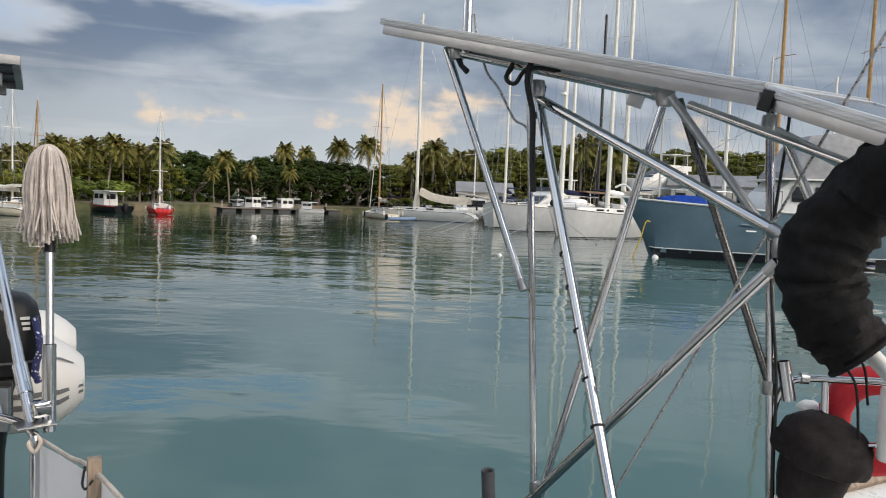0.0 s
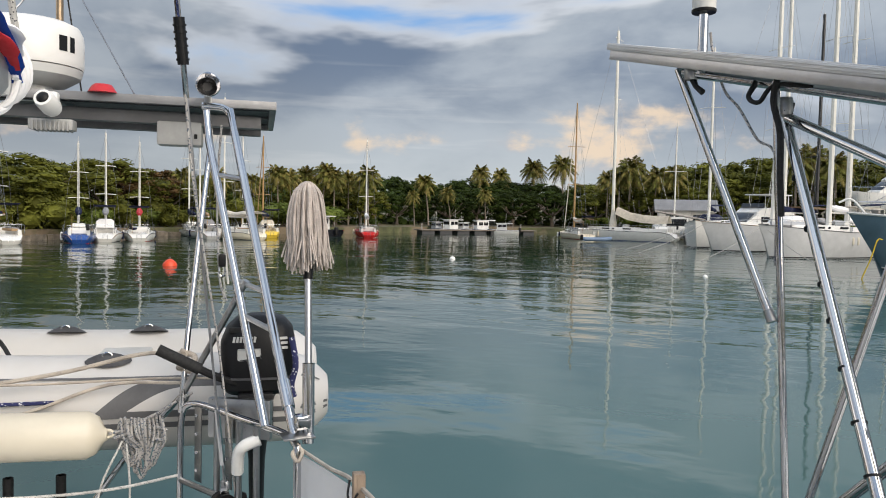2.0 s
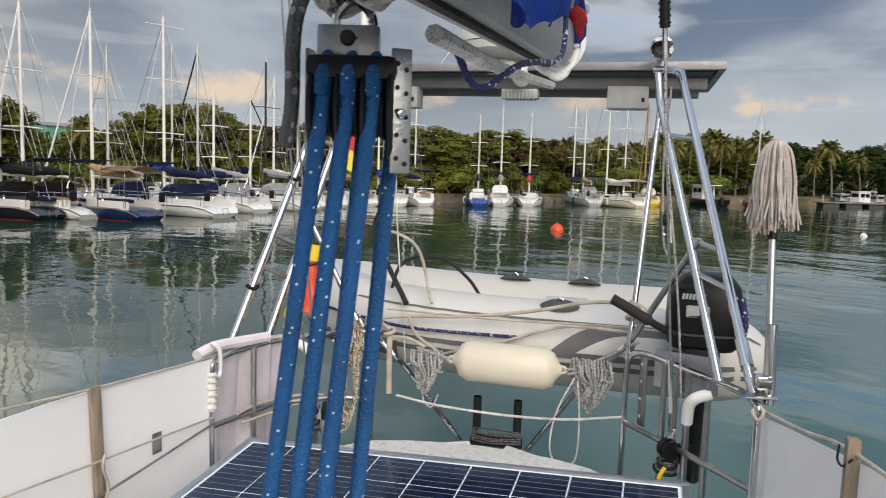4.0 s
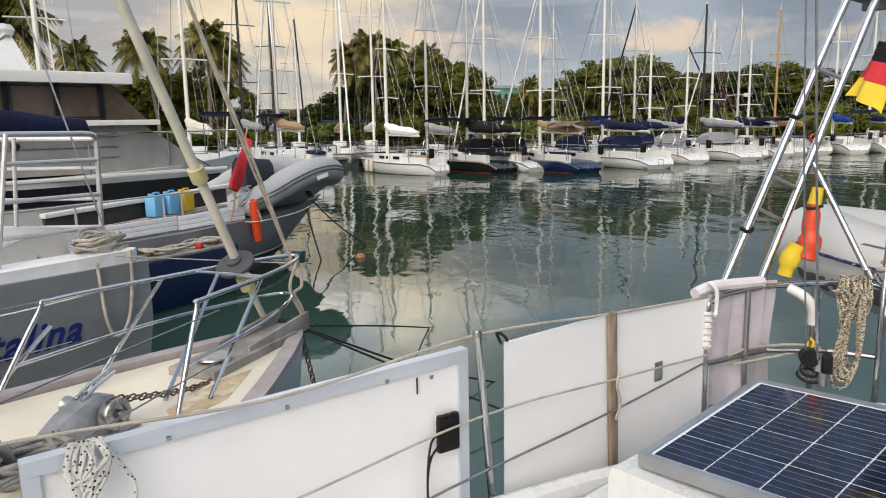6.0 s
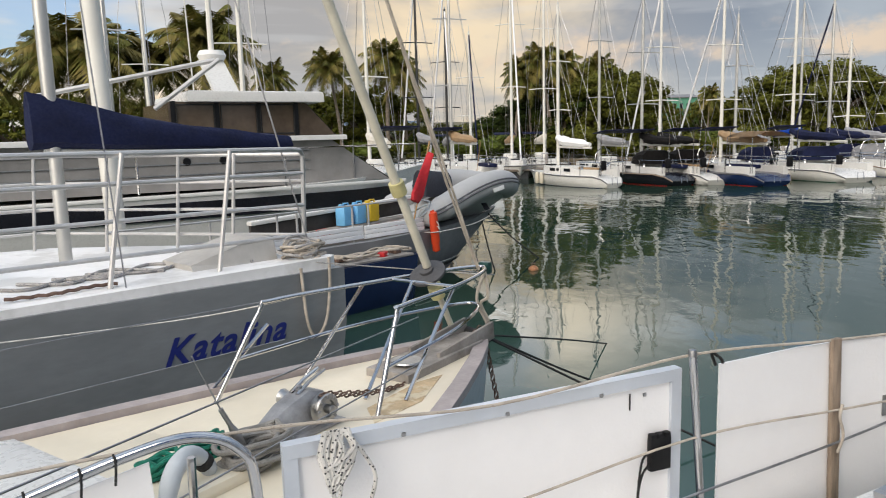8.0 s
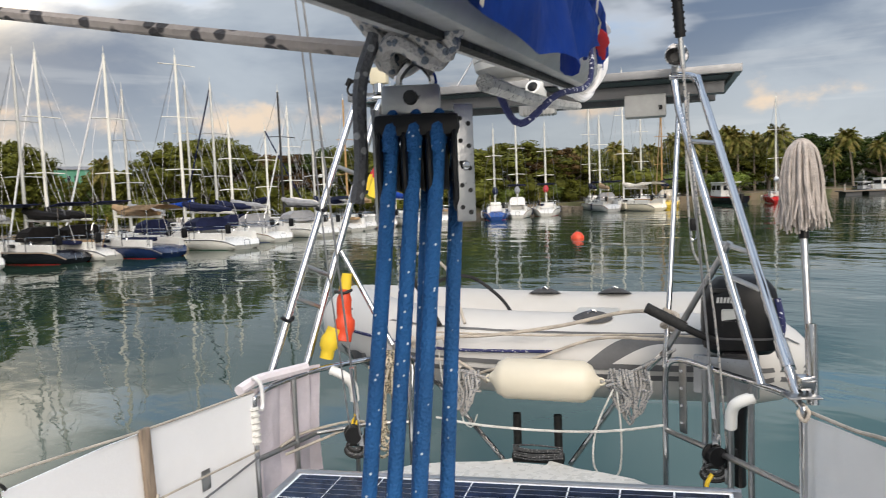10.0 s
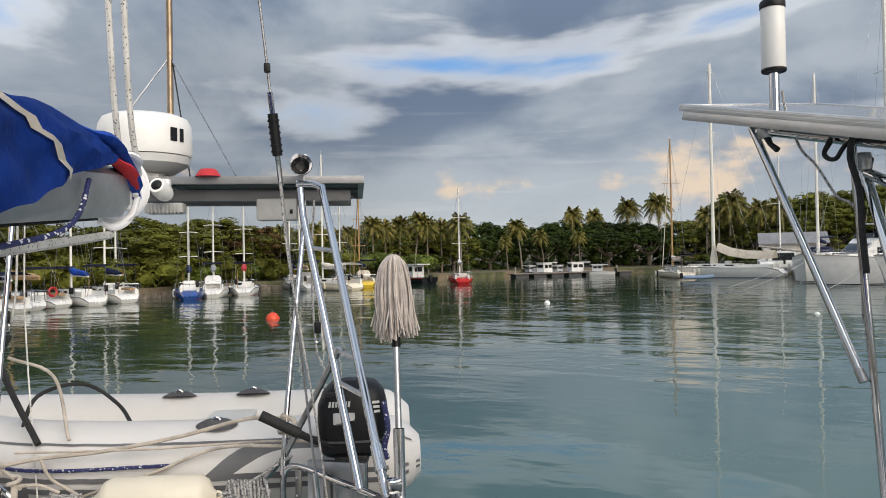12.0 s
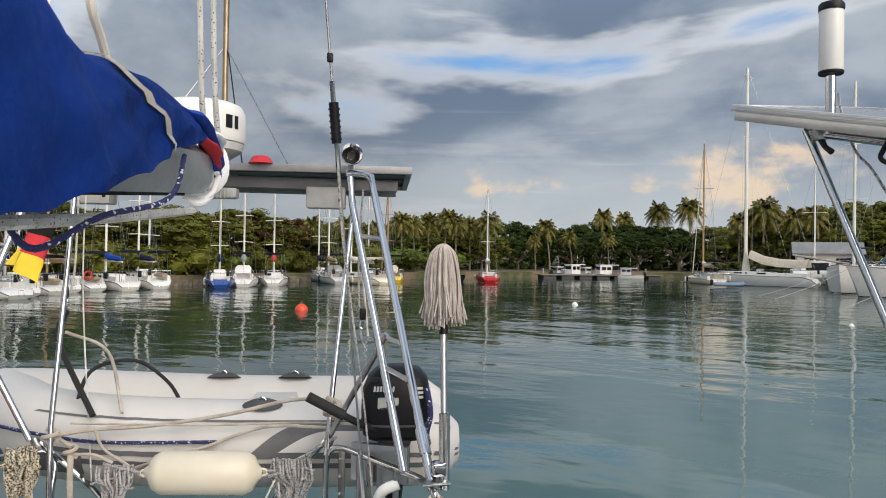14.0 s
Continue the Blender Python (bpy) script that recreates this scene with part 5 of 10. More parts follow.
part("backing", box((LW - .044, LH - .044, .006), (LW / 2, LH / 2, -.0092)), BACK, t)
for y in (.12, LH - .12):
    part("batten", box((LW - .1, .05, .03), (LW / 2, y, -.055), (0, 0, 0), .004), OLD_WOOD, t, "wooden batten under the panel")
    part("foot", box((.06, .05, .09), (LW - .1, y, -.105), (0, 0, 0), .004), OLD_WOOD, t)
cw, ch = (LW - 0.06) / 9, (LH - 0.06) / 4
for i in range(9):
    for j in range(4):
        c = part("cell", box((cw - 0.005, ch - 0.006, 0.003), (0.03 + (i + .5) * cw, 0.03 + (j + .5) * ch, -0.006)), CELL, t, smooth=False)
for j in range(4):
    for k in (0.2, 0.4, 0.6, 0.8):
        part("bus_bar", box((LW - 0.07, 0.0012, 0.0012), (LW / 2, 0.03 + (j + k) * ch, -0.0038)), BUS, t, smooth=False)

# guard boards along the port side
FA, FB = Vector((-1.315, -2.316, 0)), Vector((-0.97, 0, 0))
FD = (FB - FA).normalized()
FN = Vector((FD.y, -FD.x, 0))


def fence(s, z, off=0.0):
    """A point on the guard line: s metres from the corner post going forward."""
    p = FB - FD * s + FN * off
    return Vector((p.x, p.y, z))


def board(corners, thick, bm=None):
    bm = bm or bmesh.new()
    a = [bm.verts.new(c) for c in corners]
    b = [bm.verts.new(Vector(c) - FN * thick) for c in corners]
    n = len(a)
    bm.faces.new(a)
    bm.faces.new(b[::-1])
    for k in range(n):
        bm.faces.new((a[k], b[k], b[(k + 1) % n], a[(k + 1) % n]))
    bmesh.ops.recalc_face_normals(bm, faces=bm.faces[:])
    return bm


# a solar panel hung on the lifelines with its white back inboard
t = thing("lifeline_solar_panel", BOAT, tuple(fence(1.75, 1.1)), "solar panel hung on the lifelines, white back and aluminium frame inboard", "solar panel")
s0, s1 = 1.165, 2.36
zt0, zt1, zb = 1.672, 1.642, 1.08
part("back_sheet", board([fence(s1 - .03, zb + .03, -.012), fence(s0 + .03, zb + .03, -.012), fence(s0 + .03, zt0 - .035, -.012), fence(s1 - .03, zt1 - .035, -.012)], 0.006), WHITE_BOARD, t, "white back sheet", smooth=False)
fr = bmesh.new()
for a, b, c, d in ((fence(s1, zt1 - .036), fence(s0, zt0 - .036), fence(s0, zt0), fence(s1, zt1)), (fence(s1, zb), fence(s0, zb), fence(s0, zb + .036), fence(s1, zb + .036)),
                   (fence(s1, zb + .036), fence(s1 - .036, zb + .036), fence(s1 - .036, zt1 - .036), fence(s1, zt1 - .036)), (fence(s0 + .036, zb + .036), fence(s0, zb + .036), fence(s0, zt0 - .036), fence(s0 + .036, zt0 - .036))):
    board((a, b, c, d), 0.035, fr)
FRAME_PAINT = material("pale blue-grey frame", (0.62, 0.66, 0.72), 0.35, 0.3, vary=0.05, scale=5)
part("frame", fr, FRAME_PAINT, t, smooth=False)
jb = fence(1.247, 1.420, .004)
jm = Matrix((FD, FN, Vector((0, 0, 1)))).transposed().to_4x4()
jm.translation = jb
jbox = part("junction_box", box((0.075, 0.022, 0.105), m=jm, bevel=.006), BLACK, t, "black junction box")
for k in (-1, 0, 1):
    part("lug", box((0.022, 0.02, 0.018), m=jm @ pose(k * .025, 0, .055), bevel=.004), BLACK, jbox)
for dz in (0.012, -0.03):
    part("cable", tube([jb + FD * -.035 + Vector((0, 0, dz)), jb + FD * -.075 + FN * .015 + Vector((0, 0, dz - .03)), jb + FD * -.085 + FN * .012 + Vector((0, 0, -.16)), jb + FD * -.06 + Vector((0, 0, -.36))], .004, 6, None, 5), BLACK_MATT, jbox)
for s, z in ((1.45, 1.63), (1.75, 1.625), (2.05, 1.62), (1.30, 1.61)):
    m2 = jm.copy(); m2.translation = fence(s, z, .001)
    part("bolt", box((.012, .004, .012), m=m2, bevel=.003), STEEL_DULL, t)
m2 = jm.copy(); m2.translation = fence(1.345, 1.59, -.009)
part("label_strip", box((.004, .003, .05), m=m2), BLACK_MATT, t, "faded dark mark")

# white weather board nearer the stern
t = thing("weather_board", BOAT, tuple(fence(0.5, 1.08)), "white plastic sheet lashed to the lifelines with a wooden batten", "board")
part("sheet", board([fence(1.02, 1.08), fence(-.01, 1.08), fence(-.01, 1.652), fence(.45, 1.672), fence(.70, 1.675), fence(1.02, 1.664)], 0.008), WHITE_BOARD, t, smooth=False)
bm = bmesh.new()
m2 = jm.copy()
m2.translation = fence(0.54, 1.37, .012)
box((0.038, 0.018, 0.64), m=m2 @ pose(0, 0, 0, 0, -2.5, 0), bevel=.004, bm=bm)
part("batten", bm, TEAK, t, "weathered wooden batten")
m2.translation = fence(0.285, 1.415, .004)
part("patch_plate", box((.042, .004, .075), m=m2, bevel=.002), STEEL_DULL, t, "small grey metal plate")

# stanchion and lifelines
def stanchion(base, top, label):
    t = thing("stanchion", BOAT, tuple(base), label, "stanchion", "lifeline stanchions")
    part("post", tube([base, top], .0125, 10), STEEL, t)
    part("foot", lathe([(0, 0), (.035, 0), (.035, .012), (.018, .02), (.016, .06), (0, .06)], 12, tuple(base)), STEEL, t)
    part("cap", lathe([(0, .012), (.012, .008), (.014, 0), (.014, -.012), (0, -.012)], 10, tuple(top)), STEEL_DULL, t)
stanchion(Vector((-1.125, -1.06, 1.08)), Vector((-1.114, -1.14, 1.725)), "stainless lifeline stanchion between the boards")
stanchion(Vector((1.17, -1.75, 1.08)), Vector((1.19, -1.75, 1.78)), "stainless lifeline stanchion on the starboard side")


def line(name, pts, r, mat, label, cat="rope", curve=6, group="", n=7, frame_m=None, kind=""):
    o = Vector(pts[0])
    return single(name, tube(pts, r, n, None, curve), mat, frame_m if frame_m is not None else BOAT, tuple(o), label, cat, group, kind)


line("lifeline", [fence(3.6, 1.66, .02), fence(2.5, 1.695, -.01), fence(1.8, 1.665, .02), fence(1.145, 1.712, .01), fence(.55, 1.682, .008), fence(0.0, 1.66, .0)], .0045, ROPE_TAN, "sun-bleached top lifeline rope", group="lifelines")
line("lifeline", [fence(3.2, 1.36, .03), fence(2.0, 1.36, .03), fence(1.15, 1.452, .022), fence(.54, 1.45, .034), fence(0.0, 1.425, .012)], .0038, ROPE_TAN, "sun-bleached middle lifeline rope", group="lifelines")
line("lifeline", [fence(1.4, 1.235, .025), fence(1.15, 1.265, .022), fence(.54, 1.338, .034), fence(0.0, 1.40, .012)], .0042, WIRE, "grey wire lower lifeline", group="lifelines")
line("lashing", [fence(1.02, 1.672, .01), fence(1.035, 1.69, .015), fence(1.055, 1.705, .0), fence(1.03, 1.66, -.01)], .005, BLACK_MATT, "black lashing at the corner of the weather board", "lashing")
line("lashing", [fence(.54, 1.47, .04), fence(.555, 1.43, .045), fence(.53, 1.36, .04), fence(.545, 1.30, .035)], .005, ROPE_TAN, "rope lashing knotted on the batten", "lashing")

# coil of flecked line on the forward corner of the lifeline panel
t = thing("coiled_line", BOAT, tuple(fence(2.16, 1.68, .03)), "white line with dark flecks hung in a loose coil", "rope coil", "hanging rope coils")
ROPE_FLECK = rope_material("black-flecked line", (.66, .64, .60), (.03, .03, .035), .6, 100)
rg = random.Random(3)
for k in range(9):
    a = fence(2.20 + .006 * k, 1.672, .02)
    dz = rg.uniform(.08, .20)
    part("loop", tube([a, a + FD * rg.uniform(-.02, .03) + FN * .02 + Vector((0, 0, -dz * .5)), a + FD * rg.uniform(-.05, .0) + FN * .025 + Vector((0, 0, -dz)), a + FD * -.03 + FN * .02 + Vector((0, 0, -dz * .5)), a + FD * -.012 + Vector((0, 0, .0))], .0055, 6, None, 6), ROPE_FLECK, t)
part("tail", tube([fence(2.20, 1.66, .03), fence(2.14, 1.55, .035), fence(2.15, 1.47, .03), fence(2.12, 1.44, .03)], .0055, 6, None, 6), ROPE_FLECK, t)

# cockpit grab rail by the side deck
t = thing("grab_rail", BOAT, tuple(fence(2.75, 1.1, .03)), "bent stainless grab rail with black lashings over a white dodger board", "grab rail")
g = [fence(2.43, 1.12, .03), fence(2.43, 1.56, .03), fence(2.465, 1.67, .03), fence(2.56, 1.715, .03), fence(2.71, 1.695, .03), fence(3.05, 1.60, .04), fence(3.7, 1.42, .04)]
gr = part("rail", tube(g, .0135, 10, None, 6), STEEL, t)
for s, z in ((2.73, 1.69), (2.80, 1.67), (2.91, 1.64), (2.99, 1.617)):
    part("lashing", tube([fence(s, z + .018, .035), fence(s - .005, z + .0, .055), fence(s, z - .05, .045)], .003, 5, None, 4), BLACK_MATT, gr)
part("weather_cloth", board([fence(3.8, 1.05, .02), fence(2.62, 1.05, .02), fence(2.66, 1.67, .02), fence(3.8, 1.38, .02)], .004), WHITE_BOARD, t, "white weather cloth", smooth=False)

# ---------------------------------------------------------------- pushpit
RAIL = 0.0128
t = thing("pushpit", BOAT, (0, 0.3, 1.1), "two-part stainless stern rail curving round the canoe stern", "stern rail")
LH_PTS = [(-0.97, 0.0, 1.10), (-0.97, 0.0, 1.58), (-0.965, 0.03, 1.635), (-0.945, 0.12, 1.655), (-0.87, 0.38, 1.657), (-0.70, 0.58, 1.66), (-0.58, 0.655, 1.66), (-0.53, 0.64, 1.62), (-0.525, 0.60, 1.5), (-0.525, 0.57, 1.14)]
RH_PTS = [(0.985, -0.03, 1.10), (0.985, -0.03, 1.63), (0.98, 0.0, 1.695), (0.94, 0.08, 1.71), (0.80, 0.30, 1.705), (0.66, 0.52, 1.70), (0.60, 0.575, 1.685), (0.58, 0.585, 1.63), (0.577, 0.58, 1.5), (0.575, 0.56, 1.14)]
hl = part("port_hoop", tube(LH_PTS, RAIL, 10, None, 5), STEEL, t)
hr = part("starboard_hoop", tube(RH_PTS, RAIL, 10, None, 5), STEEL, t)
for a, b in (((-0.97, 0, 1.385), (-0.88, 0.34, 1.385)), ((-0.88, 0.34, 1.385), (-0.70, 0.52, 1.38)), ((-0.70, 0.52, 1.38), (-0.525, 0.585, 1.375))):
    part("lower_rail", tube([a, b], RAIL * .9, 8), STEEL_DULL, hl)
for a, b in (((0.985, -0.03, 1.42), (0.80, 0.26, 1.41)), ((0.80, 0.26, 1.41), (0.577, 0.575, 1.40))):
    part("lower_rail", tube([a, b], RAIL * .9, 8), STEEL_DULL, hr)
for x, y in ((-0.91, 0.22), (-0.745, 0.47)):
    part("upright", tube([(x, y, 1.12), (x, y, 1.655)], RAIL * .9, 8), STEEL_DULL, hl)
for x, y in ((0.86, 0.2), (0.80, 0.285), (0.72, 0.40)):
    part("upright", tube([(x, y, 1.12), (x, y, 1.70)], RAIL * .9, 8), STEEL_DULL, hr)
part("foam_elbow", tube([(-0.83, 0.42, 1.645), (-0.77, 0.42, 1.62), (-0.745, 0.45, 1.57), (-0.745, 0.465, 1.50)], .021, 10, None, 5), WHITE_PLASTIC, hl, "white foam elbow padding")
part("foam_elbow", tube([(0.87, 0.20, 1.655), (0.82, 0.20, 1.635), (0.80, 0.22, 1.60), (0.797, 0.245, 1.53)], .021, 10, None, 5), WHITE_PLASTIC, hr, "white foam elbow padding")
for k in range(6):
    part("binding", tube([(-0.97 + .017 * math.cos(a), .017 * math.sin(a), 1.46 + k * .026) for a in [j * .7 for j in range(10)]], .007, 5), ROPE_WHITE, hl)
part("taped_grip", tube([(-.97, 0, 1.45), (-.97, 0, 1.60)], .0185, 10), WHITE_PLASTIC, hl, "white tape wrapped round the corner post")

# outboard bracket plates on the starboard hoop
t = thing("outboard_bracket", BOAT, (0.75, 0.42, 1.3), "drilled stainless outboard bracket plates on the stern rail", "bracket")
for x, y in ((0.645, 0.53), (0.76, 0.43)):
    pl = part("plate", box((0.045, 0.006, 0.30), (x, y, 1.555), (0, 0, -55), .003), STEEL_DULL, t)
    for k in range(4):
        part("bolt", lathe([(0, .004), (.006, .003), (.007, 0), (0, 0)], 8, (x - .006, y - .006, 1.45 + k * .07), (90, 0, -30)), STEEL, pl)
part("pad", box((.24, .03, .15), (.80, .46, 1.66), (0, 0, -20), .006), STEEL_DULL, t)

# small outboard motor
t = thing("outboard_motor", BOAT, (0.86, 0.58, 1.3), "small black outboard motor with grey lettering clamped to the stern rail", "outboard motor")
cow = []
for z, sx, sy, ox in ((1.735, .118, .10, 0), (1.755, .138, .12, 0), (1.84, .145, .13, 0), (1.93, .142, .128, 0), (1.985, .125, .115, .005), (2.02, .092, .09, .008), (2.032, .05, .05, .01)):
    cow.append([(0.863 + ox + sx * (abs(math.cos(a)) ** .6) * math.copysign(1, math.cos(a)), 0.60 + sy * (abs(math.sin(a)) ** .6) * math.copysign(1, math.sin(a)), z) for a in [k * 2 * math.pi / 24 for k in range(24)]])
cowl = part("cowl", loft(cow), BLACK, t)
part("cowl_seam", loft([[(0.863 + 1.02 * .143 * (abs(math.cos(a)) ** .6) * math.copysign(1, math.cos(a)), 0.60 + 1.02 * .128 * (abs(math.sin(a)) ** .6) * math.copysign(1, math.sin(a)), z) for a in [k * 2 * math.pi / 24 for k in range(24)]] for z in (1.798, 1.806)]), RUBBER_GREY, cowl)
part("label_plate", box((.085, .004, .045), (.83, .472, 1.895), (8, 0, 0), .006), GREY_PLASTIC, cowl, "grey label plate")
for k, (x, w) in enumerate(((.955, .018), (.958, .016), (.96, .014))):
    part("vent_slot", box((w * 1.6, .004, .010), (x, .478, 1.955 - .018 * k), (0, 0, 12)), GREY_PLASTIC, cowl)
part("handle_recess", box((.07, .02, .02), (.79, .50, 1.985), (0, 0, 0), .006), BLACK_MATT, cowl)
part("drive_leg", loft([[(0.86 + sx * math.cos(a), 0.60 + oy + sy * math.sin(a), z) for a in [k * 2 * math.pi / 14 for k in range(14)]] for z, sx, sy, oy in ((1.74, .08, .09, 0), (1.66, .055, .075, .01), (1.45, .032, .06, .02), (1.25, .028, .055, .03), (1.18, .03, .07, .03))]), BLACK, t)
part("clamp", box((.13, .06, .16), (.855, .49, 1.67), (0, 0, 0), .012), BLACK, t)
til = part("tiller", tube([(.80, .50, 1.775), (.70, .48, 1.82), (.63, .47, 1.86)], .015, 9, None, 4), BLACK, t)
part("grip", tube([(.655, .475, 1.845), (.51, .46, 1.925)], .021, 10), BLACK_MATT, til, "ribbed black rubber grip")
part("lead", tube([(.985, .47, 1.96), (1.0, .45, 1.86), (.985, .45, 1.78), (.995, .46, 1.735)], .012, 7, None, 5), ROPE_NAVY, t, "blue and white plaited line")
bars = bmesh.new()
for k in range(7):
    box((.0085, .003, .022), (.775 + k * .0125, .4725 - .0, 1.952), (6, 10, 0), .0, bars)
part("lettering", bars, GREY_PLASTIC, cowl, "row of grey letter shapes", smooth=False)

# mop standing in a rod holder
t = thing("mop", BOAT, (1.025, 0.08, 1.72), "grey string mop standing upside down in a rod holder", "mop")
part("handle", tube([(1.025, .06, 1.73), (1.025, .19, 2.235)], .0115, 10), ALU, t, "white aluminium handle")
part("ferrule", tube([(1.025, .183, 2.205), (1.025, .195, 2.26)], .0165, 10), BLACK, t, "black ferrule")
rg = random.Random(8)
bm = bmesh.new()
for k in range(300):
    a, rr = rg.uniform(0, 6.283), math.sqrt(rg.uniform(0.10, 1))
    rb = .078 * rr * (1 + .14 * math.sin(3 * a))
    zb = 2.262 + rg.uniform(-.028, .03) - .014 * math.sin(a * 2)
    c, s_ = math.cos(a), math.sin(a)
    jig = rg.uniform(-.010, .010)
    p = [(1.020 + .022 * rr * c, .197 + .022 * rr * s_, 2.528 + .014 * (1 - rr)), (1.020 + .050 * rr * c + .3 * jig, .197 + .050 * rr * s_, 2.490), (1.022 + .064 * rr * c + jig, .197 + .064 * rr * s_, 2.39), (1.027 + rb * c - jig, .197 + rb * s_, zb)]
    part("strand", tube(p, .0031, 5, None, 4), MOP, t)
t = thing("rod_holder", BOAT, (1.03, 0.03, 1.7), "stainless rod holder clamped to the corner of the stern rail", "rod holder", "rod holders")
part("tube", lathe([(.017, 0), (.019, 0), (.0195, .255), (.0165, .255), (.0165, .02), (0, .02)], 14, m=pose(1.022, .02, 1.69, -7, 0, 0)), STEEL, t)
part("clamp", box((.05, .05, .045), (1.0, .025, 1.76), (0, 0, 15), .008), STEEL, t)
part("foot_plate", box((.10, .08, .006), (.985, 0, 1.722), (0, 0, 10), .001), STEEL_DULL, t)

# ---------------------------------------------------------------- stern arch
# beam colour kept dark to stand for the shade under the panels
ARCH_BEAM = material("aluminium beam darkened for shade", (0.17, 0.17, 0.175), 0.5, 0.3, vary=0.12, scale=5)
t = thing("stern_arch", BOAT, (0, 0.5, 1.68), "polished stainless stern arch carrying solar panels over the dinghy", "arch")
A1 = part("outer_tube", tube([(0.98, 0.03, 1.72), (0.955, 0.11, 1.82), (0.755, 0.88, 2.77), (0.735, 0.945, 2.845), (0.70, 0.965, 2.872), (0.62, 0.97, 2.876)], .0165, 12, None, 6), STEEL, t)
A2 = part("inner_tube", tube([(0.887, 0.158, 1.71), (0.655, 0.885, 2.72), (0.64, 0.94, 2.85)], .0165, 12), STEEL, t)
A3 = part("outer_tube", tube([(-1.03, 0.244, 1.66), (-0.845, 0.80, 2.77), (-0.815, 0.87, 2.85), (-0.77, 0.93, 2.875), (-0.70, 0.96, 2.876)], .0165, 12, None, 6), STEEL, t)
A4 = part("inner_tube", tube([(-0.948, 0.408, 1.655), (-0.745, 0.885, 2.80), (-0.735, 0.93, 2.86)], .0165, 12), STEEL, t)
for f in (0.28, 0.40, 0.80):
    a = Vector((0.98, 0.03, 1.72)).lerp(Vector((0.755, 0.88, 2.77)), f)
    b = Vector((0.887, 0.158, 1.71)).lerp(Vector((0.655, 0.885, 2.72)), f + .06)
    part("brace", tube([a, b], .010, 8), STEEL_DULL, A1)
    a = Vector((-1.03, 0.244, 1.66)).lerp(Vector((-0.845, 0.80, 2.77)), f)
    b = Vector((-0.948, 0.408, 1.655)).lerp(Vector((-0.745, 0.885, 2.80)), f - .06)
    part("brace", tube([a, b], .010, 8), STEEL_DULL, A3)
part("strut", tube([(0.818, 0.45, 2.176), (0.70, 0.53, 1.95), (0.575, 0.60, 1.71)], .0125, 10), STEEL_DULL, t)
part("strut", tube([(-0.834, 0.60, 2.152), (-0.575, 0.52, 1.74)], .0125, 10), STEEL, t)
part("davit_pole", tube([(0.577, 0.58, 1.66), (0.60, 0.60, 1.95), (0.655, 0.95, 2.70)], .0115, 10), STEEL, t)
part("davit_pole", tube([(-0.525, 0.57, 1.20), (-0.525, 0.585, 1.78), (-0.60, 0.95, 2.74)], .0115, 10), STEEL, t)
for x0, sg in ((0.575, 1), (-0.575, -1)):
    lo = (0.17 if sg > 0 else -0.13, 0.70, 1.18)
    part("lower_strut", tube([(x0, .60, 1.715), (sg * .39, .68, 1.50), lo], .0115, 9), STEEL, t)
    part("strut_joint", lathe([(0, 0), (.018, .004), (.02, .02), (.016, .045), (0, .05)], 10, (x0, .60, 1.69), (0, sg * 30, 0)), STEEL_DULL, t)
part("adjuster_sleeve", tube([(0.962, 0.087, 1.79), (0.945, 0.15, 1.865)], .0215, 12), STEEL, A1)
part("cross_beam", box((1.75, .06, .055), (-.01, 1.20, 2.845), (0, 0.4, 0), .006), ARCH_BEAM, t)
part("cross_beam", box((1.75, .05, .04), (-.01, 1.72, 2.855), (0, 0.4, 0), .006), ARCH_BEAM, t)

ARCH_FRAME = material("dulled aluminium frame", (0.26, 0.26, 0.265), 0.45, 0.5, vary=0.15, scale=4, bump=0.1, bump_scale=60)
LAMP_GREY = material("weathered grey plastic", (0.36, 0.36, 0.35), 0.55, vary=0.1, scale=8)
# underside shade is put into this dark base colour
PANEL_UNDER = material("panel underside darkened for shade", (0.07, 0.073, 0.076), 0.55, vary=0.1, scale=4)
t = thing("arch_solar_panel", BOAT, (0, 1.5, 2.89), "pair of framed solar panels lying flat on the stern arch", "solar panel")
for x0, x1 in ((-0.962, -0.02), (-0.01, 0.932)):
    fr = bmesh.new()
    zc = 2.905
    box((x1 - x0, .03, .036), ((x0 + x1) / 2, 1.075, zc), (0, 0, 0), .002, fr)
    box((x1 - x0, .03, .036), ((x0 + x1) / 2, 1.945, zc), (0, 0, 0), .002, fr)
    for x in (x0 + .015, x1 - .015):
        box((.03, .84, .036), (x, 1.51, zc), (0, 0, 0), .002, fr)
    fo = part("frame", fr, ARCH_FRAME, t)
    part("laminate", box((x1 - x0 - .06, .84, .008), ((x0 + x1) / 2, 1.51, zc + .01)), PANEL_UNDER, fo, "underside of the panel, coloured dark for its shade")
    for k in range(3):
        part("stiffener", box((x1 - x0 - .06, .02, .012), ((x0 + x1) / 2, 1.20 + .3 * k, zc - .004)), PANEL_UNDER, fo)

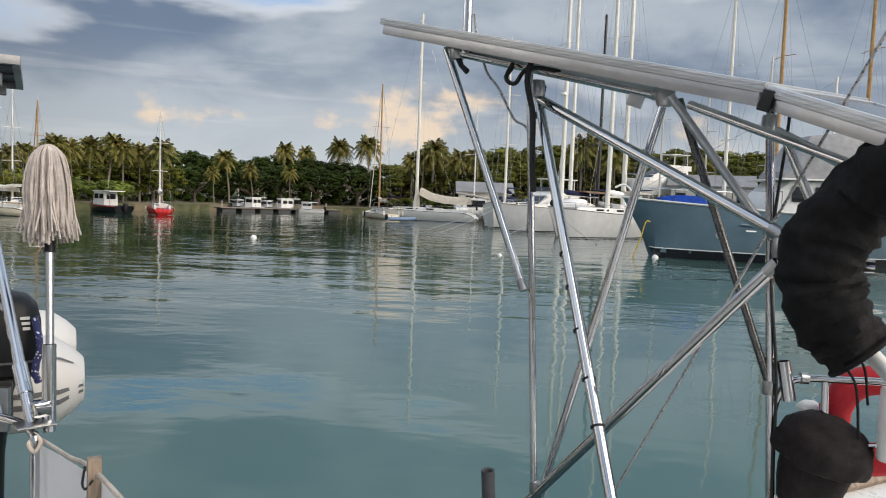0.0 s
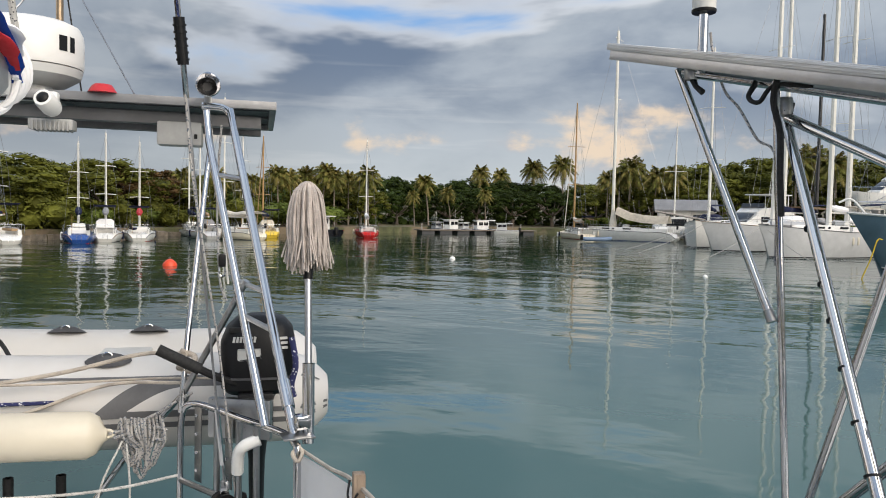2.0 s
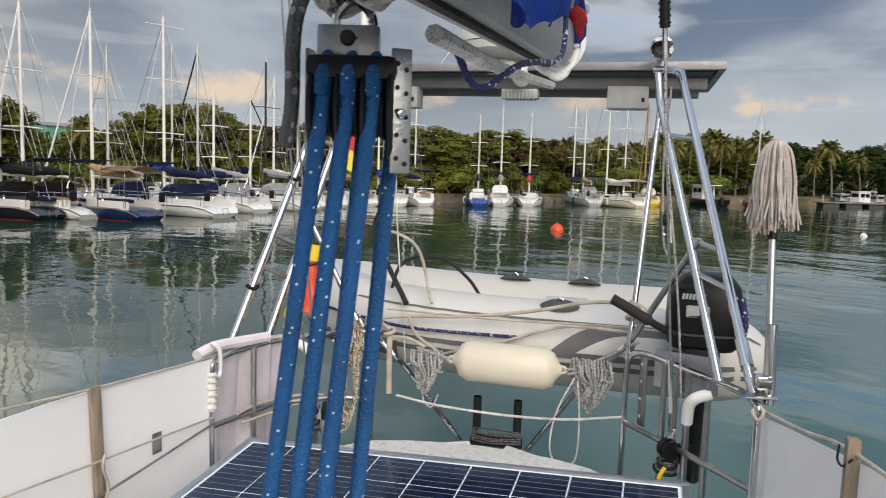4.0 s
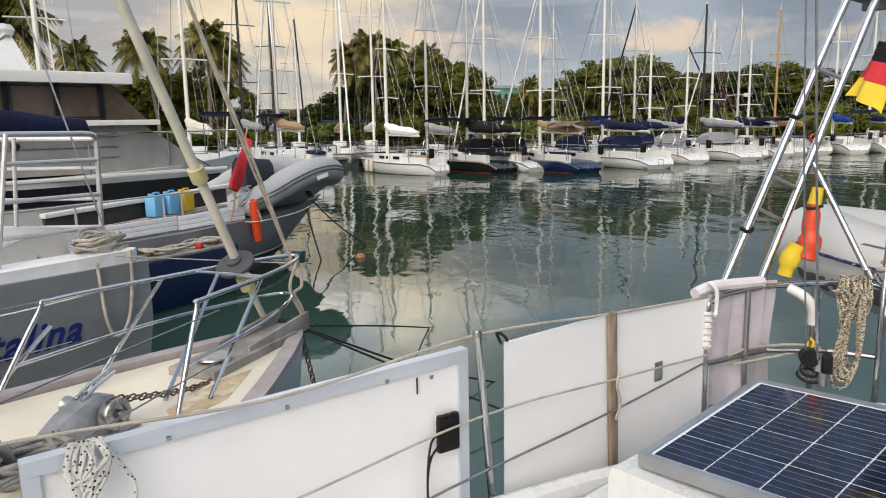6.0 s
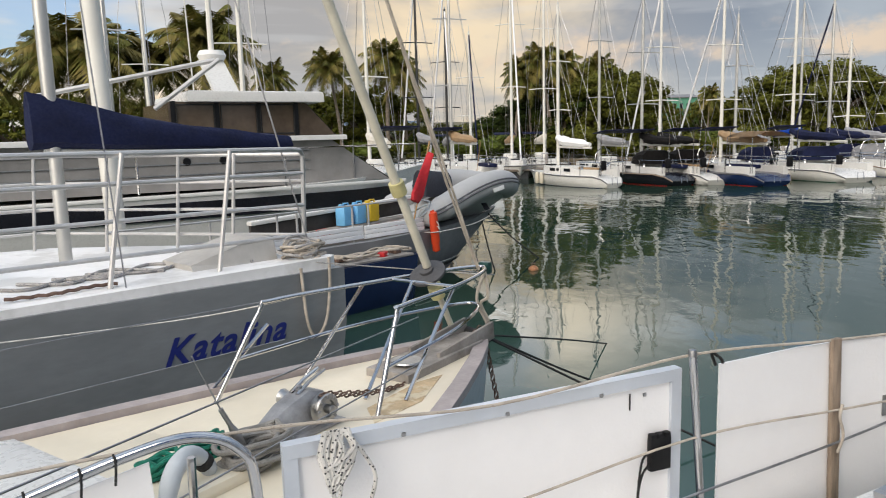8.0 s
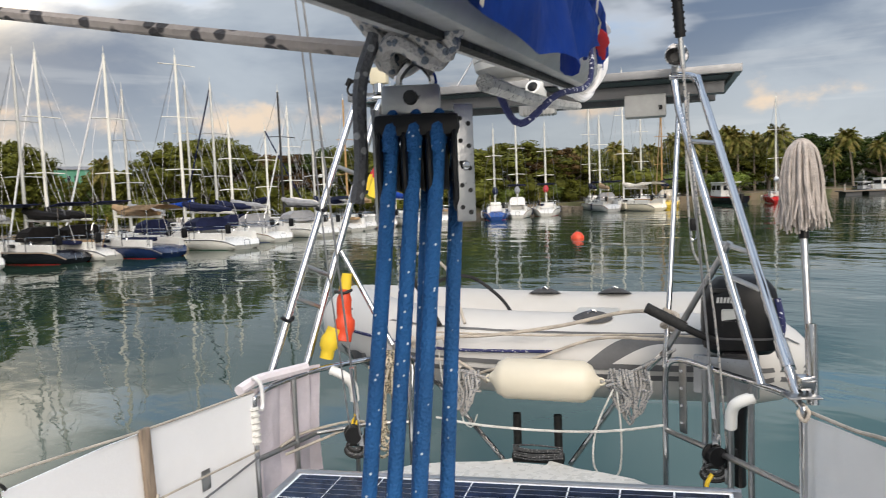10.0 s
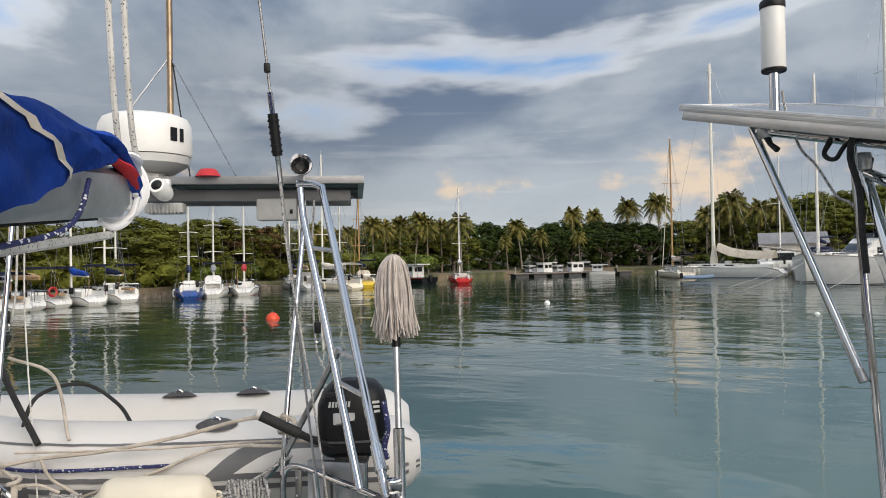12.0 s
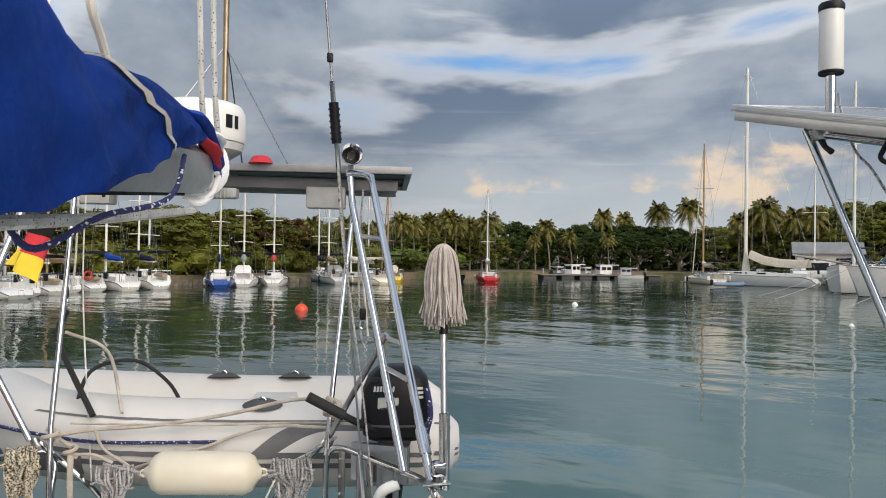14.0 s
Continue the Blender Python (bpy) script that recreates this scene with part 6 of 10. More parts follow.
# radar, aerials and lights on the arch
t = thing("radar_dome", BOAT, (-0.114, 1.229, 2.93), "white radar dome with a dark logo patch on the stern arch", "radar")
RC = (-0.114, 1.229, 2.985)
dome = part("dome", lathe([(0, .252), (.09, .251), (.165, .246), (.196, .232), (.212, .20), (.216, .16), (.2155, .07), (.210, .052), (0, .05)], 40, RC), WHITE_PLASTIC, t)
part("base", lathe([(0, .048), (.210, .047), (.200, .012), (.14, -.026), (.09, -.03), (.09, -.05), (0, -.05)], 32, RC), GREY_PLASTIC, t, "grey tapered base")
lg = bmesh.new()
for k, (a, w, z0, z1) in enumerate(((-40, 10, .108, .172), (-27.5, 7, .108, .172))):
    sgm = [[(.2175 * math.cos(radians(a + d)), .2175 * math.sin(radians(a + d)), z) for d in (-w / 2, -w / 4, 0, w / 4, w / 2)] for z in (z0, z1)]
    loft([[Vector(p) + Vector(RC) for p in row] for row in sgm], lg, False, False)
part("logo_patch", lg, BLACK, dome, "dark logo shape")
part("mount", box((.16, .16, .05), (-.114, 1.229, 2.925), (0, 0, 0), .01), GREY_PLASTIC, t)

t = thing("aerial_mast", BOAT, (-0.075, 1.50, 2.92), "slim brown metal aerial mast stayed above the radar", "mast")
part("pole", tube([(-0.06, 1.50, 2.92), (-0.06, 1.50, 5.2)], .0165, 10), material("weathered bronze tube", (0.40, 0.30, 0.20), 0.35, 0.8, vary=0.2, scale=8), t)
for x, y in ((-.42, 1.2), (.33, 1.1)):
    part("stay", tube([(-.06, 1.5, 3.60), (x, y, 2.93)], .0035, 6), WIRE, t)
part("stay", tube([(-.05, 1.5, 3.60), (.07, 1.35, 2.93)], .004, 6), BLACK_MATT, t)

t = thing("camera_housing", BOAT, (0.03, 0.93, 2.83), "small white bullet camera under the arch", "camera")
cm_ = pose(0.03, .94, 2.85, 68, 0, -12)
part("body", lathe([(0, .05), (.035, .048), (.04, .03), (.04, -.03), (.034, -.05), (0, -.05)], 20, m=cm_), WHITE_PLASTIC, t)
part("lens", lathe([(0, .058), (.016, .056), (.024, .05), (.026, .044), (0, .044)], 18, m=cm_), BLACK, t)
part("bracket", box((.05, .05, .06), (.03, 1.0, 2.875), (0, 0, 0), .01), WHITE_PLASTIC, t)
t = thing("ventilated_box", BOAT, (0.03, 1.05, 2.77), "grey finned box under the arch", "box")
part("body", box((.17, .08, .045), (.02, 1.05, 2.775), (0, 0, 0), .006), LAMP_GREY, t)
for k in range(9):
    part("fin", box((.006, .09, .04), (-.045 + k * .0165, 1.045, 2.768), (0, 0, 0), .001), LAMP_GREY, t)
for x, lab in ((0.512, "grey rectangular lamp box under the arch"), (-0.61, "pale lamp box under the port end of the arch")):
    t = thing("lamp_box", BOAT, (x, 1.2, 2.77), lab, "lamp", "arch lamps")
    part("body", box((.19, .11, .105), (x, 1.19, 2.772), (0, 0, 0), .01), LAMP_GREY, t)
    part("switch", box((.014, .004, .02), (x + .07, 1.133, 2.76)), BLACK, t)
single("red_lamp", lathe([(0, .036), (.034, .035), (.042, .028), (.060, 0), (0, 0)], 20, (.208, 1.075, 2.923), (0, 0, 0)), RED, BOAT, (.208, 1.075, 2.92), "red dome lamp on the arch panel", "lamp")
t = thing("loudhailer_horn", BOAT, (.644, .97, 2.88), "chrome trumpet horn on the arch", "horn")
hm = pose(.644, .93, 2.955, 88, 0, 8)
part("trumpet", lathe([(0, -.10), (.016, -.10), (.018, -.04), (.028, .0), (.045, .035), (.052, .04), (.048, .043), (.024, .0), (.012, -.05), (0, -.05)], 24, m=hm), STEEL, t)
part("throat", lathe([(0, -.02), (.020, -.012), (.0, -.015)], 14, m=hm), BLACK, t)
part("bracket", box((.03, .03, .07), (.644, .98, 2.905), (0, 0, 0), .004), STEEL_DULL, t)

t = thing("gps_light_mast", BOAT, (-.755, .95, 2.89), "white aerial base with a cable loop on the arch end", "aerial")
part("base", box((.085, .05, .08), (-.742, .95, 2.985), (0, 0, 0), .008), material("yellowed plastic", (0.66, 0.60, 0.44), 0.4, vary=.08), t)
part("rod", tube([(-.735, .95, 3.02), (-.735, .95, 3.9)], [.02, .012, .010], 10, None), SPAR_WHITE, t)
part("foot", lathe([(.02, 0), (.03, .01), (.03, .05), (.02, .06)], 14, (-.745, .95, 2.895)), STEEL, t)
part("cable", tube([(-.79, .95, 2.96), (-.85, .94, 2.975), (-.895, .93, 2.95), (-.90, .93, 2.91), (-.86, .93, 2.90), (-.83, .94, 2.93)], .006, 7, None, 6), BLACK_MATT, t)
part("plug", lathe([(0, .03), (.014, .03), (.014, -.01), (0, -.01)], 10, (-.90, .93, 2.955), (0, 30, 0)), BLACK, t)

# ---------------------------------------------------------------- dinghy hung on the arch
t = thing("inflatable_dinghy", BOAT, (0.05, 1.2, 1.42), "white inflatable dinghy with grey stripes slung athwart the stern", "dinghy")
TR = 0.195
NV, FV, ZC = 0.93, 1.62, 1.625
path = [(1.16, NV, ZC), (1.06, NV, ZC), (0.2, NV, ZC), (-0.35, NV + .01, ZC + .015), (-0.72, NV + .08, ZC + .04), (-0.97, NV + .26, ZC + .075), (-1.05, (NV + FV) / 2, ZC + .085), (-0.97, FV - .26, ZC + .075), (-0.72, FV - .08, ZC + .04), (-0.35, FV - .01, ZC + .015), (0.2, FV, ZC), (1.06, FV, ZC), (1.16, FV, ZC)]
pp = smooth_path(path, 6)
rr = []
for p in pp:
    e = max(0.0, (p.x - 0.98) / 0.18)
    rr.append(TR * (1 - 0.55 * e * e))
tub = part("tube", tube(pp, rr, 24), HYPALON, t)


def tube_patch(s0, s1, a0, a1, name, mat, label="", off=.004, n=20, k=8, shape=None):
    """A strip laid on the near tube between two stretches of x and two angles round it."""
    rows = []
    for i in range(n + 1):
        x = s0 + (s1 - s0) * i / n
        seg = min(range(len(pp) // 2), key=lambda q: abs(pp[q].x - x))
        c, r = pp[seg], rr[seg] + off
        y, z = c.y, c.z
        if 0 < seg < len(pp) - 1:
            d = (pp[seg + 1] - pp[seg - 1]).normalized()
        nrm = Vector((d.y, -d.x, 0)).normalized()
        if nrm.y > 0:
            nrm = -nrm
        lo, hi = (a0, a1) if shape is None else shape(i / n)
        rows.append([Vector((x, y, z)) + nrm * r * math.cos(radians(lo + (hi - lo) * j / k)) + Vector((0, 0, r * math.sin(radians(lo + (hi - lo) * j / k)))) for j in range(k + 1)])
    return part(name, loft(rows, None, False, False), mat, tub, label)


tube_patch(1.155, -0.60, -19, -12, "stripe", GREY_STRIPE, "dark grey stripe", k=2, n=40)
tube_patch(1.155, -0.60, -5, 1, "stripe", GREY_STRIPE, "dark grey stripe", k=2, n=40)
tube_patch(-0.45, -0.93, -40, -8, "bow_patch", GREY_STRIPE, "grey flash at the bow", shape=lambda f: (-36 - 2 * f, -8 - 10 * f if f < .5 else -13 - 10 * (f - .5)), n=16)
tube_patch(0.22, 0.78, -8, 30, "swoosh", GREY_STRIPE, "grey swoosh on the tube", shape=lambda f: (-6, -6 + 44 * math.sin(min(1, f * 2.2) * math.pi / 2) * (1 if f < .55 else 1)), n=18)
tube_patch(0.36, 0.80, -8, 30, "swoosh_inset", HYPALON, "white inset of the swoosh", off=.007, shape=lambda f: (2, 2 + 26 * math.sin(min(1, f * 2.0) * math.pi / 2)), n=18)
tube_patch(1.12, -0.9, 40, 43, "seam_line", GREY_STRIPE, "thin grey seam", k=1, n=40, off=.003)
tube_patch(0.6, -0.2, 118, 122, "seam_line", GREY_STRIPE, "thin grey seam", k=1, n=30, off=.003)
part("rubbing_rope", tube([Vector(p) + Vector((0, -.205, .055)) if i < 3 else Vector(p) + Vector(((-.10, -.17, .06) if i < 5 else (-.18, -.09, .06))) for i, p in enumerate([(0.1, NV, ZC), (-.35, NV, ZC), (-.6, NV + .03, ZC + .02), (-.8, NV + .1, ZC + .045), (-.93, NV + .22, ZC + .06)])], .008, 7, None, 6), ROPE_NAVY, t, "navy and white bow line")
for x, y, z, a in ((0.27, NV - .07, ZC + .185, 20), (0.33, FV - .05, ZC + .192, -14), (-.05, FV - .05, ZC + .192, -14)):
    h = part("lifting_handle", lathe([(0, .03), (.03, .03), (.06, .018), (.085, .004), (.09, 0), (0, 0)], 18, m=pose(x, y, z, a, 0, 0) @ Matrix.Diagonal((1, .55, 1, 1))), RUBBER_GREY, t, "grey rubber handle patch")
    part("ring", tube([(x + .018 * math.cos(q), y - .02, z + .025 + .014 * math.sin(q)) for q in [k * .6283 for k in range(11)]], .004, 6), STEEL, h)
part("transom", box((.03, FV - NV, .30), (.82, (FV + NV) / 2, 1.60), (0, 0, 0), .006), WHITE, t, "white transom board")
fl = [[(x, NV + .08 + (w * 0), 1.50), (x, (NV + FV) / 2, 1.50 - dz), (x, FV - .08, 1.50), (x, FV - .08, 1.53), (x, NV + .08, 1.53)] for x, w, dz in ((.82, 0, .12), (.2, 0, .14), (-.4, 0, .12), (-.80, 0, .02))]
part("floor", loft(fl), WHITE, t, "white rigid bottom")
part("seat", box((.22, FV - NV, .03), (.25, (NV + FV) / 2, 1.74), (0, 0, 0), .01), GREY_PLASTIC, t)
part("bow_hoop", tube([(-.55, NV - .05, ZC + .17), (-.52, NV + .05, ZC + .32), (-.38, NV + .20, ZC + .345), (-.22, NV + .18, ZC + .25), (-.10, NV + .02, ZC + .16)], .009, 8, None, 6), BLACK_MATT, t, "black padded hoop")

# slings that hold the dinghy
line("dinghy_sling", [(.60, .58, 1.885), (.42, .70, 1.865), (.15, .72, 1.80), (-.15, .715, 1.755), (-.40, .70, 1.74), (-.52, .62, 1.735)], .0085, ROPE_TAN, "sun-bleached strap holding the dinghy to the arch", group="dinghy lashings")
line("dinghy_sling", [(.58, .60, 1.77), (.30, .715, 1.745), (.05, .715, 1.66), (-.15, .72, 1.60), (-.28, .74, 1.555)], .007, ROPE_TAN, "sun-bleached lashing across the dinghy", group="dinghy lashings")
line("dinghy_sling", [(.72, .52, 1.80), (.45, .71, 1.765), (.0, .712, 1.755), (-.5, .71, 1.765)], .005, ROPE_TAN, "thin grey lashing along the dinghy tube", group="dinghy lashings")
line("dinghy_sling", [(.62, .55, 1.74), (.50, .66, 1.65), (.36, .66, 1.545)], .006, ROPE_GREY, "grey lanyard down to the fender", group="dinghy lashings")
line("dinghy_sling", [(-.40, .70, 1.75), (-.36, .70, 1.66), (-.26, .68, 1.60), (-.18, .64, 1.555)], .007, ROPE_TAN, "knotted lanyard from the tube to the line coil", group="dinghy lashings")
line("dinghy_sling", [(-.62, .95, 2.22), (-.66, .95, 2.12), (-.60, .90, 2.0), (-.42, .74, 1.79)], .013, BLACK_MATT, "black padded lifting sling above the dinghy bow", group="dinghy lashings")
line("dinghy_sling", [(-.64, .98, 2.12), (-.45, .98, 2.03), (-.30, .74, 1.80)], .0075, ROPE_TAN, "pale webbing lifting sling", group="dinghy lashings")
line("fall_line", [(-.60, 1.0, 2.86), (-.61, 1.0, 2.45), (-.62, .98, 2.30)], .005, ROPE_WHITE, "davit fall at the port end of the arch", group="davit falls")
line("fall_line", [(.70, .98, 2.80), (.685, .95, 2.5), (.70, .90, 2.15), (.73, .88, 2.05)], .005, ROPE_GREY, "davit fall at the starboard end of the arch", group="davit falls")
line("fall_line", [(.655, .98, 2.80), (.70, .95, 2.45), (.735, .90, 2.12)], .005, ROPE_WHITE, "white davit fall at the starboard end of the arch", group="davit falls")
line("fall_line", [(-.545, .94, 2.84), (-.55, .94, 2.3), (-.42, .72, 1.62), (-.41, .71, 1.50)], .0035, ROPE_WHITE, "thin white lanyard from the arch", group="davit falls")
for x, y, z in ((-.64, .97, 2.30), (.71, .90, 2.22)):
    t = thing("davit_block", BOAT, (x, y, z), "small black davit block with a shackle", "block", "davit blocks")
    part("cheek", box((.03, .022, .055), (x, y, z), (0, 0, 20), .008), BLACK, t)
    part("shackle", tube([(x - .01, y, z - .03), (x - .012, y, z - .055), (x, y, z - .068), (x + .012, y, z - .055), (x + .01, y, z - .03)], .004, 6, None, 4), STEEL, t)
single("knot", tube([(.60 + .03 * math.cos(k * 1.1), .57 + .022 * math.sin(k * 1.1), 1.80 + .012 * k) for k in range(9)], .011, 7, None, 5), ROPE_TAN, BOAT, (.60, .57, 1.8), "rope turns knotted on the davit pole", "knot")
single("knot", tube([(-.525 + .028 * math.cos(k * 1.1), .58 + .02 * math.sin(k * 1.1), 1.72 + .006 * k) for k in range(9)], .009, 7, None, 5), ROPE_TAN, BOAT, (-.525, .58, 1.72), "rope turns knotted on the port pole", "knot")

# fender between dinghy and stern rail
t = thing("fender", BOAT, (.08, .52, 1.60), "cream cylindrical fender lashed below the dinghy", "fender")
part("body", lathe([(0, -.235), (.02, -.235), (.03, -.222), (.07, -.20), (.088, -.165), (.088, .165), (.07, .20), (.03, .222), (.02, .235), (0, .235)], 24, m=pose(.08, .60, 1.585, 0, 91, 0)), FENDER, t)
for sg in (-1, 1):
    part("eye", tube([(.08 + sg * (.235 + .02 * math.sin(a)), .60, 1.585 + .014 * math.cos(a)) for a in [k * .6283 for k in range(11)]], .006, 6), FENDER, t)
line("fender_lanyard", [(-.16, .60, 1.585), (-.24, .60, 1.60), (-.33, .62, 1.62)], .006, ROPE_GREY, "grey lanyard tying off the fender", group="fender lanyards")
line("fender_lanyard", [(.32, .60, 1.585), (.38, .60, 1.60), (.50, .60, 1.66), (.56, .59, 1.70)], .006, ROPE_GREY, "grey lanyard tying off the fender", group="fender lanyards")


def hung_coil(at, n, drop, spread, mat, label, r=.006, seed=1, along_=Vector((1, 0, 0)), open_=0.0):
    """A coil of line hung over a rail: loops of slightly uneven length."""
    rg = random.Random(seed)
    at = Vector(at)
    t = thing("coiled_line", BOAT, tuple(at), label, "rope coil", "hanging rope coils")
    for k in range(n):
        f = k / max(1, n - 1) - .5
        x0 = at + along_ * spread * f + Vector((0, rg.uniform(-.02, .02), 0))
        d = drop * rg.uniform(.65, 1.05)
        w = spread * rg.uniform(.10 + open_ * .25, .28 + open_ * .25)
        sq = 1 - (.5 - .4 * open_) * abs(f)
        mid_ = at + along_ * spread * f * .55
        p = [x0 + Vector((0, 0, .012)), x0 + along_ * w * .4 + Vector((0, -.02, -d * .3)), mid_ + along_ * w * .8 + Vector((0, -.02, -d * .75 * sq)), mid_ + Vector((0, -.015, -d * sq - .02)), mid_ - along_ * w * .8 + Vector((0, .01, -d * .75 * sq)), x0 - along_ * w * .4 + Vector((0, .02, -d * .3)), x0 + Vector((0, .01, .012))]
        part("loop", tube(p, r, 6, None, 5), mat, t)
    part("wrapping", tube([at + along_ * (spread * .62 * math.sin(k * .9)) + Vector((0, .028 * math.cos(k * 1.9), -.02 - .006 * k)) for k in range(12)], r, 6, None, 4), mat, t)
    return t


hung_coil((-.28, .60, 1.60), 12, .17, .13, ROPE_GREY, "grey flecked line coiled in a bunch beside the fender", .0055, 4)
hung_coil((.435, .60, 1.625), 13, .19, .15, ROPE_GREY, "grey flecked line coiled in a bunch by the starboard hoop", .0055, 5)
COIL = hung_coil((-.625, .56, 1.69), 9, .19, .115, ROPE_BW, "cream and black braided line coiled over the port hoop", .0068, 6, Vector((.85, .5, 0)), 0.4)
rg = random.Random(61)
for k in range(6):
    ca, al = Vector((-.615 + .006 * k, .545 - .004 * k, 1.66)), Vector((.85, .5, 0)).normalized()
    wd, dr, sk = .034 + .0085 * k, .33 + .018 * k + rg.uniform(-.015, .015), -.006 * k
    part("long_loop", tube([ca + al * (wd * .55 * math.sin(a) * (1.0 - .5 * math.cos(a)) + sk * (1 - math.cos(a))) + Vector((0, .006 * math.sin(3 * a + k), -dr * .5 * (1 - math.cos(a)))) for a in [j * .4488 for j in range(15)]], .0068, 7, None, 3), ROPE_BW, COIL)
part("tail", tube([(-.655, .55, 1.62), (-.665, .54, 1.45), (-.66, .535, 1.32), (-.675, .53, 1.25)], .0068, 7, None, 5), ROPE_BW, COIL)
line("grab_line", [(-.40, .56, 1.41), (-.2, .55, 1.388), (.1, .55, 1.378), (.35, .55, 1.39), (.57, .57, 1.42)], .0055, ROPE_WHITE, "white line strung across the stern opening", group="stern lines")
line("hanging_line", [(.37, .58, 1.56), (.30, .56, 1.40), (.285, .55, 1.25), (.33, .55, 1.19), (.39, .55, 1.22), (.40, .56, 1.38), (.385, .58, 1.55)], .004, ROPE_WHITE, "white flecked line hanging in a loop over the stern", group="stern lines")
line("hanging_line", [(-.28, .6, 1.5), (-.29, .6, 1.40), (-.25, .6, 1.36), (-.22, .6, 1.42)], .003, ROPE_WHITE, "thin loose line end over the stern", group="stern lines")
t = thing("strap", BOAT, (-.44, .57, 1.67), "pale webbing strap knotted on the hoop with its end hanging", "strap")
part("end", tube([(-.44, .57, 1.68), (-.437, .56, 1.60), (-.436, .56, 1.50), (-.434, .555, 1.415)], .012, 8, None, 4, False, .5), ROPE_TAN, t)
part("knot", tube([Vector((-.442 + .022 * math.cos(1.3 * k), .572 + .02 * math.sin(1.3 * k), 1.66 + .007 * k)) for k in range(8)], .0085, 7, None, 4), ROPE_TAN, t)
part("lead", tube([(-.44, .57, 1.70), (-.50, .60, 1.725), (-.56, .60, 1.73)], .008, 7, None, 4), ROPE_TAN, t)
part("lead", tube([(-.43, .57, 1.67), (-.36, .60, 1.66), (-.29, .61, 1.625)], .007, 7, None, 4), ROPE_TAN, t)

# folded boarding ladder with padded grips
t = thing("boarding_ladder", BOAT, (.01, .82, 1.15), "folded boarding ladder with black foam grips and wound line", "ladder")
for x in (-.082, .107):
    st = part("stile", tube([(x, .80, 1.05), (x, .80, 1.37)], .010, 8), STEEL, t)
    part("foam_grip", tube([(x, .80, 1.22), (x, .80, 1.37)], .019, 10), BLACK_MATT, st, "black foam grip")
part("tread", box((.24, .05, .04), (.012, .80, 1.165), (0, 0, 0), .006), BLACK_MATT, t)
for k in range(8):
    part("line_turn", tube([(-.10, .775, 1.17 + k * .008), (.0, .765, 1.165 + k * .0085 + .01 * math.sin(k * 2)), (.13, .775, 1.175 + k * .007)], .004, 5, None, 4), ROPE_GREYDARK, t)

# faded cloth over the port corner
t = thing("cloth_cover", BOAT, (-.93, .15, 1.4), "faded pinkish cloth draped over the port corner of the stern rail", "cloth")
rows = []
for i in range(9):
    z = 1.672 - .06 * i
    row = []
    for j in range(13):
        f = j / 12
        x = -.985 + .135 * f
        y = -.05 + .42 * f
        ripple = .018 * math.sin(f * 13 + i * .4) * (i / 8) + .01 * math.sin(f * 29)
        row.append((x - .02 - ripple - .03 * (i / 8) * f, y + .01 + .03 * (i / 8) * (f - .3), z - .01 * math.sin(f * 5)))
    rows.append(row)
bm = loft(rows, None, False, False)
bmesh.ops.solidify(bm, geom=bm.faces[:], thickness=.004)
part("drape", bm, PINK_CLOTH, t)
part("fold", tube([(-1.0, -.05, 1.675), (-.985, .05, 1.69), (-.95, .18, 1.685), (-.90, .32, 1.68)], .022, 8, None, 5), PINK_CLOTH, t)
part("tie", tube([(-.985, .02, 1.70), (-.96, .0, 1.715), (-.945, .02, 1.68), (-.955, .04, 1.60), (-.95, .02, 1.58)], .008, 6, None, 5), WHITE_BOARD, t, "white cloth tie")
line("lashing", [(-.93, .12, 1.40), (-.90, .26, 1.41), (-.80, .45, 1.40), (-.72, .50, 1.39), (-.80, .42, 1.37), (-.92, .14, 1.36)], .006, ROPE_TAN, "rope lashing along the lower stern rail", "lashing")
line("lashing", [(-.745, .455, 1.44), (-.73, .45, 1.42), (-.745, .44, 1.38), (-.76, .46, 1.40), (-.74, .47, 1.44)], .006, YELLOW, "yellow cord lashing on the rail", "lashing")

# man-overboard float on the port arch leg
t = thing("throw_float", BOAT, (-.84, .50, 1.70), "yellow and red rescue float strapped to the arch leg", "rescue float")
part("bag", tube([(-.865, .45, 1.69), (-.85, .46, 1.76), (-.83, .48, 1.82)], [.030, .042, .034], 12, None, 4), YELLOW_CLOTH, t, "yellow lower bag")
part("float", tube([(-.80, .49, 1.76), (-.795, .51, 1.83), (-.80, .52, 1.90), (-.795, .53, 1.99)], [.038, .046, .034, .026], 12, None, 4), ORANGE, t, "orange red float body")
part("cap", tube([(-.795, .53, 1.985), (-.79, .55, 2.055)], [.028, .022], 12), YELLOW_CLOTH, t, "yellow top")
part("strap", tube([(-.83, .49, 1.985), (-.79, .50, 1.975), (-.76, .53, 1.985)], .007, 6, None, 4), BLACK_MATT, t)

# national ensign on the port arch leg
t = thing("flag", BOAT, (-.69, .62, 2.3), "black, red and gold striped flag hanging from the arch leg", "flag")
H0, H1 = Vector((-.742, .632, 2.43)), Vector((-.675, .74, 2.645))
fly = Vector((.155, -.10, -.01))
for k, (mt, nm) in enumerate(((BLACK_CLOTH, "black_stripe"), (RED_CLOTH, "red_stripe"), (YELLOW_CLOTH, "gold_stripe"))):
    rows = []
    for i in range(5):
        f = 1 - (k + i / 4) / 3
        row = []
        for j in range(11):
            s = j / 10
            p = H0.lerp(H1, f) + fly * s + Vector((.012 * math.sin(s * 9 + f * 2), .028 * math.sin(s * 8 + f * 3), -.06 * s * s * (1.15 - .4 * f)))
            row.append(p)
        rows.append(row)
    part(nm, loft(rows, None, False, False), mt, t)
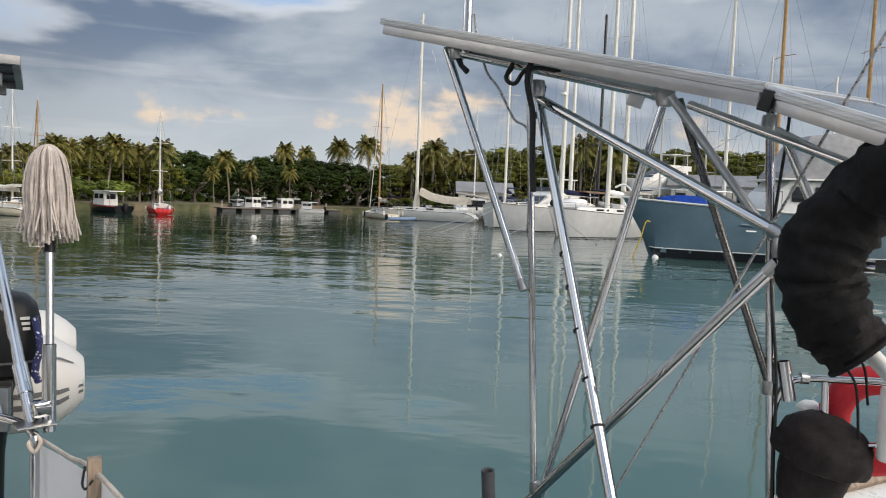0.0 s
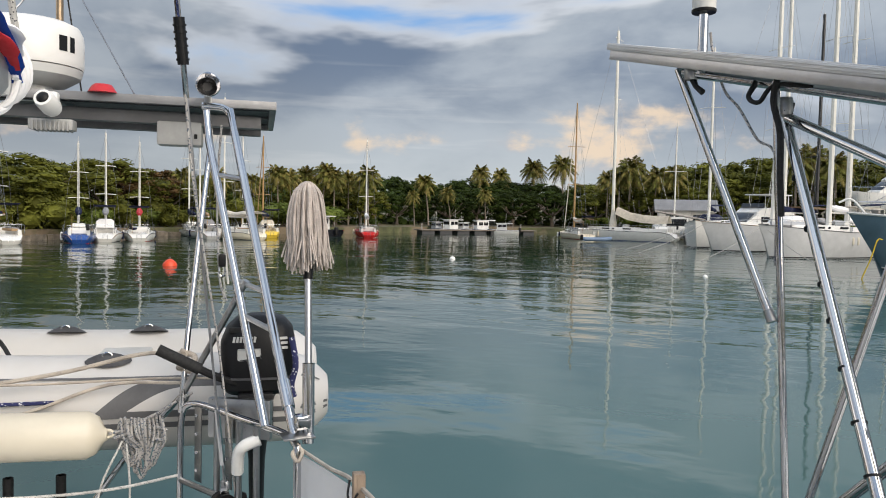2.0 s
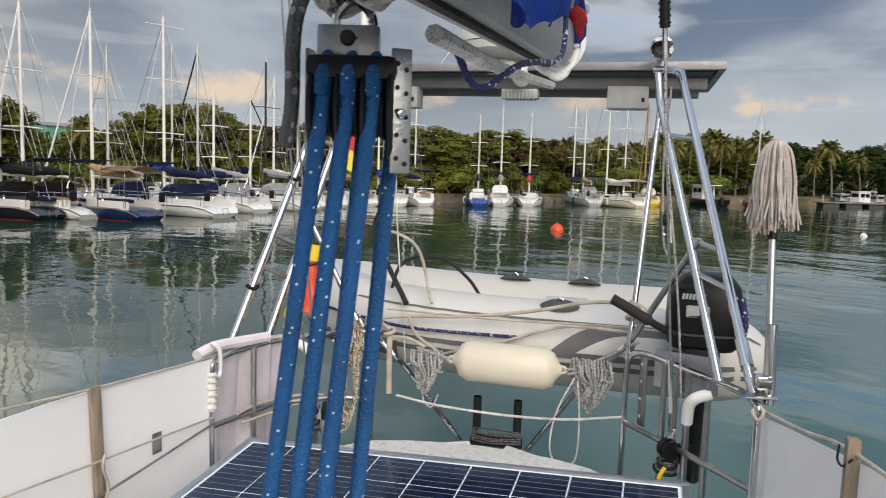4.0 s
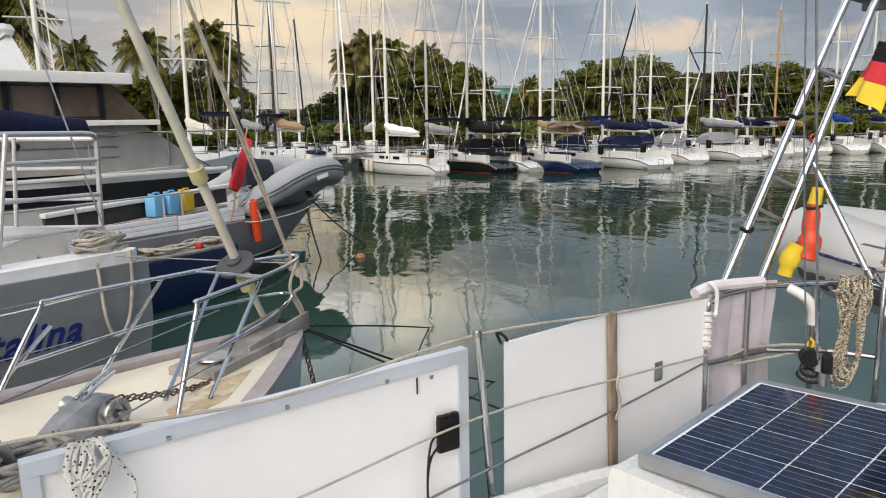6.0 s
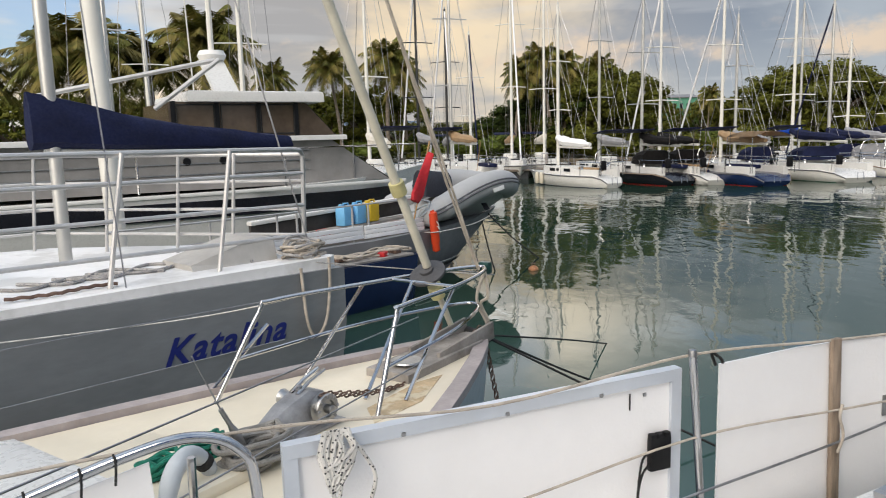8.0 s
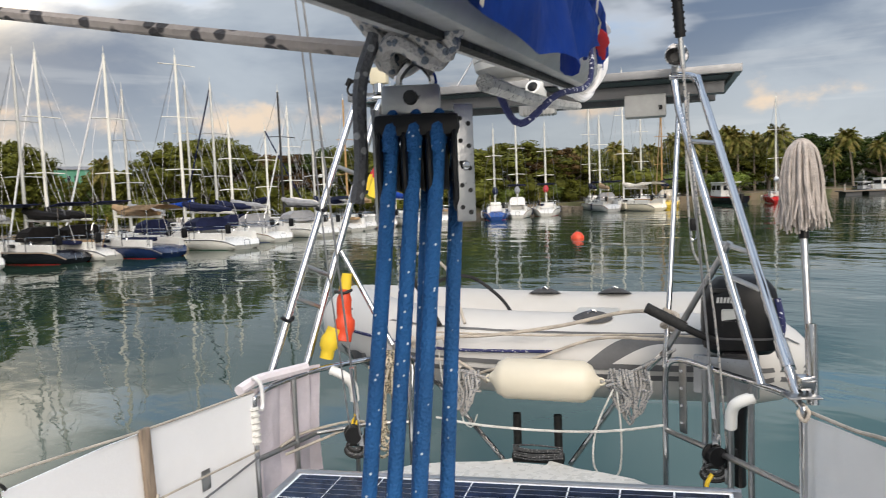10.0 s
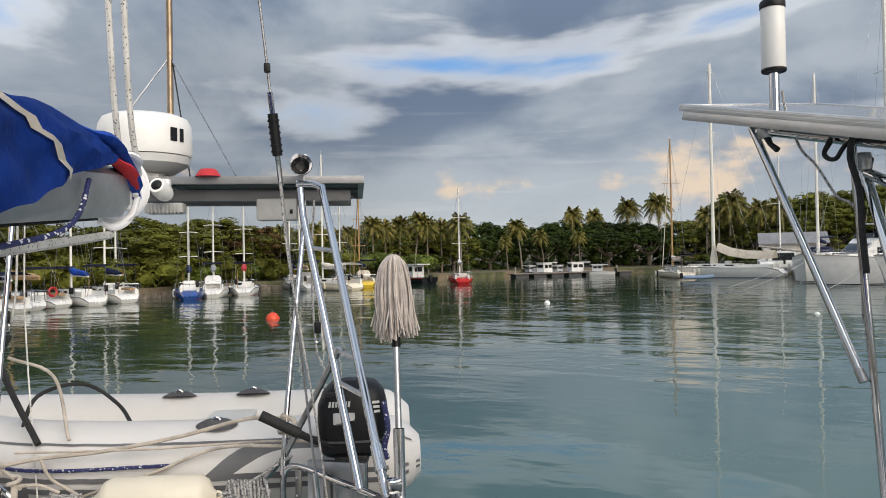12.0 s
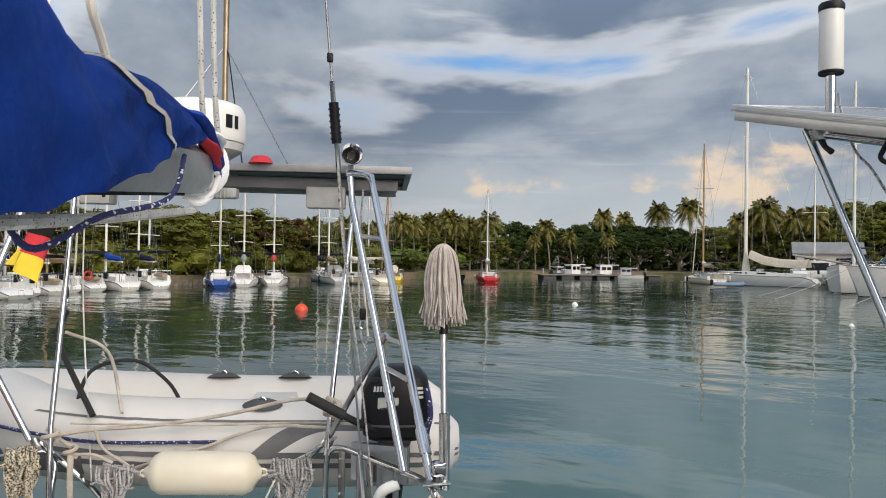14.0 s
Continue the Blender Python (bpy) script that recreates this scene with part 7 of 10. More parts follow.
for f in (.2, .62):
    p = Vector((-1.03, 0.244, 1.66)).lerp(Vector((-0.845, 0.80, 2.77)), f)
    single("clamp", tube([p + Vector((.022 * math.cos(a), .022 * math.sin(a), .006 * math.sin(2 * a))) for a in [k * .6283 for k in range(11)]], .009, 6), BLACK, BOAT, tuple(p), "black clamp on the arch tube", "clamp")

# ---------------------------------------------------------------- backstays
for pts, lab in (([(.753, .30, 1.46), (.63, -.01, 2.95), (.52, -.28, 4.3)], "starboard backstay wire"), ([(-.655, .30, 1.38), (-.655, .0, 3.0), (-.655, -.26, 4.3)], "port backstay wire")):
    t = thing("backstay", BOAT, pts[0], lab + " with a turnbuckle", "rigging", "backstays")
    a, b, c = (Vector(p) for p in pts)
    part("wire", tube(pts, .0045, 7), WIRE, t)
    part("turnbuckle", tube([a.lerp(b, .06), a.lerp(b, .20)], .0095, 8), STEEL, t)
    part("toggle", box((.03, .012, .05), tuple(a), (0, 0, 0), .004), STEEL, t)
    if a.x > 0:
        q = [b.lerp(c, f) for f in (-.05, -.01, .05, .09)]
        part("insulator", tube([a.lerp(b, .945), a.lerp(b, 1.035)], .0165, 12), BLACK, t, "black ribbed insulator")
        for f in (.955, .968, .981, .994, 1.007, 1.02):
            part("rib", tube([a.lerp(b, f - .002), a.lerp(b, f + .002)], .0195, 12), BLACK, t)
        part("terminal", tube([a.lerp(b, .88), a.lerp(b, .945)], .009, 8), STEEL, t)
        part("terminal", tube([a.lerp(b, 1.035), a.lerp(b, 1.08)], .009, 8), STEEL, t)
        part("clamp", box((.02, .02, .03), tuple(a.lerp(b, 1.13)), (0, 0, 0), .004), BLACK, t)
line("backstay_tail", [(.79, .30, 1.42), (.74, .16, 1.95), (.665, .06, 2.5), (.642, .01, 2.78)], .0038, ROPE_GREY, "grey line running beside the backstay", "rigging")
line("backstay_tail", [(-.70, .30, 1.40), (-.70, .15, 2.2), (-.685, .0, 3.0), (-.68, -.26, 4.3)], .0035, WIRE, "second thin wire beside the port backstay", "rigging")
for x, y, lab in ((-.69, .30, "black tackle on the port quarter"), (.745, .30, "black tackle with a yellow tail on the starboard quarter")):
    t = thing("tackle", BOAT, (x, y, 1.36), lab, "block", "backstay tackles")
    part("drum", lathe([(0, -.025), (.036, -.025), (.036, -.014), (.026, -.01), (.026, .01), (.036, .014), (.036, .025), (0, .025)], 16, m=pose(x, y, 1.405, 90, 0, 30)), BLACK, t)
    part("block", box((.04, .04, .08), (x + .06, y + .03, 1.385), (0, 0, 25), .012), BLACK, t)
    part("shackle", box((.03, .02, .06), (x + .05, y + .02, 1.32), (0, 0, 0), .008), STEEL_DULL, t)
    for k in range(4):
        part("turn", tube([(x + .03 * math.cos(a) * (1 + .2 * k), y + .02, 1.36 - .012 * k + .028 * math.sin(a)) for a in [j * .7854 for j in range(9)]], .006, 6, None, 3), BLACK_MATT if k % 2 else ROPE_GREYDARK, t)
    if x > 0:
        part("tail", tube([(x - .01, y - .02, 1.34), (x - .03, y - .03, 1.30), (x - .02, y - .02, 1.26)], .008, 6, None, 4), YELLOW, t, "yellow tail")

# starboard weather cloth
t = thing("weather_cloth", BOAT, (1.1, -.6, 1.1), "white sheet lashed along the starboard lifelines with a wooden batten", "board")
def sb(v_, z, off=0.0):
    u_ = 0.992 + 0.175 * (0.06 - v_) ** 0.85 if v_ < 0.06 else 0.992
    return Vector((u_ - off, v_, z))
vs = [0.04, -.2, -.45, -.7, -1.0, -1.4, -1.9]
rows = [[sb(v, 1.06) for v in vs], [sb(v, 1.35) for v in vs], [sb(v, 1.648 + .17 * min(1, (0.04 - v) / .8) * .75) for v in vs]]
bm = loft(rows, None, False, False)
bmesh.ops.solidify(bm, geom=bm.faces[:], thickness=.004)
part("sheet", bm, WHITE_BOARD, t)
part("batten", box((.03, .03, .55), tuple(sb(-.60, 1.53, .012)), (0, 0, 0), .004), TEAK, t, "weathered wooden batten")
line("lifeline", [sb(0.05, 1.665, .0), sb(-.3, 1.715, .004), sb(-.6, 1.768, .006), sb(-1.2, 1.785, .0), sb(-1.9, 1.80, 0)], .0058, ROPE_TAN, "sun-bleached starboard lifeline rope", group="lifelines")
line("lashing", [sb(-.55, 1.77, .02), sb(-.57, 1.74, .03), sb(-.6, 1.735, .03), sb(-.62, 1.76, .02)], .003, BLACK_MATT, "thin black lashing on the batten", "lashing")
line("lashing", [(.985, -.02, 1.70), (1.0, -.04, 1.68), (.985, -.05, 1.655), (.97, -.03, 1.675), (.99, -.02, 1.69)], .006, ROPE_TAN, "rope lashing at the starboard corner", "lashing")

# ---------------------------------------------------------------- boom, sail cover, mainsheet
t = thing("boom", BOAT, (.40, -2.0, 2.58), "grey aluminium boom with a white fitting at its end", "boom")


def boom_z(v):
    return 2.664 + (v + .93) * .080


secs = []
for v in (-.93, -3.0, -5.5):
    z = boom_z(v)
    secs.append([(.40 + .042 * x, v, z + .050 * y) for x, y in ((-.6, -1), (.6, -1), (1, -.5), (1, .6), (.4, 1), (-.4, 1), (-1, .6), (-1, -.5))])
part("extrusion", loft(secs), ALU_SHADE, t)
part("slot", box((.012, 4.4, .008), (.40, -3.2, boom_z(-3.2) - .0515), (4.57, 0, 0)), BLACK_MATT, t)
part("end_fitting", box((.078, .06, .085), (.40, -.915, boom_z(-.9)), (0, 0, 0), .02), WHITE_PLASTIC, t, "white end casting")
for k in range(4):
    z = boom_z(-.9) + .008 * k
    part("lashing", tube([(.40 + (.046 + .003 * k) * math.cos(a + .6 * k), -.905 + .014 * k + .014 * math.sin(a * 1.3 + k), z - .01 + (.055 + .003 * k) * math.sin(a + .6 * k)) for a in [j * .7 for j in range(10)]], .0062, 7, None, 3), WHITE_BOARD, t, "white webbing wrapped round the boom end")
part("webbing_loop", tube([(.415, -.90, 2.735), (.43, -.865, 2.70), (.432, -.860, 2.655), (.425, -.885, 2.61), (.41, -.93, 2.592), (.39, -.95, 2.605)], .0075, 8, None, 6), WHITE_BOARD, t, "white webbing loop hanging at the boom end")

t = thing("sail_cover", BOAT, (.40, -2.0, 2.60), "royal blue canvas sail cover draped over the furled mainsail", "sail cover")


def lerp_table(v, table):
    """Value at v in a short table of (v, value), v falling."""
    for (a, x), (b, y) in zip(table, table[1:]):
        if a >= v >= b:
            f = (a - v) / (a - b)
            f = f * f * (3 - 2 * f)
            return x + (y - x) * f
    return table[-1][1] if v < table[-1][0] else table[0][1]


LIP = ((-.98, 2.720), (-1.20, 2.676), (-1.37, 2.630), (-1.50, 2.590), (-1.66, 2.550), (-1.83, 2.518), (-1.95, 2.498), (-2.2, 2.489), (-5.0, 2.30))
CREST = ((-.98, 2.735), (-1.08, 2.750), (-1.32, 2.758), (-1.50, 2.742), (-1.60, 2.728), (-1.68, 2.745), (-1.82, 2.81), (-2.1, 2.88), (-3.0, 2.95), (-5.0, 2.95))
WIDE = ((-.98, .036), (-1.15, .058), (-1.4, .068), (-1.7, .076), (-2.1, .086), (-3.0, .12), (-5.0, .15))


def cover_ring(v, grow=0.0, n=30):
    lip, top, hx = lerp_table(v, LIP), lerp_table(v, CREST) + grow, lerp_table(v, WIDE) + grow
    ring = []
    for k in range(n + 1):
        a = math.pi * (k / n)
        c, s_ = math.cos(a), math.sin(a)
        x = math.copysign(abs(c) ** .55, c)
        z = s_ ** .85
        fold = (.10 * math.sin(7 * z + v * 13 + 2 * x) + .07 * math.sin(15 * z - v * 23) + .08 * math.sin(v * 41 + 3 * z)) * (1 - .4 * z)
        low = lip if c > -.2 else max(lip, boom_z(v) - .005)
        ring.append((.405 + hx * x * (1 + fold * .8), v + .006 * math.sin(9 * a), low + (top - low) * z + .004 * math.sin(v * 37 + k)))
    return ring


VS = [-.98 - .02 * k for k in range(60)] + [-2.2, -2.5, -3.0, -3.8, -5.0]


def draped(vs, grow, thick):
    bm = loft([cover_ring(v, grow) for v in vs], None, False, False)
    bmesh.ops.solidify(bm, geom=bm.faces[:], thickness=thick)
    return bm


part("canvas", draped(VS, 0, .004), BLUE_CLOTH, t)
for va, vb in ((-2.178, -2.26), (-2.95, -3.05)):
    part("band", draped([va + (vb - va) * k / 6 for k in range(7)], .005, .003), CREAM_CLOTH, t, "pale reinforcing band")
# webbing strap laid diagonally over the cover
for sg in (1, -1):
    edge_a, edge_b = [], []
    for j in range(11):
        v = -1.52 + .022 * j
        k = 15 - sg * round(15 * (j / 10) ** .8)
        edge_a.append(cover_ring(v, .005)[k])
        edge_b.append(cover_ring(v - .026, .005)[k])
    bm = loft([edge_a, edge_b], None, False, False)
    bmesh.ops.solidify(bm, geom=bm.faces[:], thickness=.002)
    part("strap", bm, CREAM_CLOTH, t, "cream webbing strap")
# gathered end of the cover
def fold_end(pts, radii, mat, lab):
    part("loose_end", tube(pts, radii, 10, None, 4, flat=.45), mat, t, lab)


fold_end([(.425, -1.18, 2.750), (.44, -1.06, 2.742), (.445, -.96, 2.700), (.44, -.885, 2.655)], [.012, .026, .022, .012], BLUE_CLOTH, "flapping blue cover end")
fold_end([(.44, -1.05, 2.715), (.452, -.98, 2.700), (.45, -.92, 2.672)], [.014, .018, .010], RED_CLOTH, "red cloth showing in the fold")
fold_end([(.43, -1.02, 2.735), (.455, -.95, 2.728), (.45, -.90, 2.700)], [.010, .016, .008], WHITE_BOARD, "white sail corner")

line("topping_lift", [(.405, -1.43, 2.765), (.405, -1.455, 2.79), (.405, -1.484, 2.815), (.405, -1.50, 2.86)], .0065, CREAM_CLOTH, "cream webbing strap to the topping lift", "rigging", 4)
t = thing("lift_ring", BOAT, (.405, -1.50, 2.87), "steel ring on the topping lift strap", "ring")
part("ring", tube([(.405, -1.50 + .014 * math.cos(a), 2.872 + .016 * math.sin(a)) for a in [k * .5236 for k in range(13)]], .003, 6), STEEL, t)
line("topping_lift", [(.405, -1.505, 2.885), (.405, -1.6, 3.15), (.40, -1.8, 3.7)], .006, ROPE_GREY, "grey topping lift line", "rigging", 0)
line("topping_lift", [(.42, -.90, 2.70), (.42, -.96, 2.9), (.425, -1.06, 3.6)], .0062, ROPE_WHITE, "white flecked topping lift line", "rigging")
line("topping_lift", [(.445, -.88, 2.70), (.44, -.93, 2.9), (.44, -1.0, 3.6)], .0062, ROPE_WHITE, "second white flecked topping lift line", "rigging")
line("outhaul", [(.40, -.92, 2.578), (.40, -1.1, 2.562), (.40, -1.5, 2.530), (.41, -1.85, 2.508)], .0085, ROPE_WHITE, "white flecked outhaul line under the boom", "rigging")
line("reefing_line", [(.45, -1.18, 2.66), (.455, -1.24, 2.60), (.45, -1.32, 2.565), (.43, -1.5, 2.535), (.40, -1.62, 2.49), (.38, -1.66, 2.53)], .0045, ROPE_NAVY, "blue reefing line looped under the boom", "rigging")

# mainsheet tackle
t = thing("mainsheet_block", BOAT, (.40, -1.94, 2.43), "black triple mainsheet block with drilled steel cheek straps", "block", "mainsheet tackle")
BX = Vector((.97, .25, 0)).normalized()
BY = Vector((-.25, .97, 0)).normalized()
bmx = Matrix((BX, BY, Vector((0, 0, 1)))).transposed().to_4x4()
bmx.translation = Vector((.385, -1.94, 2.437)) - BX * .010
for k in range(4):
    part("cheek", lathe([(0, .0025), (.024, .0025), (.0265, .001), (.0265, -.001), (.024, -.0025), (0, -.0025)], 24, m=bmx @ pose(-.0285 + .019 * k, 0, -.002, 0, 90, 0) @ Matrix.Diagonal((1.40, 1, 1, 1))), BLACK, t)
for k in range(3):
    part("sheave", lathe([(0, .0045), (.019, .0045), (.016, 0), (.019, -.0045), (0, -.0045)], 20, m=bmx @ pose(-.019 + .019 * k, 0, -.004, 0, 90, 0)), BLACK_MATT, t)
part("head", box((.066, .040, .018), m=bmx @ pose(0, 0, .028), bevel=.006), BLACK, t)
part("crown_bolt", lathe([(0, .006), (.005, .006), (.006, 0), (0, 0)], 10, m=bmx @ pose(-.004, -.007, .05, 90, 0, 0)), BLACK_MATT, t)
for sx, sy, turn in ((-.033, .004, 80), (.036, -.010, 22)):
    sm = bmx @ pose(sx, sy, -.002, 0, 0, turn)
    st = part("strap", box((.0155, .0026, .090), m=sm, bevel=.0011), STEEL_DULL, t, "drilled steel strap")
    for k in range(5):
        for dx in (-.0034, .0034):
            part("hole", lathe([(0, .0003), (.0019, .0003), (.0019, -.0003), (0, -.0003)], 10, m=sm @ pose(dx, -.0015, .034 - k * .017 - (.004 if dx > 0 else 0), 90, 0, 0)), BLACK_MATT, st)
    part("rivet", lathe([(0, .0022), (.003, .0018), (.0042, 0), (0, 0)], 10, m=sm @ pose(0, -.0013, -.002, 90, 0, 0)), STEEL, st)
part("crown_plate", box((.046, .014, .024), m=bmx @ pose(-.004, 0, .048), bevel=.003), STEEL_DULL, t, "steel crown plate")
part("shackle", tube([bmx @ Vector(p) for p in ((-.012, 0, .05), (-.013, 0, .066), (0, 0, .078), (.013, 0, .066), (.012, 0, .05))], .0035, 7, None, 4), STEEL, t)
SEND = Vector((.28, -2.10, 1.33)) + BX * .045
STOP = Vector((.385, -1.94, 2.415))
t = thing("mainsheet", BOAT, tuple(SEND), "blue flecked mainsheet rove in five falls through its blocks", "rope")
for k, (xt, xb, side) in enumerate(((-.022, -.034, -1), (-.004, -.017, -1), (.014, .002, -1), (.006, .014, 1), (.029, .031, 1))):
    sheave = (-.019, 0, .019, 0, .019)[k]
    top = bmx @ Vector((xt, side * .018, -.012))
    bot = SEND + BX * xb + BY * (.012 * side)
    arch = [bmx @ Vector((sheave + (xt - sheave) * (1.5 - a), side * .021 * math.cos(a), -.002 + .021 * math.sin(a))) for a in (1.5, 1.0, .5)]
    part("fall", tube([*arch, top, top.lerp(bot, .5) + BX * .002 * (k - 2), bot], .0060, 10, None, 5), ROPE_BLUE, t)
t = thing("mainsheet_block", BOAT, tuple(SEND), "lower mainsheet block at the cockpit end", "block", "mainsheet tackle")
part("cheek", box((.07, .05, .06), tuple(SEND - Vector((0, 0, .02))), (0, 0, 14), .012), BLACK, t)
part("shackle", box((.03, .02, .14), tuple(SEND - Vector((0, 0, .10))), (0, 0, 14), .006), STEEL_DULL, t)
# the strop round the boom and the preventer line
STROP = thing("boom_strop", BOAT, (.40, -1.94, 2.52), "grey rope strop knotted round the boom above the block", "rope")
for k in range(6):
    part("turn", tube([bmx @ Vector(((.022 + .004 * k) * math.cos(a + k), .022 * math.sin(a + .4 * k), .082 + .008 * math.sin(2 * a + k) + .006 * k)) for a in [j * .6283 for j in range(11)]], .0068, 7, None, 3), ROPE_GREY, STROP)
for sg in (-1, 1):
    part("turn", tube([bmx @ Vector((sg * .02, 0, .09)), bmx @ Vector((sg * .05, .01, .13)), bmx @ Vector((sg * .062, .01, .19)), bmx @ Vector((0, .01, .26))], .007, 7, None, 4), ROPE_GREY, STROP)
line("hanging_tail", [bmx @ Vector((-.03, 0, .10)), bmx @ Vector((-.043, -.005, .06)), bmx @ Vector((-.045, -.005, .0)), bmx @ Vector((-.05, -.005, -.03))], .0058, ROPE_GREYDARK, "dark rope end hanging beside the block", "rope")
line("preventer_line", [bmx @ Vector((-.02, 0, .095)), (.30, -1.84, 2.548), (-.222, -1.735, 2.657), (-1.242, -1.638, 2.86), (-1.9, -1.58, 3.0)], .0078, ROPE_DIAMOND, "grey brown line with dark diamonds, darkened as backlit, led outboard from the boom", "rope")

# ---------------------------------------------------------------- boats alongside to port
# cream yacht with its bow towards our stern: x aft from the stem, y towards us
NBOW, NAX = Vector((-6.0, -0.70, 0)), Vector((0.86, -0.51, 0)).normalized()
NM = Matrix((NAX, Vector((-NAX.y, NAX.x, 0)), Vector((0, 0, 1)))).transposed().to_4x4()
NM.translation = NBOW
t = thing("neighbour_yacht", NM, (3, 0, 0), "cream-decked yacht moored bow-out beside us with a stained foredeck", "yacht")


def nw(f):
    return 0.03 + 1.28 * (min(1, f / 3.4)) ** 0.78


fs = [0.0, .25, .6, 1.1, 1.7, 2.4, 3.2, 4.2, 5.6, 7.5]
secs = []
for f in fs:
    w, z = nw(f), .86 + .0 * f
    secs.append([(f, -w, z), (f, w, z), (f + .05, w * .96, z * .6), (f + .22, w * .75, .0), (f + .5, w * .2, -.4), (f + .5, -w * .2, -.4), (f + .22, -w * .75, .0), (f + .05, -w * .96, z * .6)])
part("hull", loft(secs), material("pale blue-grey hull", (0.46, 0.50, 0.54), 0.4, vary=.08, scale=2, grime=(.3, .29, .27)), t)
out = [(f + .06, -nw(f) + .10) for f in fs[1:]] + [(f + .06, nw(f) - .10) for f in reversed(fs[1:])]
part("deck", slab(out, .80, .875), CREAM, t, "cream deck with rust-brown stains")
RUBRAIL = material("pinkish grey cap rail", (0.40, 0.35, 0.34), .7, vary=.15, scale=4, bump=.3, bump_scale=20)
for sg in (-1, 1):
    part("cap_rail", loft([[(f, sg * (nw(f) - .05) + .055 * a, .86 + b) for a, b in ((-1, 0), (1, 0), (1, .055), (-1, .055))] for f in fs]), RUBRAIL, t, "weathered cap rail")
part("bow_platform", slab([(1.15, -.17), (.25, -.15), (.04, -.07), (.04, .07), (.25, .15), (1.15, .17)], .875, .93, bevel=.01), OLD_WOOD, t, "greyed wooden bow platform")
for sg in (-1, 1):
    part("roller_cheek", box((.70, .025, .13), (.40, sg * .12, .93), (0, 5, 0), .004), OLD_WOOD, t)
part("bow_roller", lathe([(0, -.1), (.05, -.1), (.035, 0), (.05, .1), (0, .1)], 12, m=pose(.06, 0, .91, 90, 0, 0)), BLACK_MATT, t)
part("stain", slab([(.9, .25), (1.35, .42), (1.75, .40), (1.6, .22), (1.1, .20)], .8755, .879), material("rust stain", (0.66, 0.49, 0.29), .6, vary=.25, scale=5, second=(.70, .60, .42), per=7), t, "rust-brown stain on the foredeck")
part("deck_plate", lathe([(0, .012), (.10, .010), (.105, 0), (0, 0)], 20, (.98, .03, .955)), STEEL_DULL, t)
part("hatch", box((.75, .8, .07), (2.9, -.05, .90), (0, 0, 0), .03), CREAM, t)
part("coachroof", slab([(3.6, -.62), (3.2, -.35), (3.2, .45), (3.6, .75), (7.4, .85), (7.4, -.8)], .86, 1.18, bevel=.08), WHITE, t)
# pulpit
pu = [(1.68, .36, .87), (1.42, .31, 1.38), (1.36, .30, 1.425), (.75, .26, 1.425), (.25, .15, 1.42), (-.01, .0, 1.415), (.25, -.14, 1.42), (.95, -.34, 1.425), (1.62, -.50, 1.425), (1.70, -.52, 1.37), (2.0, -.60, .87)]
pl = part("pulpit", tube(pu, .0145, 10, None, 5), STEEL, t, "stainless pulpit rail")
part("middle_rail", tube([(1.56, .335, 1.12), (.85, .29, 1.15), (.3, .14, 1.16), (.13, 0, 1.165), (.35, -.16, 1.16), (1.05, -.38, 1.15), (1.86, -.56, 1.11)], .012, 8, None, 4), STEEL, pl)
for a, b in (((.74, .25, 1.425), (1.40, .34, .88)), ((.72, -.10, 1.425), (1.50, .12, .88)), ((.95, -.34, 1.425), (1.48, -.42, .88))):
    part("upright", tube([a, b], .0125, 8), STEEL, pl)
part("cross_bar", tube([(.72, -.28, 1.42), (.72, .25, 1.42)], .011, 8), STEEL, pl)
part("navigation_light", box((.06, .09, .09), (-.055, 0, 1.40), (0, 0, 0), .012), material("dark green lamp", (.01, .05, .045), .3), pl, "dark green bow light")
# anchor windlass
CAST = material("dull cast alloy", (0.36, 0.36, 0.37), 0.5, 0.45, vary=.2, scale=8, bump=.3, bump_scale=40, grime=(.2, .18, .16))
wl = part("windlass", loft([[(x, .10 - w, .875), (x, .10 + w, .875), (x - .01, .10 + w, .875 + h * .7), (x - .02, .10 + w * .6, .875 + h), (x - .02, .10 - w * .6, .875 + h), (x - .01, .10 - w, .875 + h * .7)] for x, w, h in ((1.78, .07, .10), (1.84, .10, .22), (1.98, .115, .26), (2.18, .10, .20), (2.34, .07, .12), (2.42, .05, .06))]), CAST, t, "grey cast anchor windlass")
part("base_plate", box((.70, .30, .02), (2.08, .12, .887), (0, 0, 0), .006), CAST, wl)
gy = part("gypsy", lathe([(0, -.035), (.095, -.035), (.10, -.025), (.075, -.01), (.075, .01), (.10, .025), (.095, .035), (.06, .038), (.055, .02), (.03, .02), (.03, .075), (.022, .08), (0, .08)], 24, m=pose(1.93, .27, 1.03, -90, 0, 0)), STEEL_DULL, wl)
for k in range(8):
    a_ = k * math.pi / 4
    part("gypsy_lug", box((.028, .016, .018), (1.93 + .082 * math.cos(a_), .305, 1.03 + .082 * math.sin(a_)), (0, -math.degrees(a_), 0), .004), CAST, gy)
part("drum", lathe([(0, -.10), (.06, -.10), (.045, -.05), (.055, 0), (0, 0)], 18, m=pose(1.93, -.02, 1.03, -90, 0, 0)), STEEL_DULL, wl)
for dy in (0, .06):
    part("lever", tube([(2.02, .06 + dy, 1.12), (1.90, .05 + dy, 1.17), (1.74, .04 + dy, 1.21)], .013, 8), STEEL, wl)
part("clutch_knob", lathe([(0, .03), (.02, .03), (.025, 0), (0, 0)], 12, (1.98, .10, 1.135)), STEEL, wl)
shrink = Matrix.Translation((2.05, .10, .875)) @ Matrix.Scale(.8, 4) @ Matrix.Translation((-2.05, -.10, -.875))
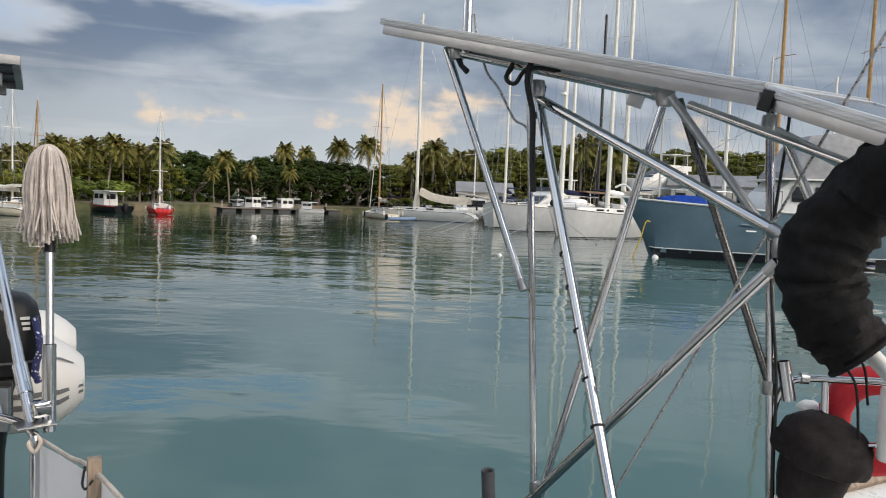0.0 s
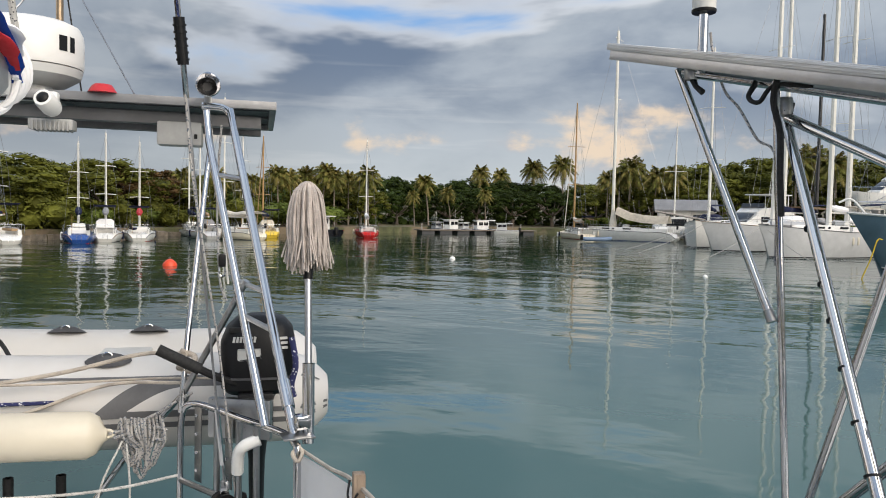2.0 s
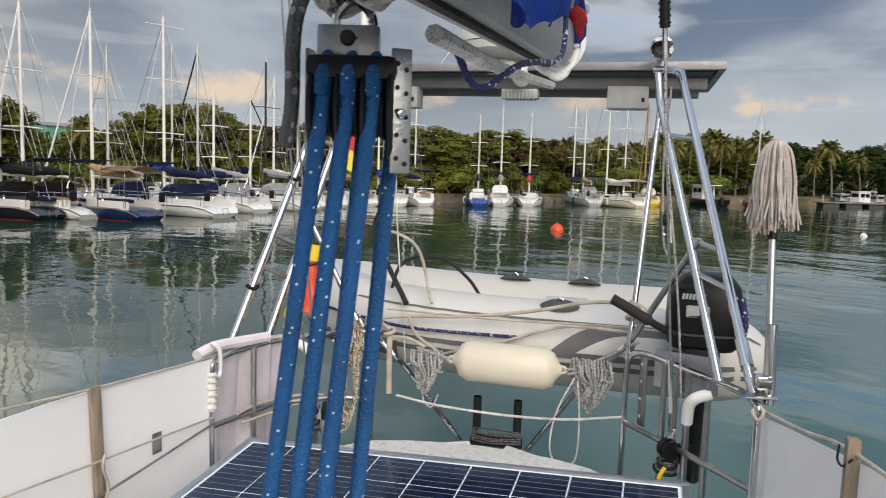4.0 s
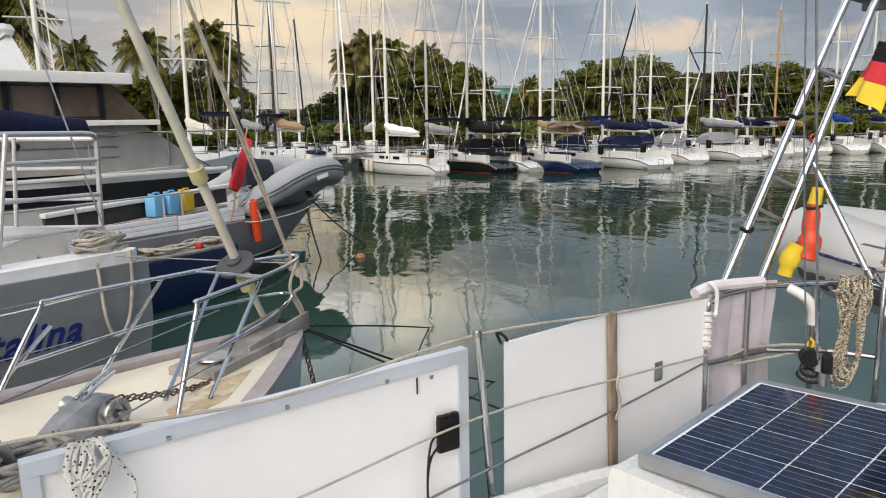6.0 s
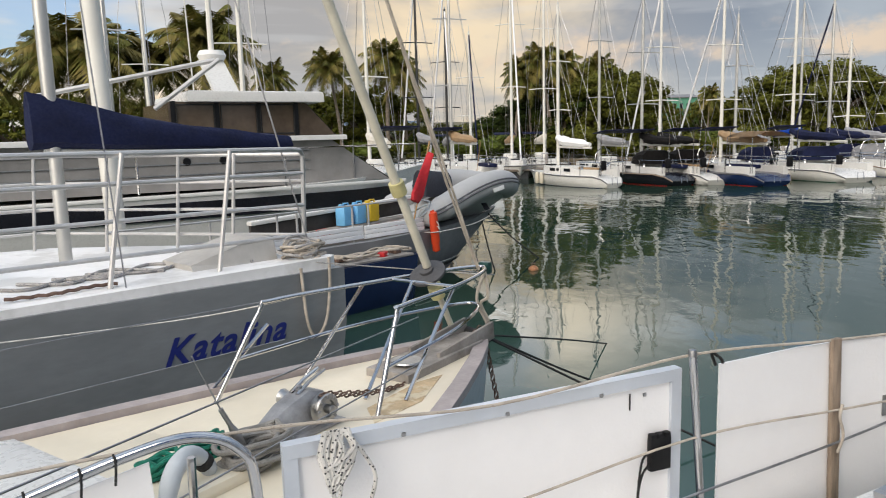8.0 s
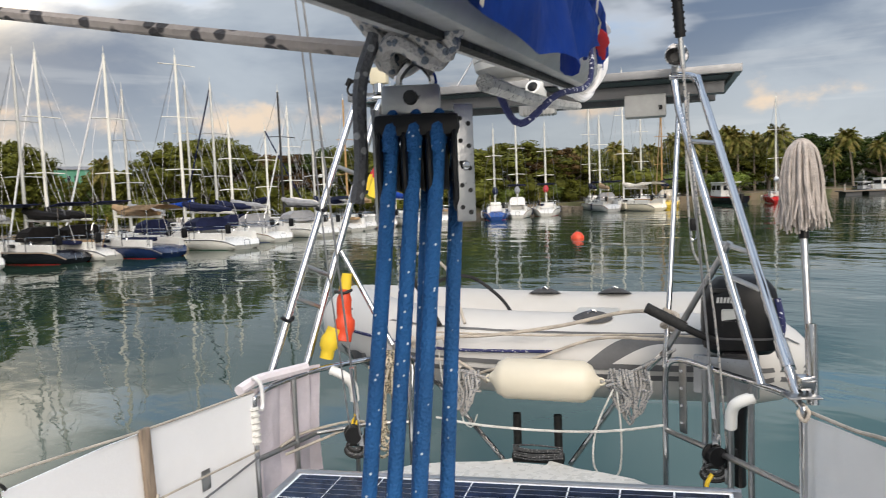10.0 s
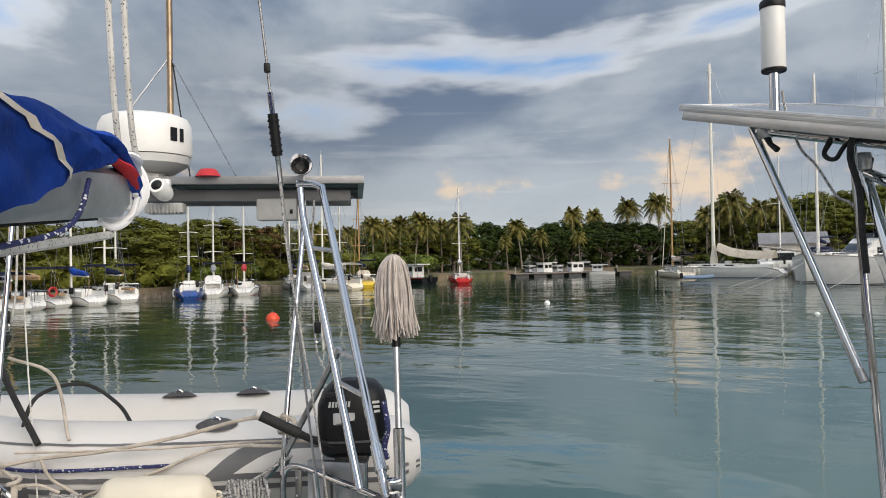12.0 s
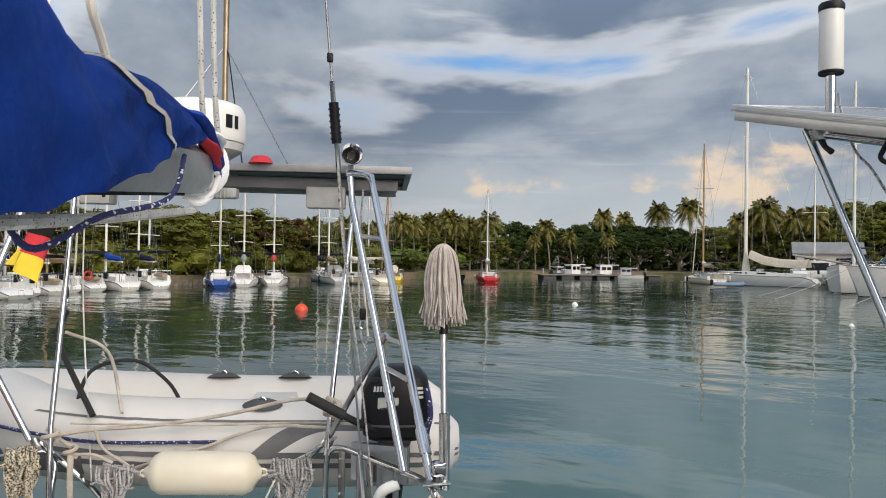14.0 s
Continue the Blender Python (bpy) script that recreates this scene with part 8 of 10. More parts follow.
for ob in (wl, *wl.children, *gy.children):
    o = ORIGIN[ob.name]
    ob.data.transform(Matrix.Translation(-o) @ shrink @ Matrix.Translation(o))
cb = bmesh.new()
c0, c1 = Vector((1.95, .235, 1.07)), Vector((.08, .02, .97))
for k in range(46):
    p = c0.lerp(c1, k / 45) + Vector((0, 0, -.16 * math.sin(math.pi * k / 45)))
    ang = 90 * (k % 2)
    tube([pose(p.x, p.y, p.z, ang, 0, 4) @ Vector((.030 * math.cos(a), .015 * math.sin(a), 0)) for a in [j * .7854 for j in range(9)]], .0055, 5, cb)
part("chain", cb, RUSTY, t, "rusty anchor chain", kind="stuff")
cb = bmesh.new()
for k in range(30):
    p = Vector((.0 - .012 * k, .01, .90 - .038 * k))
    tube([pose(p.x, p.y, p.z, 90 * (k % 2), 70, 0) @ Vector((.030 * math.cos(a), .015 * math.sin(a), 0)) for a in [j * .7854 for j in range(9)]], .0055, 5, cb)
part("chain", cb, RUSTY, t, "anchor chain hanging to the water", kind="stuff")
part("cleat", tube([(2.35, .62, .94), (2.25, .62, .96), (2.15, .62, .94)], .014, 8, None, 4), STEEL, t)
part("side_stay", tube([(1.9, -.75, .9), (1.55, -.62, 1.25), (1.2, -.2, 2.2), (-.1, -.0, 1.5)][:2], .012, 7), STEEL, t)
part("bottle_screw", tube([(2.46, .24, .88), (2.50, .22, 1.02), (2.56, .18, 1.18)], [.02, .022, .012], 10, None, 4), STEEL_DULL, t, "upright bottle screw")
part("stay_wire", tube([(2.56, .18, 1.18), (2.66, .14, 1.45)], .004, 6), WIRE, t)
# forestays with furler
YELLOW_COLLAR = material("yellowed collar", (.55, .50, .25), .5)
CREAM_TUBE = material("yellowed cream tube", (.60, .57, .47), .45, vary=.1, scale=5)
FOIL = ((.16, -.14, .90), (.55, -.10, 1.50), (4.5, -.05, 8.9))
part("furler_foil", tube([FOIL[0], FOIL[1]], .022, 10), CREAM_TUBE, t, "pale cream furler foil")
part("furler_foil", tube([FOIL[1], FOIL[2]], .031, 10), CREAM_TUBE, t, "pale cream furler foil")
part("furler_drum", lathe([(0, 0), (.13, .0), (.13, .018), (.05, .03), (.05, .05), (0, .05)], 20, m=pose(.54, -.10, 1.44, 0, 32, 0)), RUBBER_GREY, t, "dark grey furler drum plate")
for z0, z1 in ((1.26, 1.35), (2.02, 2.10)):
    pa, pb = [Vector(FOIL[1]) + (Vector(FOIL[2]) - Vector(FOIL[1])) * ((z - 1.50) / 7.4) for z in (z0, z1)]
    part("stay_collar", tube([pa, pb], .052, 10), YELLOW_COLLAR, t, "yellowed plastic collar")
for dy in (0, .03):
    part("furling_line", tube([(.10 + dy, .03 + dy, 1.42), (.42, .0 + dy, 2.05), (1.15, .02, 3.4)], .009, 6), ROPE_TAN, t)
for y, z, x1, y1, z1 in ((.62, 1.42, 7.2, 1.3, 1.55), (.60, 1.15, 7.2, 1.3, 1.22), (-.60, 1.42, 7.2, -1.25, 1.55), (-.62, 1.15, 7.2, -1.25, 1.25)):
    part("lifeline", tube([(1.5, y * .85, z), (x1, y1, z1)], .004, 5), WIRE, t)
for x in (3.4, 5.0):
    for sg in (-1, 1):
        part("stanchion", tube([(x, sg * 1.12, .88), (x, sg * 1.14, 1.50)], .0125, 8), STEEL, t)
# mast of this yacht, out of view, carries its stays
part("mast", tube([(4.6, 0, 1.1), (4.6, 0, 12)], .08, 10), SPAR_ALU, t)
# ropes lying on its foredeck
rg = random.Random(15)
for mt, cx, cy, n, R_, lab, nm in ((ROPE_GREYWORN, 2.45, .27, 10, .15, "heap of worn grey mooring rope on the foredeck", "rope_heap"), (GREEN_ROPE, 2.80, .06, 14, .085, "frayed heap of green rope beside the snubber", "rope_heap"), (GREEN_ROPE, 2.58, .06, 16, .075, "bunched green rope on the foredeck", "rope_heap")):
    t2 = thing(nm, NM, (cx, cy, .88), lab, "rope", "ropes on the foredeck")
    for k in range(n):
        ph, rr_ = rg.uniform(0, 6), R_ * rg.uniform(.5, 1.1)
        part("loop", tube([(cx + rg.uniform(-.04, .04) + rr_ * 1.3 * math.cos(a + ph), cy + rr_ * .8 * math.sin(a + ph), .90 + (.014 if R_ > .1 else .008) * k + .012 * math.sin(3 * a + k)) for a in [j * .6283 for j in range(11)]], .014 if R_ > .1 else .011, 7, None, 3), mt, t2)
SN = Matrix.Translation(NM.to_3x3() @ Vector((.06, -.34, -.03))) @ NM
t2 = thing("mooring_snubber", SN, (2.75, .62, .88), "pale blue-grey rubber mooring snubber with a black band", "snubber")
part("body", tube([(2.95, .72, .97), (2.86, .66, 1.08), (2.74, .60, 1.10), (2.64, .58, 1.02), (2.62, .58, .92)], [.036, .040, .040, .036, .022], 12, None, 5), material("pale rubber", (.52, .55, .57), .6, vary=.08), t2)
part("band", tube([(2.67, .583, 1.05), (2.645, .58, 1.02)], .043, 12), BLACK_MATT, t2)
line("mooring_line", [NM @ Vector((.06, .0, .92)), NM @ Vector((-.9, .5, .35)), NM @ Vector((-1.7, 1.0, -.02))], .009, BLACK_MATT, "dark mooring line from the bow to the water", group="mooring lines", frame_m=IDENT)
line("mooring_line", [NM @ Vector((.06, .06, .9)), NM @ Vector((-.5, .8, .4)), NM @ Vector((-.9, 1.6, -.02))], .009, BLACK_MATT, "second dark mooring line from the bow", group="mooring lines", frame_m=IDENT)
line("mooring_line", [NM @ Vector((.06, -.06, .9)), NM @ Vector((-1.6, -.1, .45)), NM @ Vector((-3.2, -.3, -.02))], .008, BLACK_MATT, "long dark mooring line to the fairway", group="mooring lines", frame_m=IDENT)
line("bow_ropes", [NM @ Vector(p) for p in ((.03, .04, 1.42), (.06, .09, 1.22), (.10, .05, 1.16), (.05, .08, 1.02), (.02, .05, .84), (.08, .09, 1.0), (.12, .03, 1.2), (.05, .06, 1.40))], .012, ROPE_TAN, "pale rope lashed round the pulpit end", frame_m=IDENT)

# grey aluminium yacht beyond it
KB, KAX = Vector((-7.06, -1.98, 0)), Vector((0.76, -0.65, 0)).normalized()
KM = Matrix((KAX, Vector((-KAX.y, KAX.x, 0)), Vector((0, 0, 1)))).transposed().to_4x4()
KM.translation = KB
t = thing("aluminium_yacht", KM, (4, -1.7, 0), "bare grey aluminium yacht with blue name lettering and tall tubular rails", "yacht")
secs = []
for f, w, z in ((-.02, .05, 1.24), (.05, .35, 1.245), (.5, 1.0, 1.25), (1.5, 1.55, 1.27), (3, 1.75, 1.29), (6, 1.8, 1.32), (10, 1.7, 1.34)):
    secs.append([(f, -2 * w, z), (f, 0, z), (f, .0, z * .6), (f + .08, -.06, .0), (f + .3, -w * .6, -.4), (f + .3, -w * 1.4, -.4), (f + .08, -2 * w + .06, .0), (f, -2 * w, z * .6)])
kh = part("hull", loft(secs), HULL_ALU, t, "bare grey aluminium hull")
part("deck", slab([(.0, -.12), (.05, -.6), (.5, -1.9), (1.5, -3.0), (3, -3.45), (10, -3.4), (10, -.04), (.1, -.04)], 1.20, 1.345), material("worn white deck paint", (.86, .85, .84), .6, vary=.05, scale=2, second=(.66, .65, .63), per=1.4, bump=.1, grime=(.46, .44, .41), grime_at=(.64, .72)), t, "white deck with worn grey patches")
part("coachroof", slab([(3.0, -2.6), (2.6, -2.2), (2.6, -1.3), (3.0, -.9), (8.5, -.8), (8.5, -2.7)], 1.3, 1.62, bevel=.10), WHITE, t)
part("vent", lathe([(0, .06), (.04, .058), (.05, .03), (.05, 0), (0, 0)], 14, (2.75, -.35, 1.345)), BLACK, t)
RAILM = material("grey painted tube", (.56, .55, .54), .45, .4, vary=.08, scale=6)
rl = part("rail", tube([(5.8, -.22, 2.36), (.26, -.32, 2.31), (.15, -.36, 2.30), (.075, -.42, 2.25), (.10, -.44, 1.30)], .022, 9), RAILM, t, "tall tubular side rail")
for z0, z1 in ((2.09, 2.09), (1.83, 1.80), (1.58, 1.52)):
    part("bar", tube([(5.8, -.22, z0 + .03), (.09, -.42, z1)], .018, 8), RAILM, rl)
for x in (1.10, 1.98, 2.9, 3.8, 4.7, 5.6):
    part("post", tube([(x, -.20, 1.33), (x - .20, -.26, 2.31 + .008 * x)], .019, 8), RAILM, rl)
rl2 = part("rail", tube([(.09, -.42, 2.26), (.75, -1.5, 2.28), (1.6, -2.9, 2.30), (5.8, -3.3, 2.34)], .020, 8), RAILM, t, "tall tubular rail on the far side")
for z in (2.02, 1.76, 1.52):
    part("bar", tube([(.09, -.42, z), (.75, -1.5, z), (1.6, -2.9, z), (5.8, -3.3, z)], .016, 7), RAILM, rl2)
for x, y in ((.5, -.9), (.75, -1.5), (1.15, -2.2), (1.6, -2.9), (2.6, -3.0), (3.6, -3.1), (4.6, -3.2)):
    part("post", tube([(x + .08, y, 1.33), (x, y, 2.28)], .017, 8), RAILM, rl2)
part("anchor_locker", loft([[(x, -.95, 1.34), (x, -.35, 1.34), (x, -.40, 1.34 + h), (x, -.90, 1.34 + h)] for x, h in ((.45, .20), (.62, .21), (1.25, .05))]), material("beige grey gelcoat", (.46, .44, .41), .5, vary=.1, scale=4), t, "low beige-grey wedge-shaped locker", smooth=False)
# name on the topside
fc = bpy.data.curves.new("name_lettering", "FONT")
fc.body, fc.size, fc.extrude, fc.shear, fc.space_character, fc.offset = "Katalina", 0.30, 0.002, 0.42, 1.10, 0.006
tmp = new("tmp_text", fc)
dg = bpy.context.evaluated_depsgraph_get()
me = bpy.data.meshes.new_from_object(tmp.evaluated_get(dg))
bpy.data.objects.remove(tmp)
bm = bmesh.new()
bm.from_mesh(me)
bpy.data.meshes.remove(me)
bm.transform(pose(1.72, .006, .72, 90, 0, 180))
part("name_lettering", bm, material("dark blue lettering", (.012, .02, .16), .4, vary=.1), kh, "dark blue slanted name lettering", smooth=False)
part("mast", tube([(1.76, -1.75, 1.3), (1.76, -1.75, 11)], .058, 12), SPAR_ALU, t)
part("boom", tube([(1.84, -1.75, 2.34), (-.78, -1.75, 2.262)], .04, 10), SPAR_WHITE, t)
cv = []
for x, z0, h, w in ((1.95, 2.36, .50, .10), (1.80, 2.375, .46, .13), (1.45, 2.36, .385, .135), (1.0, 2.345, .30, .125), (.5, 2.335, .235, .11), (0, 2.32, .19, .10), (-.4, 2.31, .155, .085), (-.66, 2.30, .13, .07), (-.69, 2.30, .12, .06)):
    cv.append([(x, -1.75 + w * a, z0 + h * b + .012 * math.sin(9 * x + 5 * a) * b) for a, b in ((-.3, 0), (-.9, .12), (-1, .4), (-.7, .78), (-.25, 1), (.25, 1), (.7, .78), (1, .4), (.9, .12), (.3, 0))])
part("sail_cover", loft(cv), NAVY_CLOTH, t, "navy sail cover")
for y in (-.1, -3.4):
    part("shroud", tube([(1.9, y, 1.35), (1.86, -1.75, 10.5)], .006, 5), WIRE, t)
part("forestay", tube([(.1, -.3, 1.3), (1.86, -1.75, 10.8)], .008, 5), WIRE, t)
rgc = random.Random(8)
for k in range(11):
    ph, r0, tl = rgc.uniform(0, 6), rgc.uniform(.07, .17), rgc.uniform(-.05, .07)
    part("mooring_coil", tube([(.26 + rgc.uniform(-.05, .05) + r0 * 1.3 * math.cos(a + ph), -.24 + r0 * .8 * math.sin(a + ph), 1.365 + .012 * k + tl * math.sin(a * 1.0 + ph) + .02 * math.sin(2 * a + k)) for a in [q * .55 for q in range(rgc.randint(9, 13))]], .013, 7, None, 3), rgc.choice((ROPE_TAN, ROPE_TAN, ROPE_GREY)), t, "tangled tan mooring rope")
part("locker_chain", tube([(1.9 + .05 * k, -.25 - .03 * math.sin(k * .5), 1.365 + .008 * (k % 2)) for k in range(16)], .014, 6), RUSTY, t, "rusty chain on deck")
part("hanging_rope", tube([(.16, .02, 1.36), (.18, .04, 1.1), (.24, .045, .8), (.36, .045, .68), (.44, .045, .85), (.46, .02, 1.3)], .014, 7, None, 6), ROPE_TAN, t, "rope loop hanging down the topside")
for k in range(4):
    part("deck_line", tube([(.7 + .35 * k, -.35 - .1 * k, 1.36), (1.0 + .35 * k, -.8 - .2 * math.sin(k), 1.36), (1.5 + .3 * k, -.6, 1.36), (1.9 + .25 * k, -.9, 1.36)], .014, 6, None, 5), ROPE_GREY, t, "worn grey line lying on deck")
line("mooring_line", [KM @ Vector((.3, .02, 1.33)), KM @ Vector((-1.0, .9, 1.12)), NM @ Vector((.3, -.3, 1.44))], .006, ROPE_GREY, "thin line from the aluminium yacht to the pulpit", group="mooring lines", frame_m=IDENT)
line("mooring_line", [KM @ Vector((4.5, .05, 1.30)), KM @ Vector((1.8, .35, 1.15)), NM @ Vector((1.2, -.42, 1.42))], .005, ROPE_WHITE, "thin white line strung between the yachts", group="mooring lines", frame_m=IDENT)

# grey workboat behind with boards, jerrycans and a grey tender
DB, DM = Vector((-10.35, -0.75, 0)), KM.copy()
DM.translation = DB
DM = Matrix.Translation((-.609, -.576, 2.37)) @ Matrix.Scale(1.32, 4) @ Matrix.Translation((.609, .576, -2.37)) @ DM
t = thing("grey_yacht", DM, (3, -.9, .575), "grey workaday yacht with white rail boards and cluttered foredeck", "yacht")
GREY_HULL = material("dull grey hull paint", (.20, .205, .215), .5, vary=.12, scale=1.5, grime=(.13, .125, .12), grime_at=(.55, .85))
secs = []
for f, w, z in ((0, .02, 1.36), (.35, .22, 1.34), (.9, .46, 1.30), (1.7, .66, 1.27), (3, .80, 1.25), (6, .82, 1.25)):
    def sx(zz, f=f):
        return f - .95 + (1.36 - zz) * 1.35 * max(0, 1 - f / 3)
    secs.append([(sx(zz), -.62 + sg * w * k, zz) for sg, k, zz in ((-1, 1, z), (1, 1, z), (1, .98, 1.05), (1, .90, .85), (1, .70, .575), (1, .1, .3), (-1, .1, .3), (-1, .70, .575), (-1, .90, .85), (-1, .98, 1.05))])
gh = part("hull", loft(secs), GREY_HULL, t, "dull grey hull")
def hull_strip(z0, z1, off):
    rows = []
    for f, w in ((.02, .03), (.35, .22), (.9, .46), (1.7, .66), (3, .80), (6, .82)):
        rows.append([(f - .95 + (1.36 - z) * 1.35 * max(0, 1 - f / 3) - off * .6, -.62 + w * (.90 if z < .9 else .985) + off, z) for z in (z0, z1)])
    return loft(rows, None, False, False)
part("boot_line", hull_strip(.74, .78, .03), BLACK_MATT, gh, "black boot line", smooth=False)
part("cove_line", hull_strip(.80, .815, .03), WHITE, gh, "thin white line", smooth=False)
part("deck", slab([(-.5, -.75), (-.5, -.5), (.3, -.2), (1.2, .02), (5, .14), (5, -1.36), (1.2, -1.2), (.3, -1.0)], 1.2, 1.262), OLD_WOOD, t, "worn wooden deck")
for k in range(3):
    for j in range(3):
        part("side_board", box((.98, .02, .047), (1.60 + 1.0 * k, .03 + .05 * k, 1.292 + .051 * j + .008 * k), (0, 0, 3), .004), WHITE_BOARD, t, "white plank on the rail")
    for dx in (-.35, .38):
        part("rail_post", tube([(1.60 + dx + 1.0 * k, .0 + .05 * k, 1.2), (1.60 + dx + 1.0 * k, .0 + .05 * k, 1.66)], .012, 7), RAILM, t)
part("coaming", box((2.3, .04, .17), (2.25, -.24, 1.50), (0, 2.2, 3), .01), material("dark stained plywood", (.045, .040, .036), .6, vary=.2, scale=3), t, "dark plywood coaming")
part("coaming_cap", box((2.4, .09, .045), (2.22, -.22, 1.607), (0, 2.2, 3), .012), WHITE, t, "white cap along the coaming")
part("top_rail", tube([(.95, -.06, 1.60), (1.25, .0, 1.66), (3.2, .12, 1.66), (5, .14, 1.66)], .010, 7), RAILM, t)
for k in range(12):
    rgx = rg.uniform(.9, 3.4)
    part("deck_clutter", box((rg.uniform(.08, .22), rg.uniform(.08, .2), rg.uniform(.05, .12)), (rgx, -.35 - rg.uniform(0, .6), 1.285), (0, 0, rg.uniform(0, 90)), .02), rg.choice((OLD_WOOD, RUSTY, GREY_PLASTIC, RED)), t)
part("mast", tube([(4.55, -.62, 1.25), (4.75, -.62, 10)], .085, 10), SPAR_WHITE, t)
part("jerrycan_shelf", box((1.3, .14, .03), (1.95, -.10, 1.42), (0, 2, 3), .004), OLD_WOOD, t)
for k, (x, mt, lab) in enumerate(((2.24, LIGHT_BLUE, "light blue plastic jerrycan on the rail shelf"), (1.86, YELLOW, "yellow plastic jerrycan on the rail shelf"), (2.05, LIGHT_BLUE, "light blue plastic jerrycan with a faded side on the rail shelf"))):
    zb = 1.435 + .035 * (1.95 - x)
    t2 = thing("jerrycan", DM, (x, -.10, zb), lab, "jerrycan", "jerrycans on deck")
    part("body", box((.17, .14, .22), (x, -.10, zb + .11), (0, 0, 12), .03), mt, t2)
    part("cap", lathe([(0, .03), (.025, .03), (.025, 0), (0, 0)], 10, (x + .05, -.10, zb + .215)), mt, t2)
    part("handle", tube([(x - .06, -.10, zb + .215), (x - .05, -.10, zb + .25), (x + .01, -.10, zb + .25), (x + .02, -.10, zb + .215)], .011, 6), mt, t2)
t2 = thing("rescue_tube", DM, (1.06, .12, 1.0), "orange rescue tube hung upright beside the rail boards", "rescue tube")
part("tube", tube([(1.02, .12, .99), (1.025, .12, 1.03), (1.05, .125, 1.25), (1.065, .12, 1.45), (1.075, .11, 1.505)], [.022, .047, .054, .052, .025], 14, None, 4), ORANGE, t2)
part("strap", tube([(1.09, .04, 1.47), (1.06, .19, 1.36), (1.0, .17, 1.22), (1.05, .19, 1.30), (1.1, .04, 1.40)], .005, 5, None, 4), ROPE_WHITE, t2, "white lashing")
t2 = thing("red_ensign", DM, (1.33, .09, 1.28), "red flag hanging limp from a slanting staff", "flag")
part("staff", tube([(1.36, .05, 1.28), (1.02, .05, 2.34)], .009, 7), SPAR_WOOD, t2)
fl = []
for s in (0, .15, .3, .45, .6, .75, .9, 1):
    w = .085 * (1 - .75 * s) * (.35 + .65 * min(1, (s + .05) * 5)) + .012
    fl.append([(1.30 - .27 * s + w * math.cos(a) * (1 + .25 * math.sin(3 * a + 5 * s)), .06 + .04 * math.sin(a) + .02 * math.sin(2 * a + 4 * s), 1.63 + .56 * s + .03 * math.cos(a)) for a in [k * .5236 for k in range(12)]])
part("cloth", loft(fl), RED_CLOTH, t2)
# grey tender slung over that bow
t2 = thing("grey_tender", DM, (.1, -.45, 1.3), "light grey inflatable tender lashed bow-up over the yacht's bow", "dinghy")
TEND = [(1.08, 0, 1.41), (.7, 0, 1.53), (.33, 0, 1.655), (.0, .0, 1.735), (-.32, -.03, 1.76), (-.62, -.13, 1.725), (-.82, -.28, 1.67), (-.88, -.45, 1.65)]
TPATH = TEND + [(x, -.9 - y, z) for x, y, z in reversed(TEND[:-1])]
gt = part("tube", tube(TPATH, [.12, .155] + [.168] * 11 + [.155, .12], 20, None, 6), GREY_TUBE, t2)
for dz, rr_ in ((.055, .010), (.012, .014)):
    sp = []
    for k, (x, y, z) in enumerate(TPATH):
        a_, b_ = TPATH[max(k - 1, 0)], TPATH[min(k + 1, len(TPATH) - 1)]
        n = Vector((b_[0] - a_[0], b_[1] - a_[1], 0)).cross(Vector((0, 0, 1))).normalized() * -1
        if n.y * (y + .45) < 0 or (abs(y + .45) < .01 and n.x > 0):
            n = -n
        r0 = .12 if k in (0, len(TPATH) - 1) else .155 if k in (1, len(TPATH) - 2) else .168
        sp.append((x + n.x * (r0 - dz * .12), y + n.y * (r0 - dz * .12), z + dz))
    part("rub_strake", tube(sp, rr_, 7, None, 6), GREY_STRIPE, gt)
part("end_cap", lathe([(0, .06), (.06, .05), (.12, 0), (0, 0)], 14, m=pose(1.08, 0, 1.41, 0, 108, 0)), GREY_TUBE, gt)
part("name_patch", box((.22, .006, .055), (-.12, .166, 1.690), (12, 10, 0), .004), WHITE_PLASTIC, gt, "blank white patch")
bt = part("bottom", loft([[(x, -.45 - w, zt), (x, -.45 - w * .8, zt - .10), (x, -.45 - w * .35, zk + .03), (x, -.45, zk), (x, -.45 + w * .35, zk + .03), (x, -.45 + w * .8, zt - .10), (x, -.45 + w, zt)] for x, w, zt, zk in ((1.1, .44, 1.36, 1.20), (.6, .45, 1.50, 1.25), (.2, .45, 1.62, 1.28), (-.25, .43, 1.68, 1.29), (-.55, .34, 1.66, 1.38), (-.78, .2, 1.62, 1.50), (-.88, .06, 1.60, 1.56))]), GREY_TUBE, t2, "pale grey rigid bottom")
part("tow_patch", box((.10, .012, .11), (-.06, -.02, 1.455), (40, 0, 0), .01), BLACK, bt, "black maker's patch")
part("engine_cover", loft([[(.45 + x * .3, -.5 + .16 * sx_ * c, 1.60 + z * .34 + .03 * x) for sx_, z in ((-1, 0), (-1.05, .4), (-.8, .8), (-.3, 1), (.3, 1), (.8, .8), (1.05, .4), (1, 0))] for x, c in ((-.9, .7), (-.5, 1), (.2, 1.05), (.8, .8))]), material("dark engine cover", (.018, .020, .03), .7, vary=.2, scale=8), t2, "dark cloth cover over the outboard")
part("lashing", tube([(1.0, .0, 1.60), (1.1, .06, 1.50), (1.22, .03, 1.44), (1.12, .08, 1.58), (1.3, .0, 1.50)], .012, 6, None, 5), material("grey-blue webbing", (.42, .46, .47), .7, vary=.2, scale=12), t2, "grey-blue lashing")
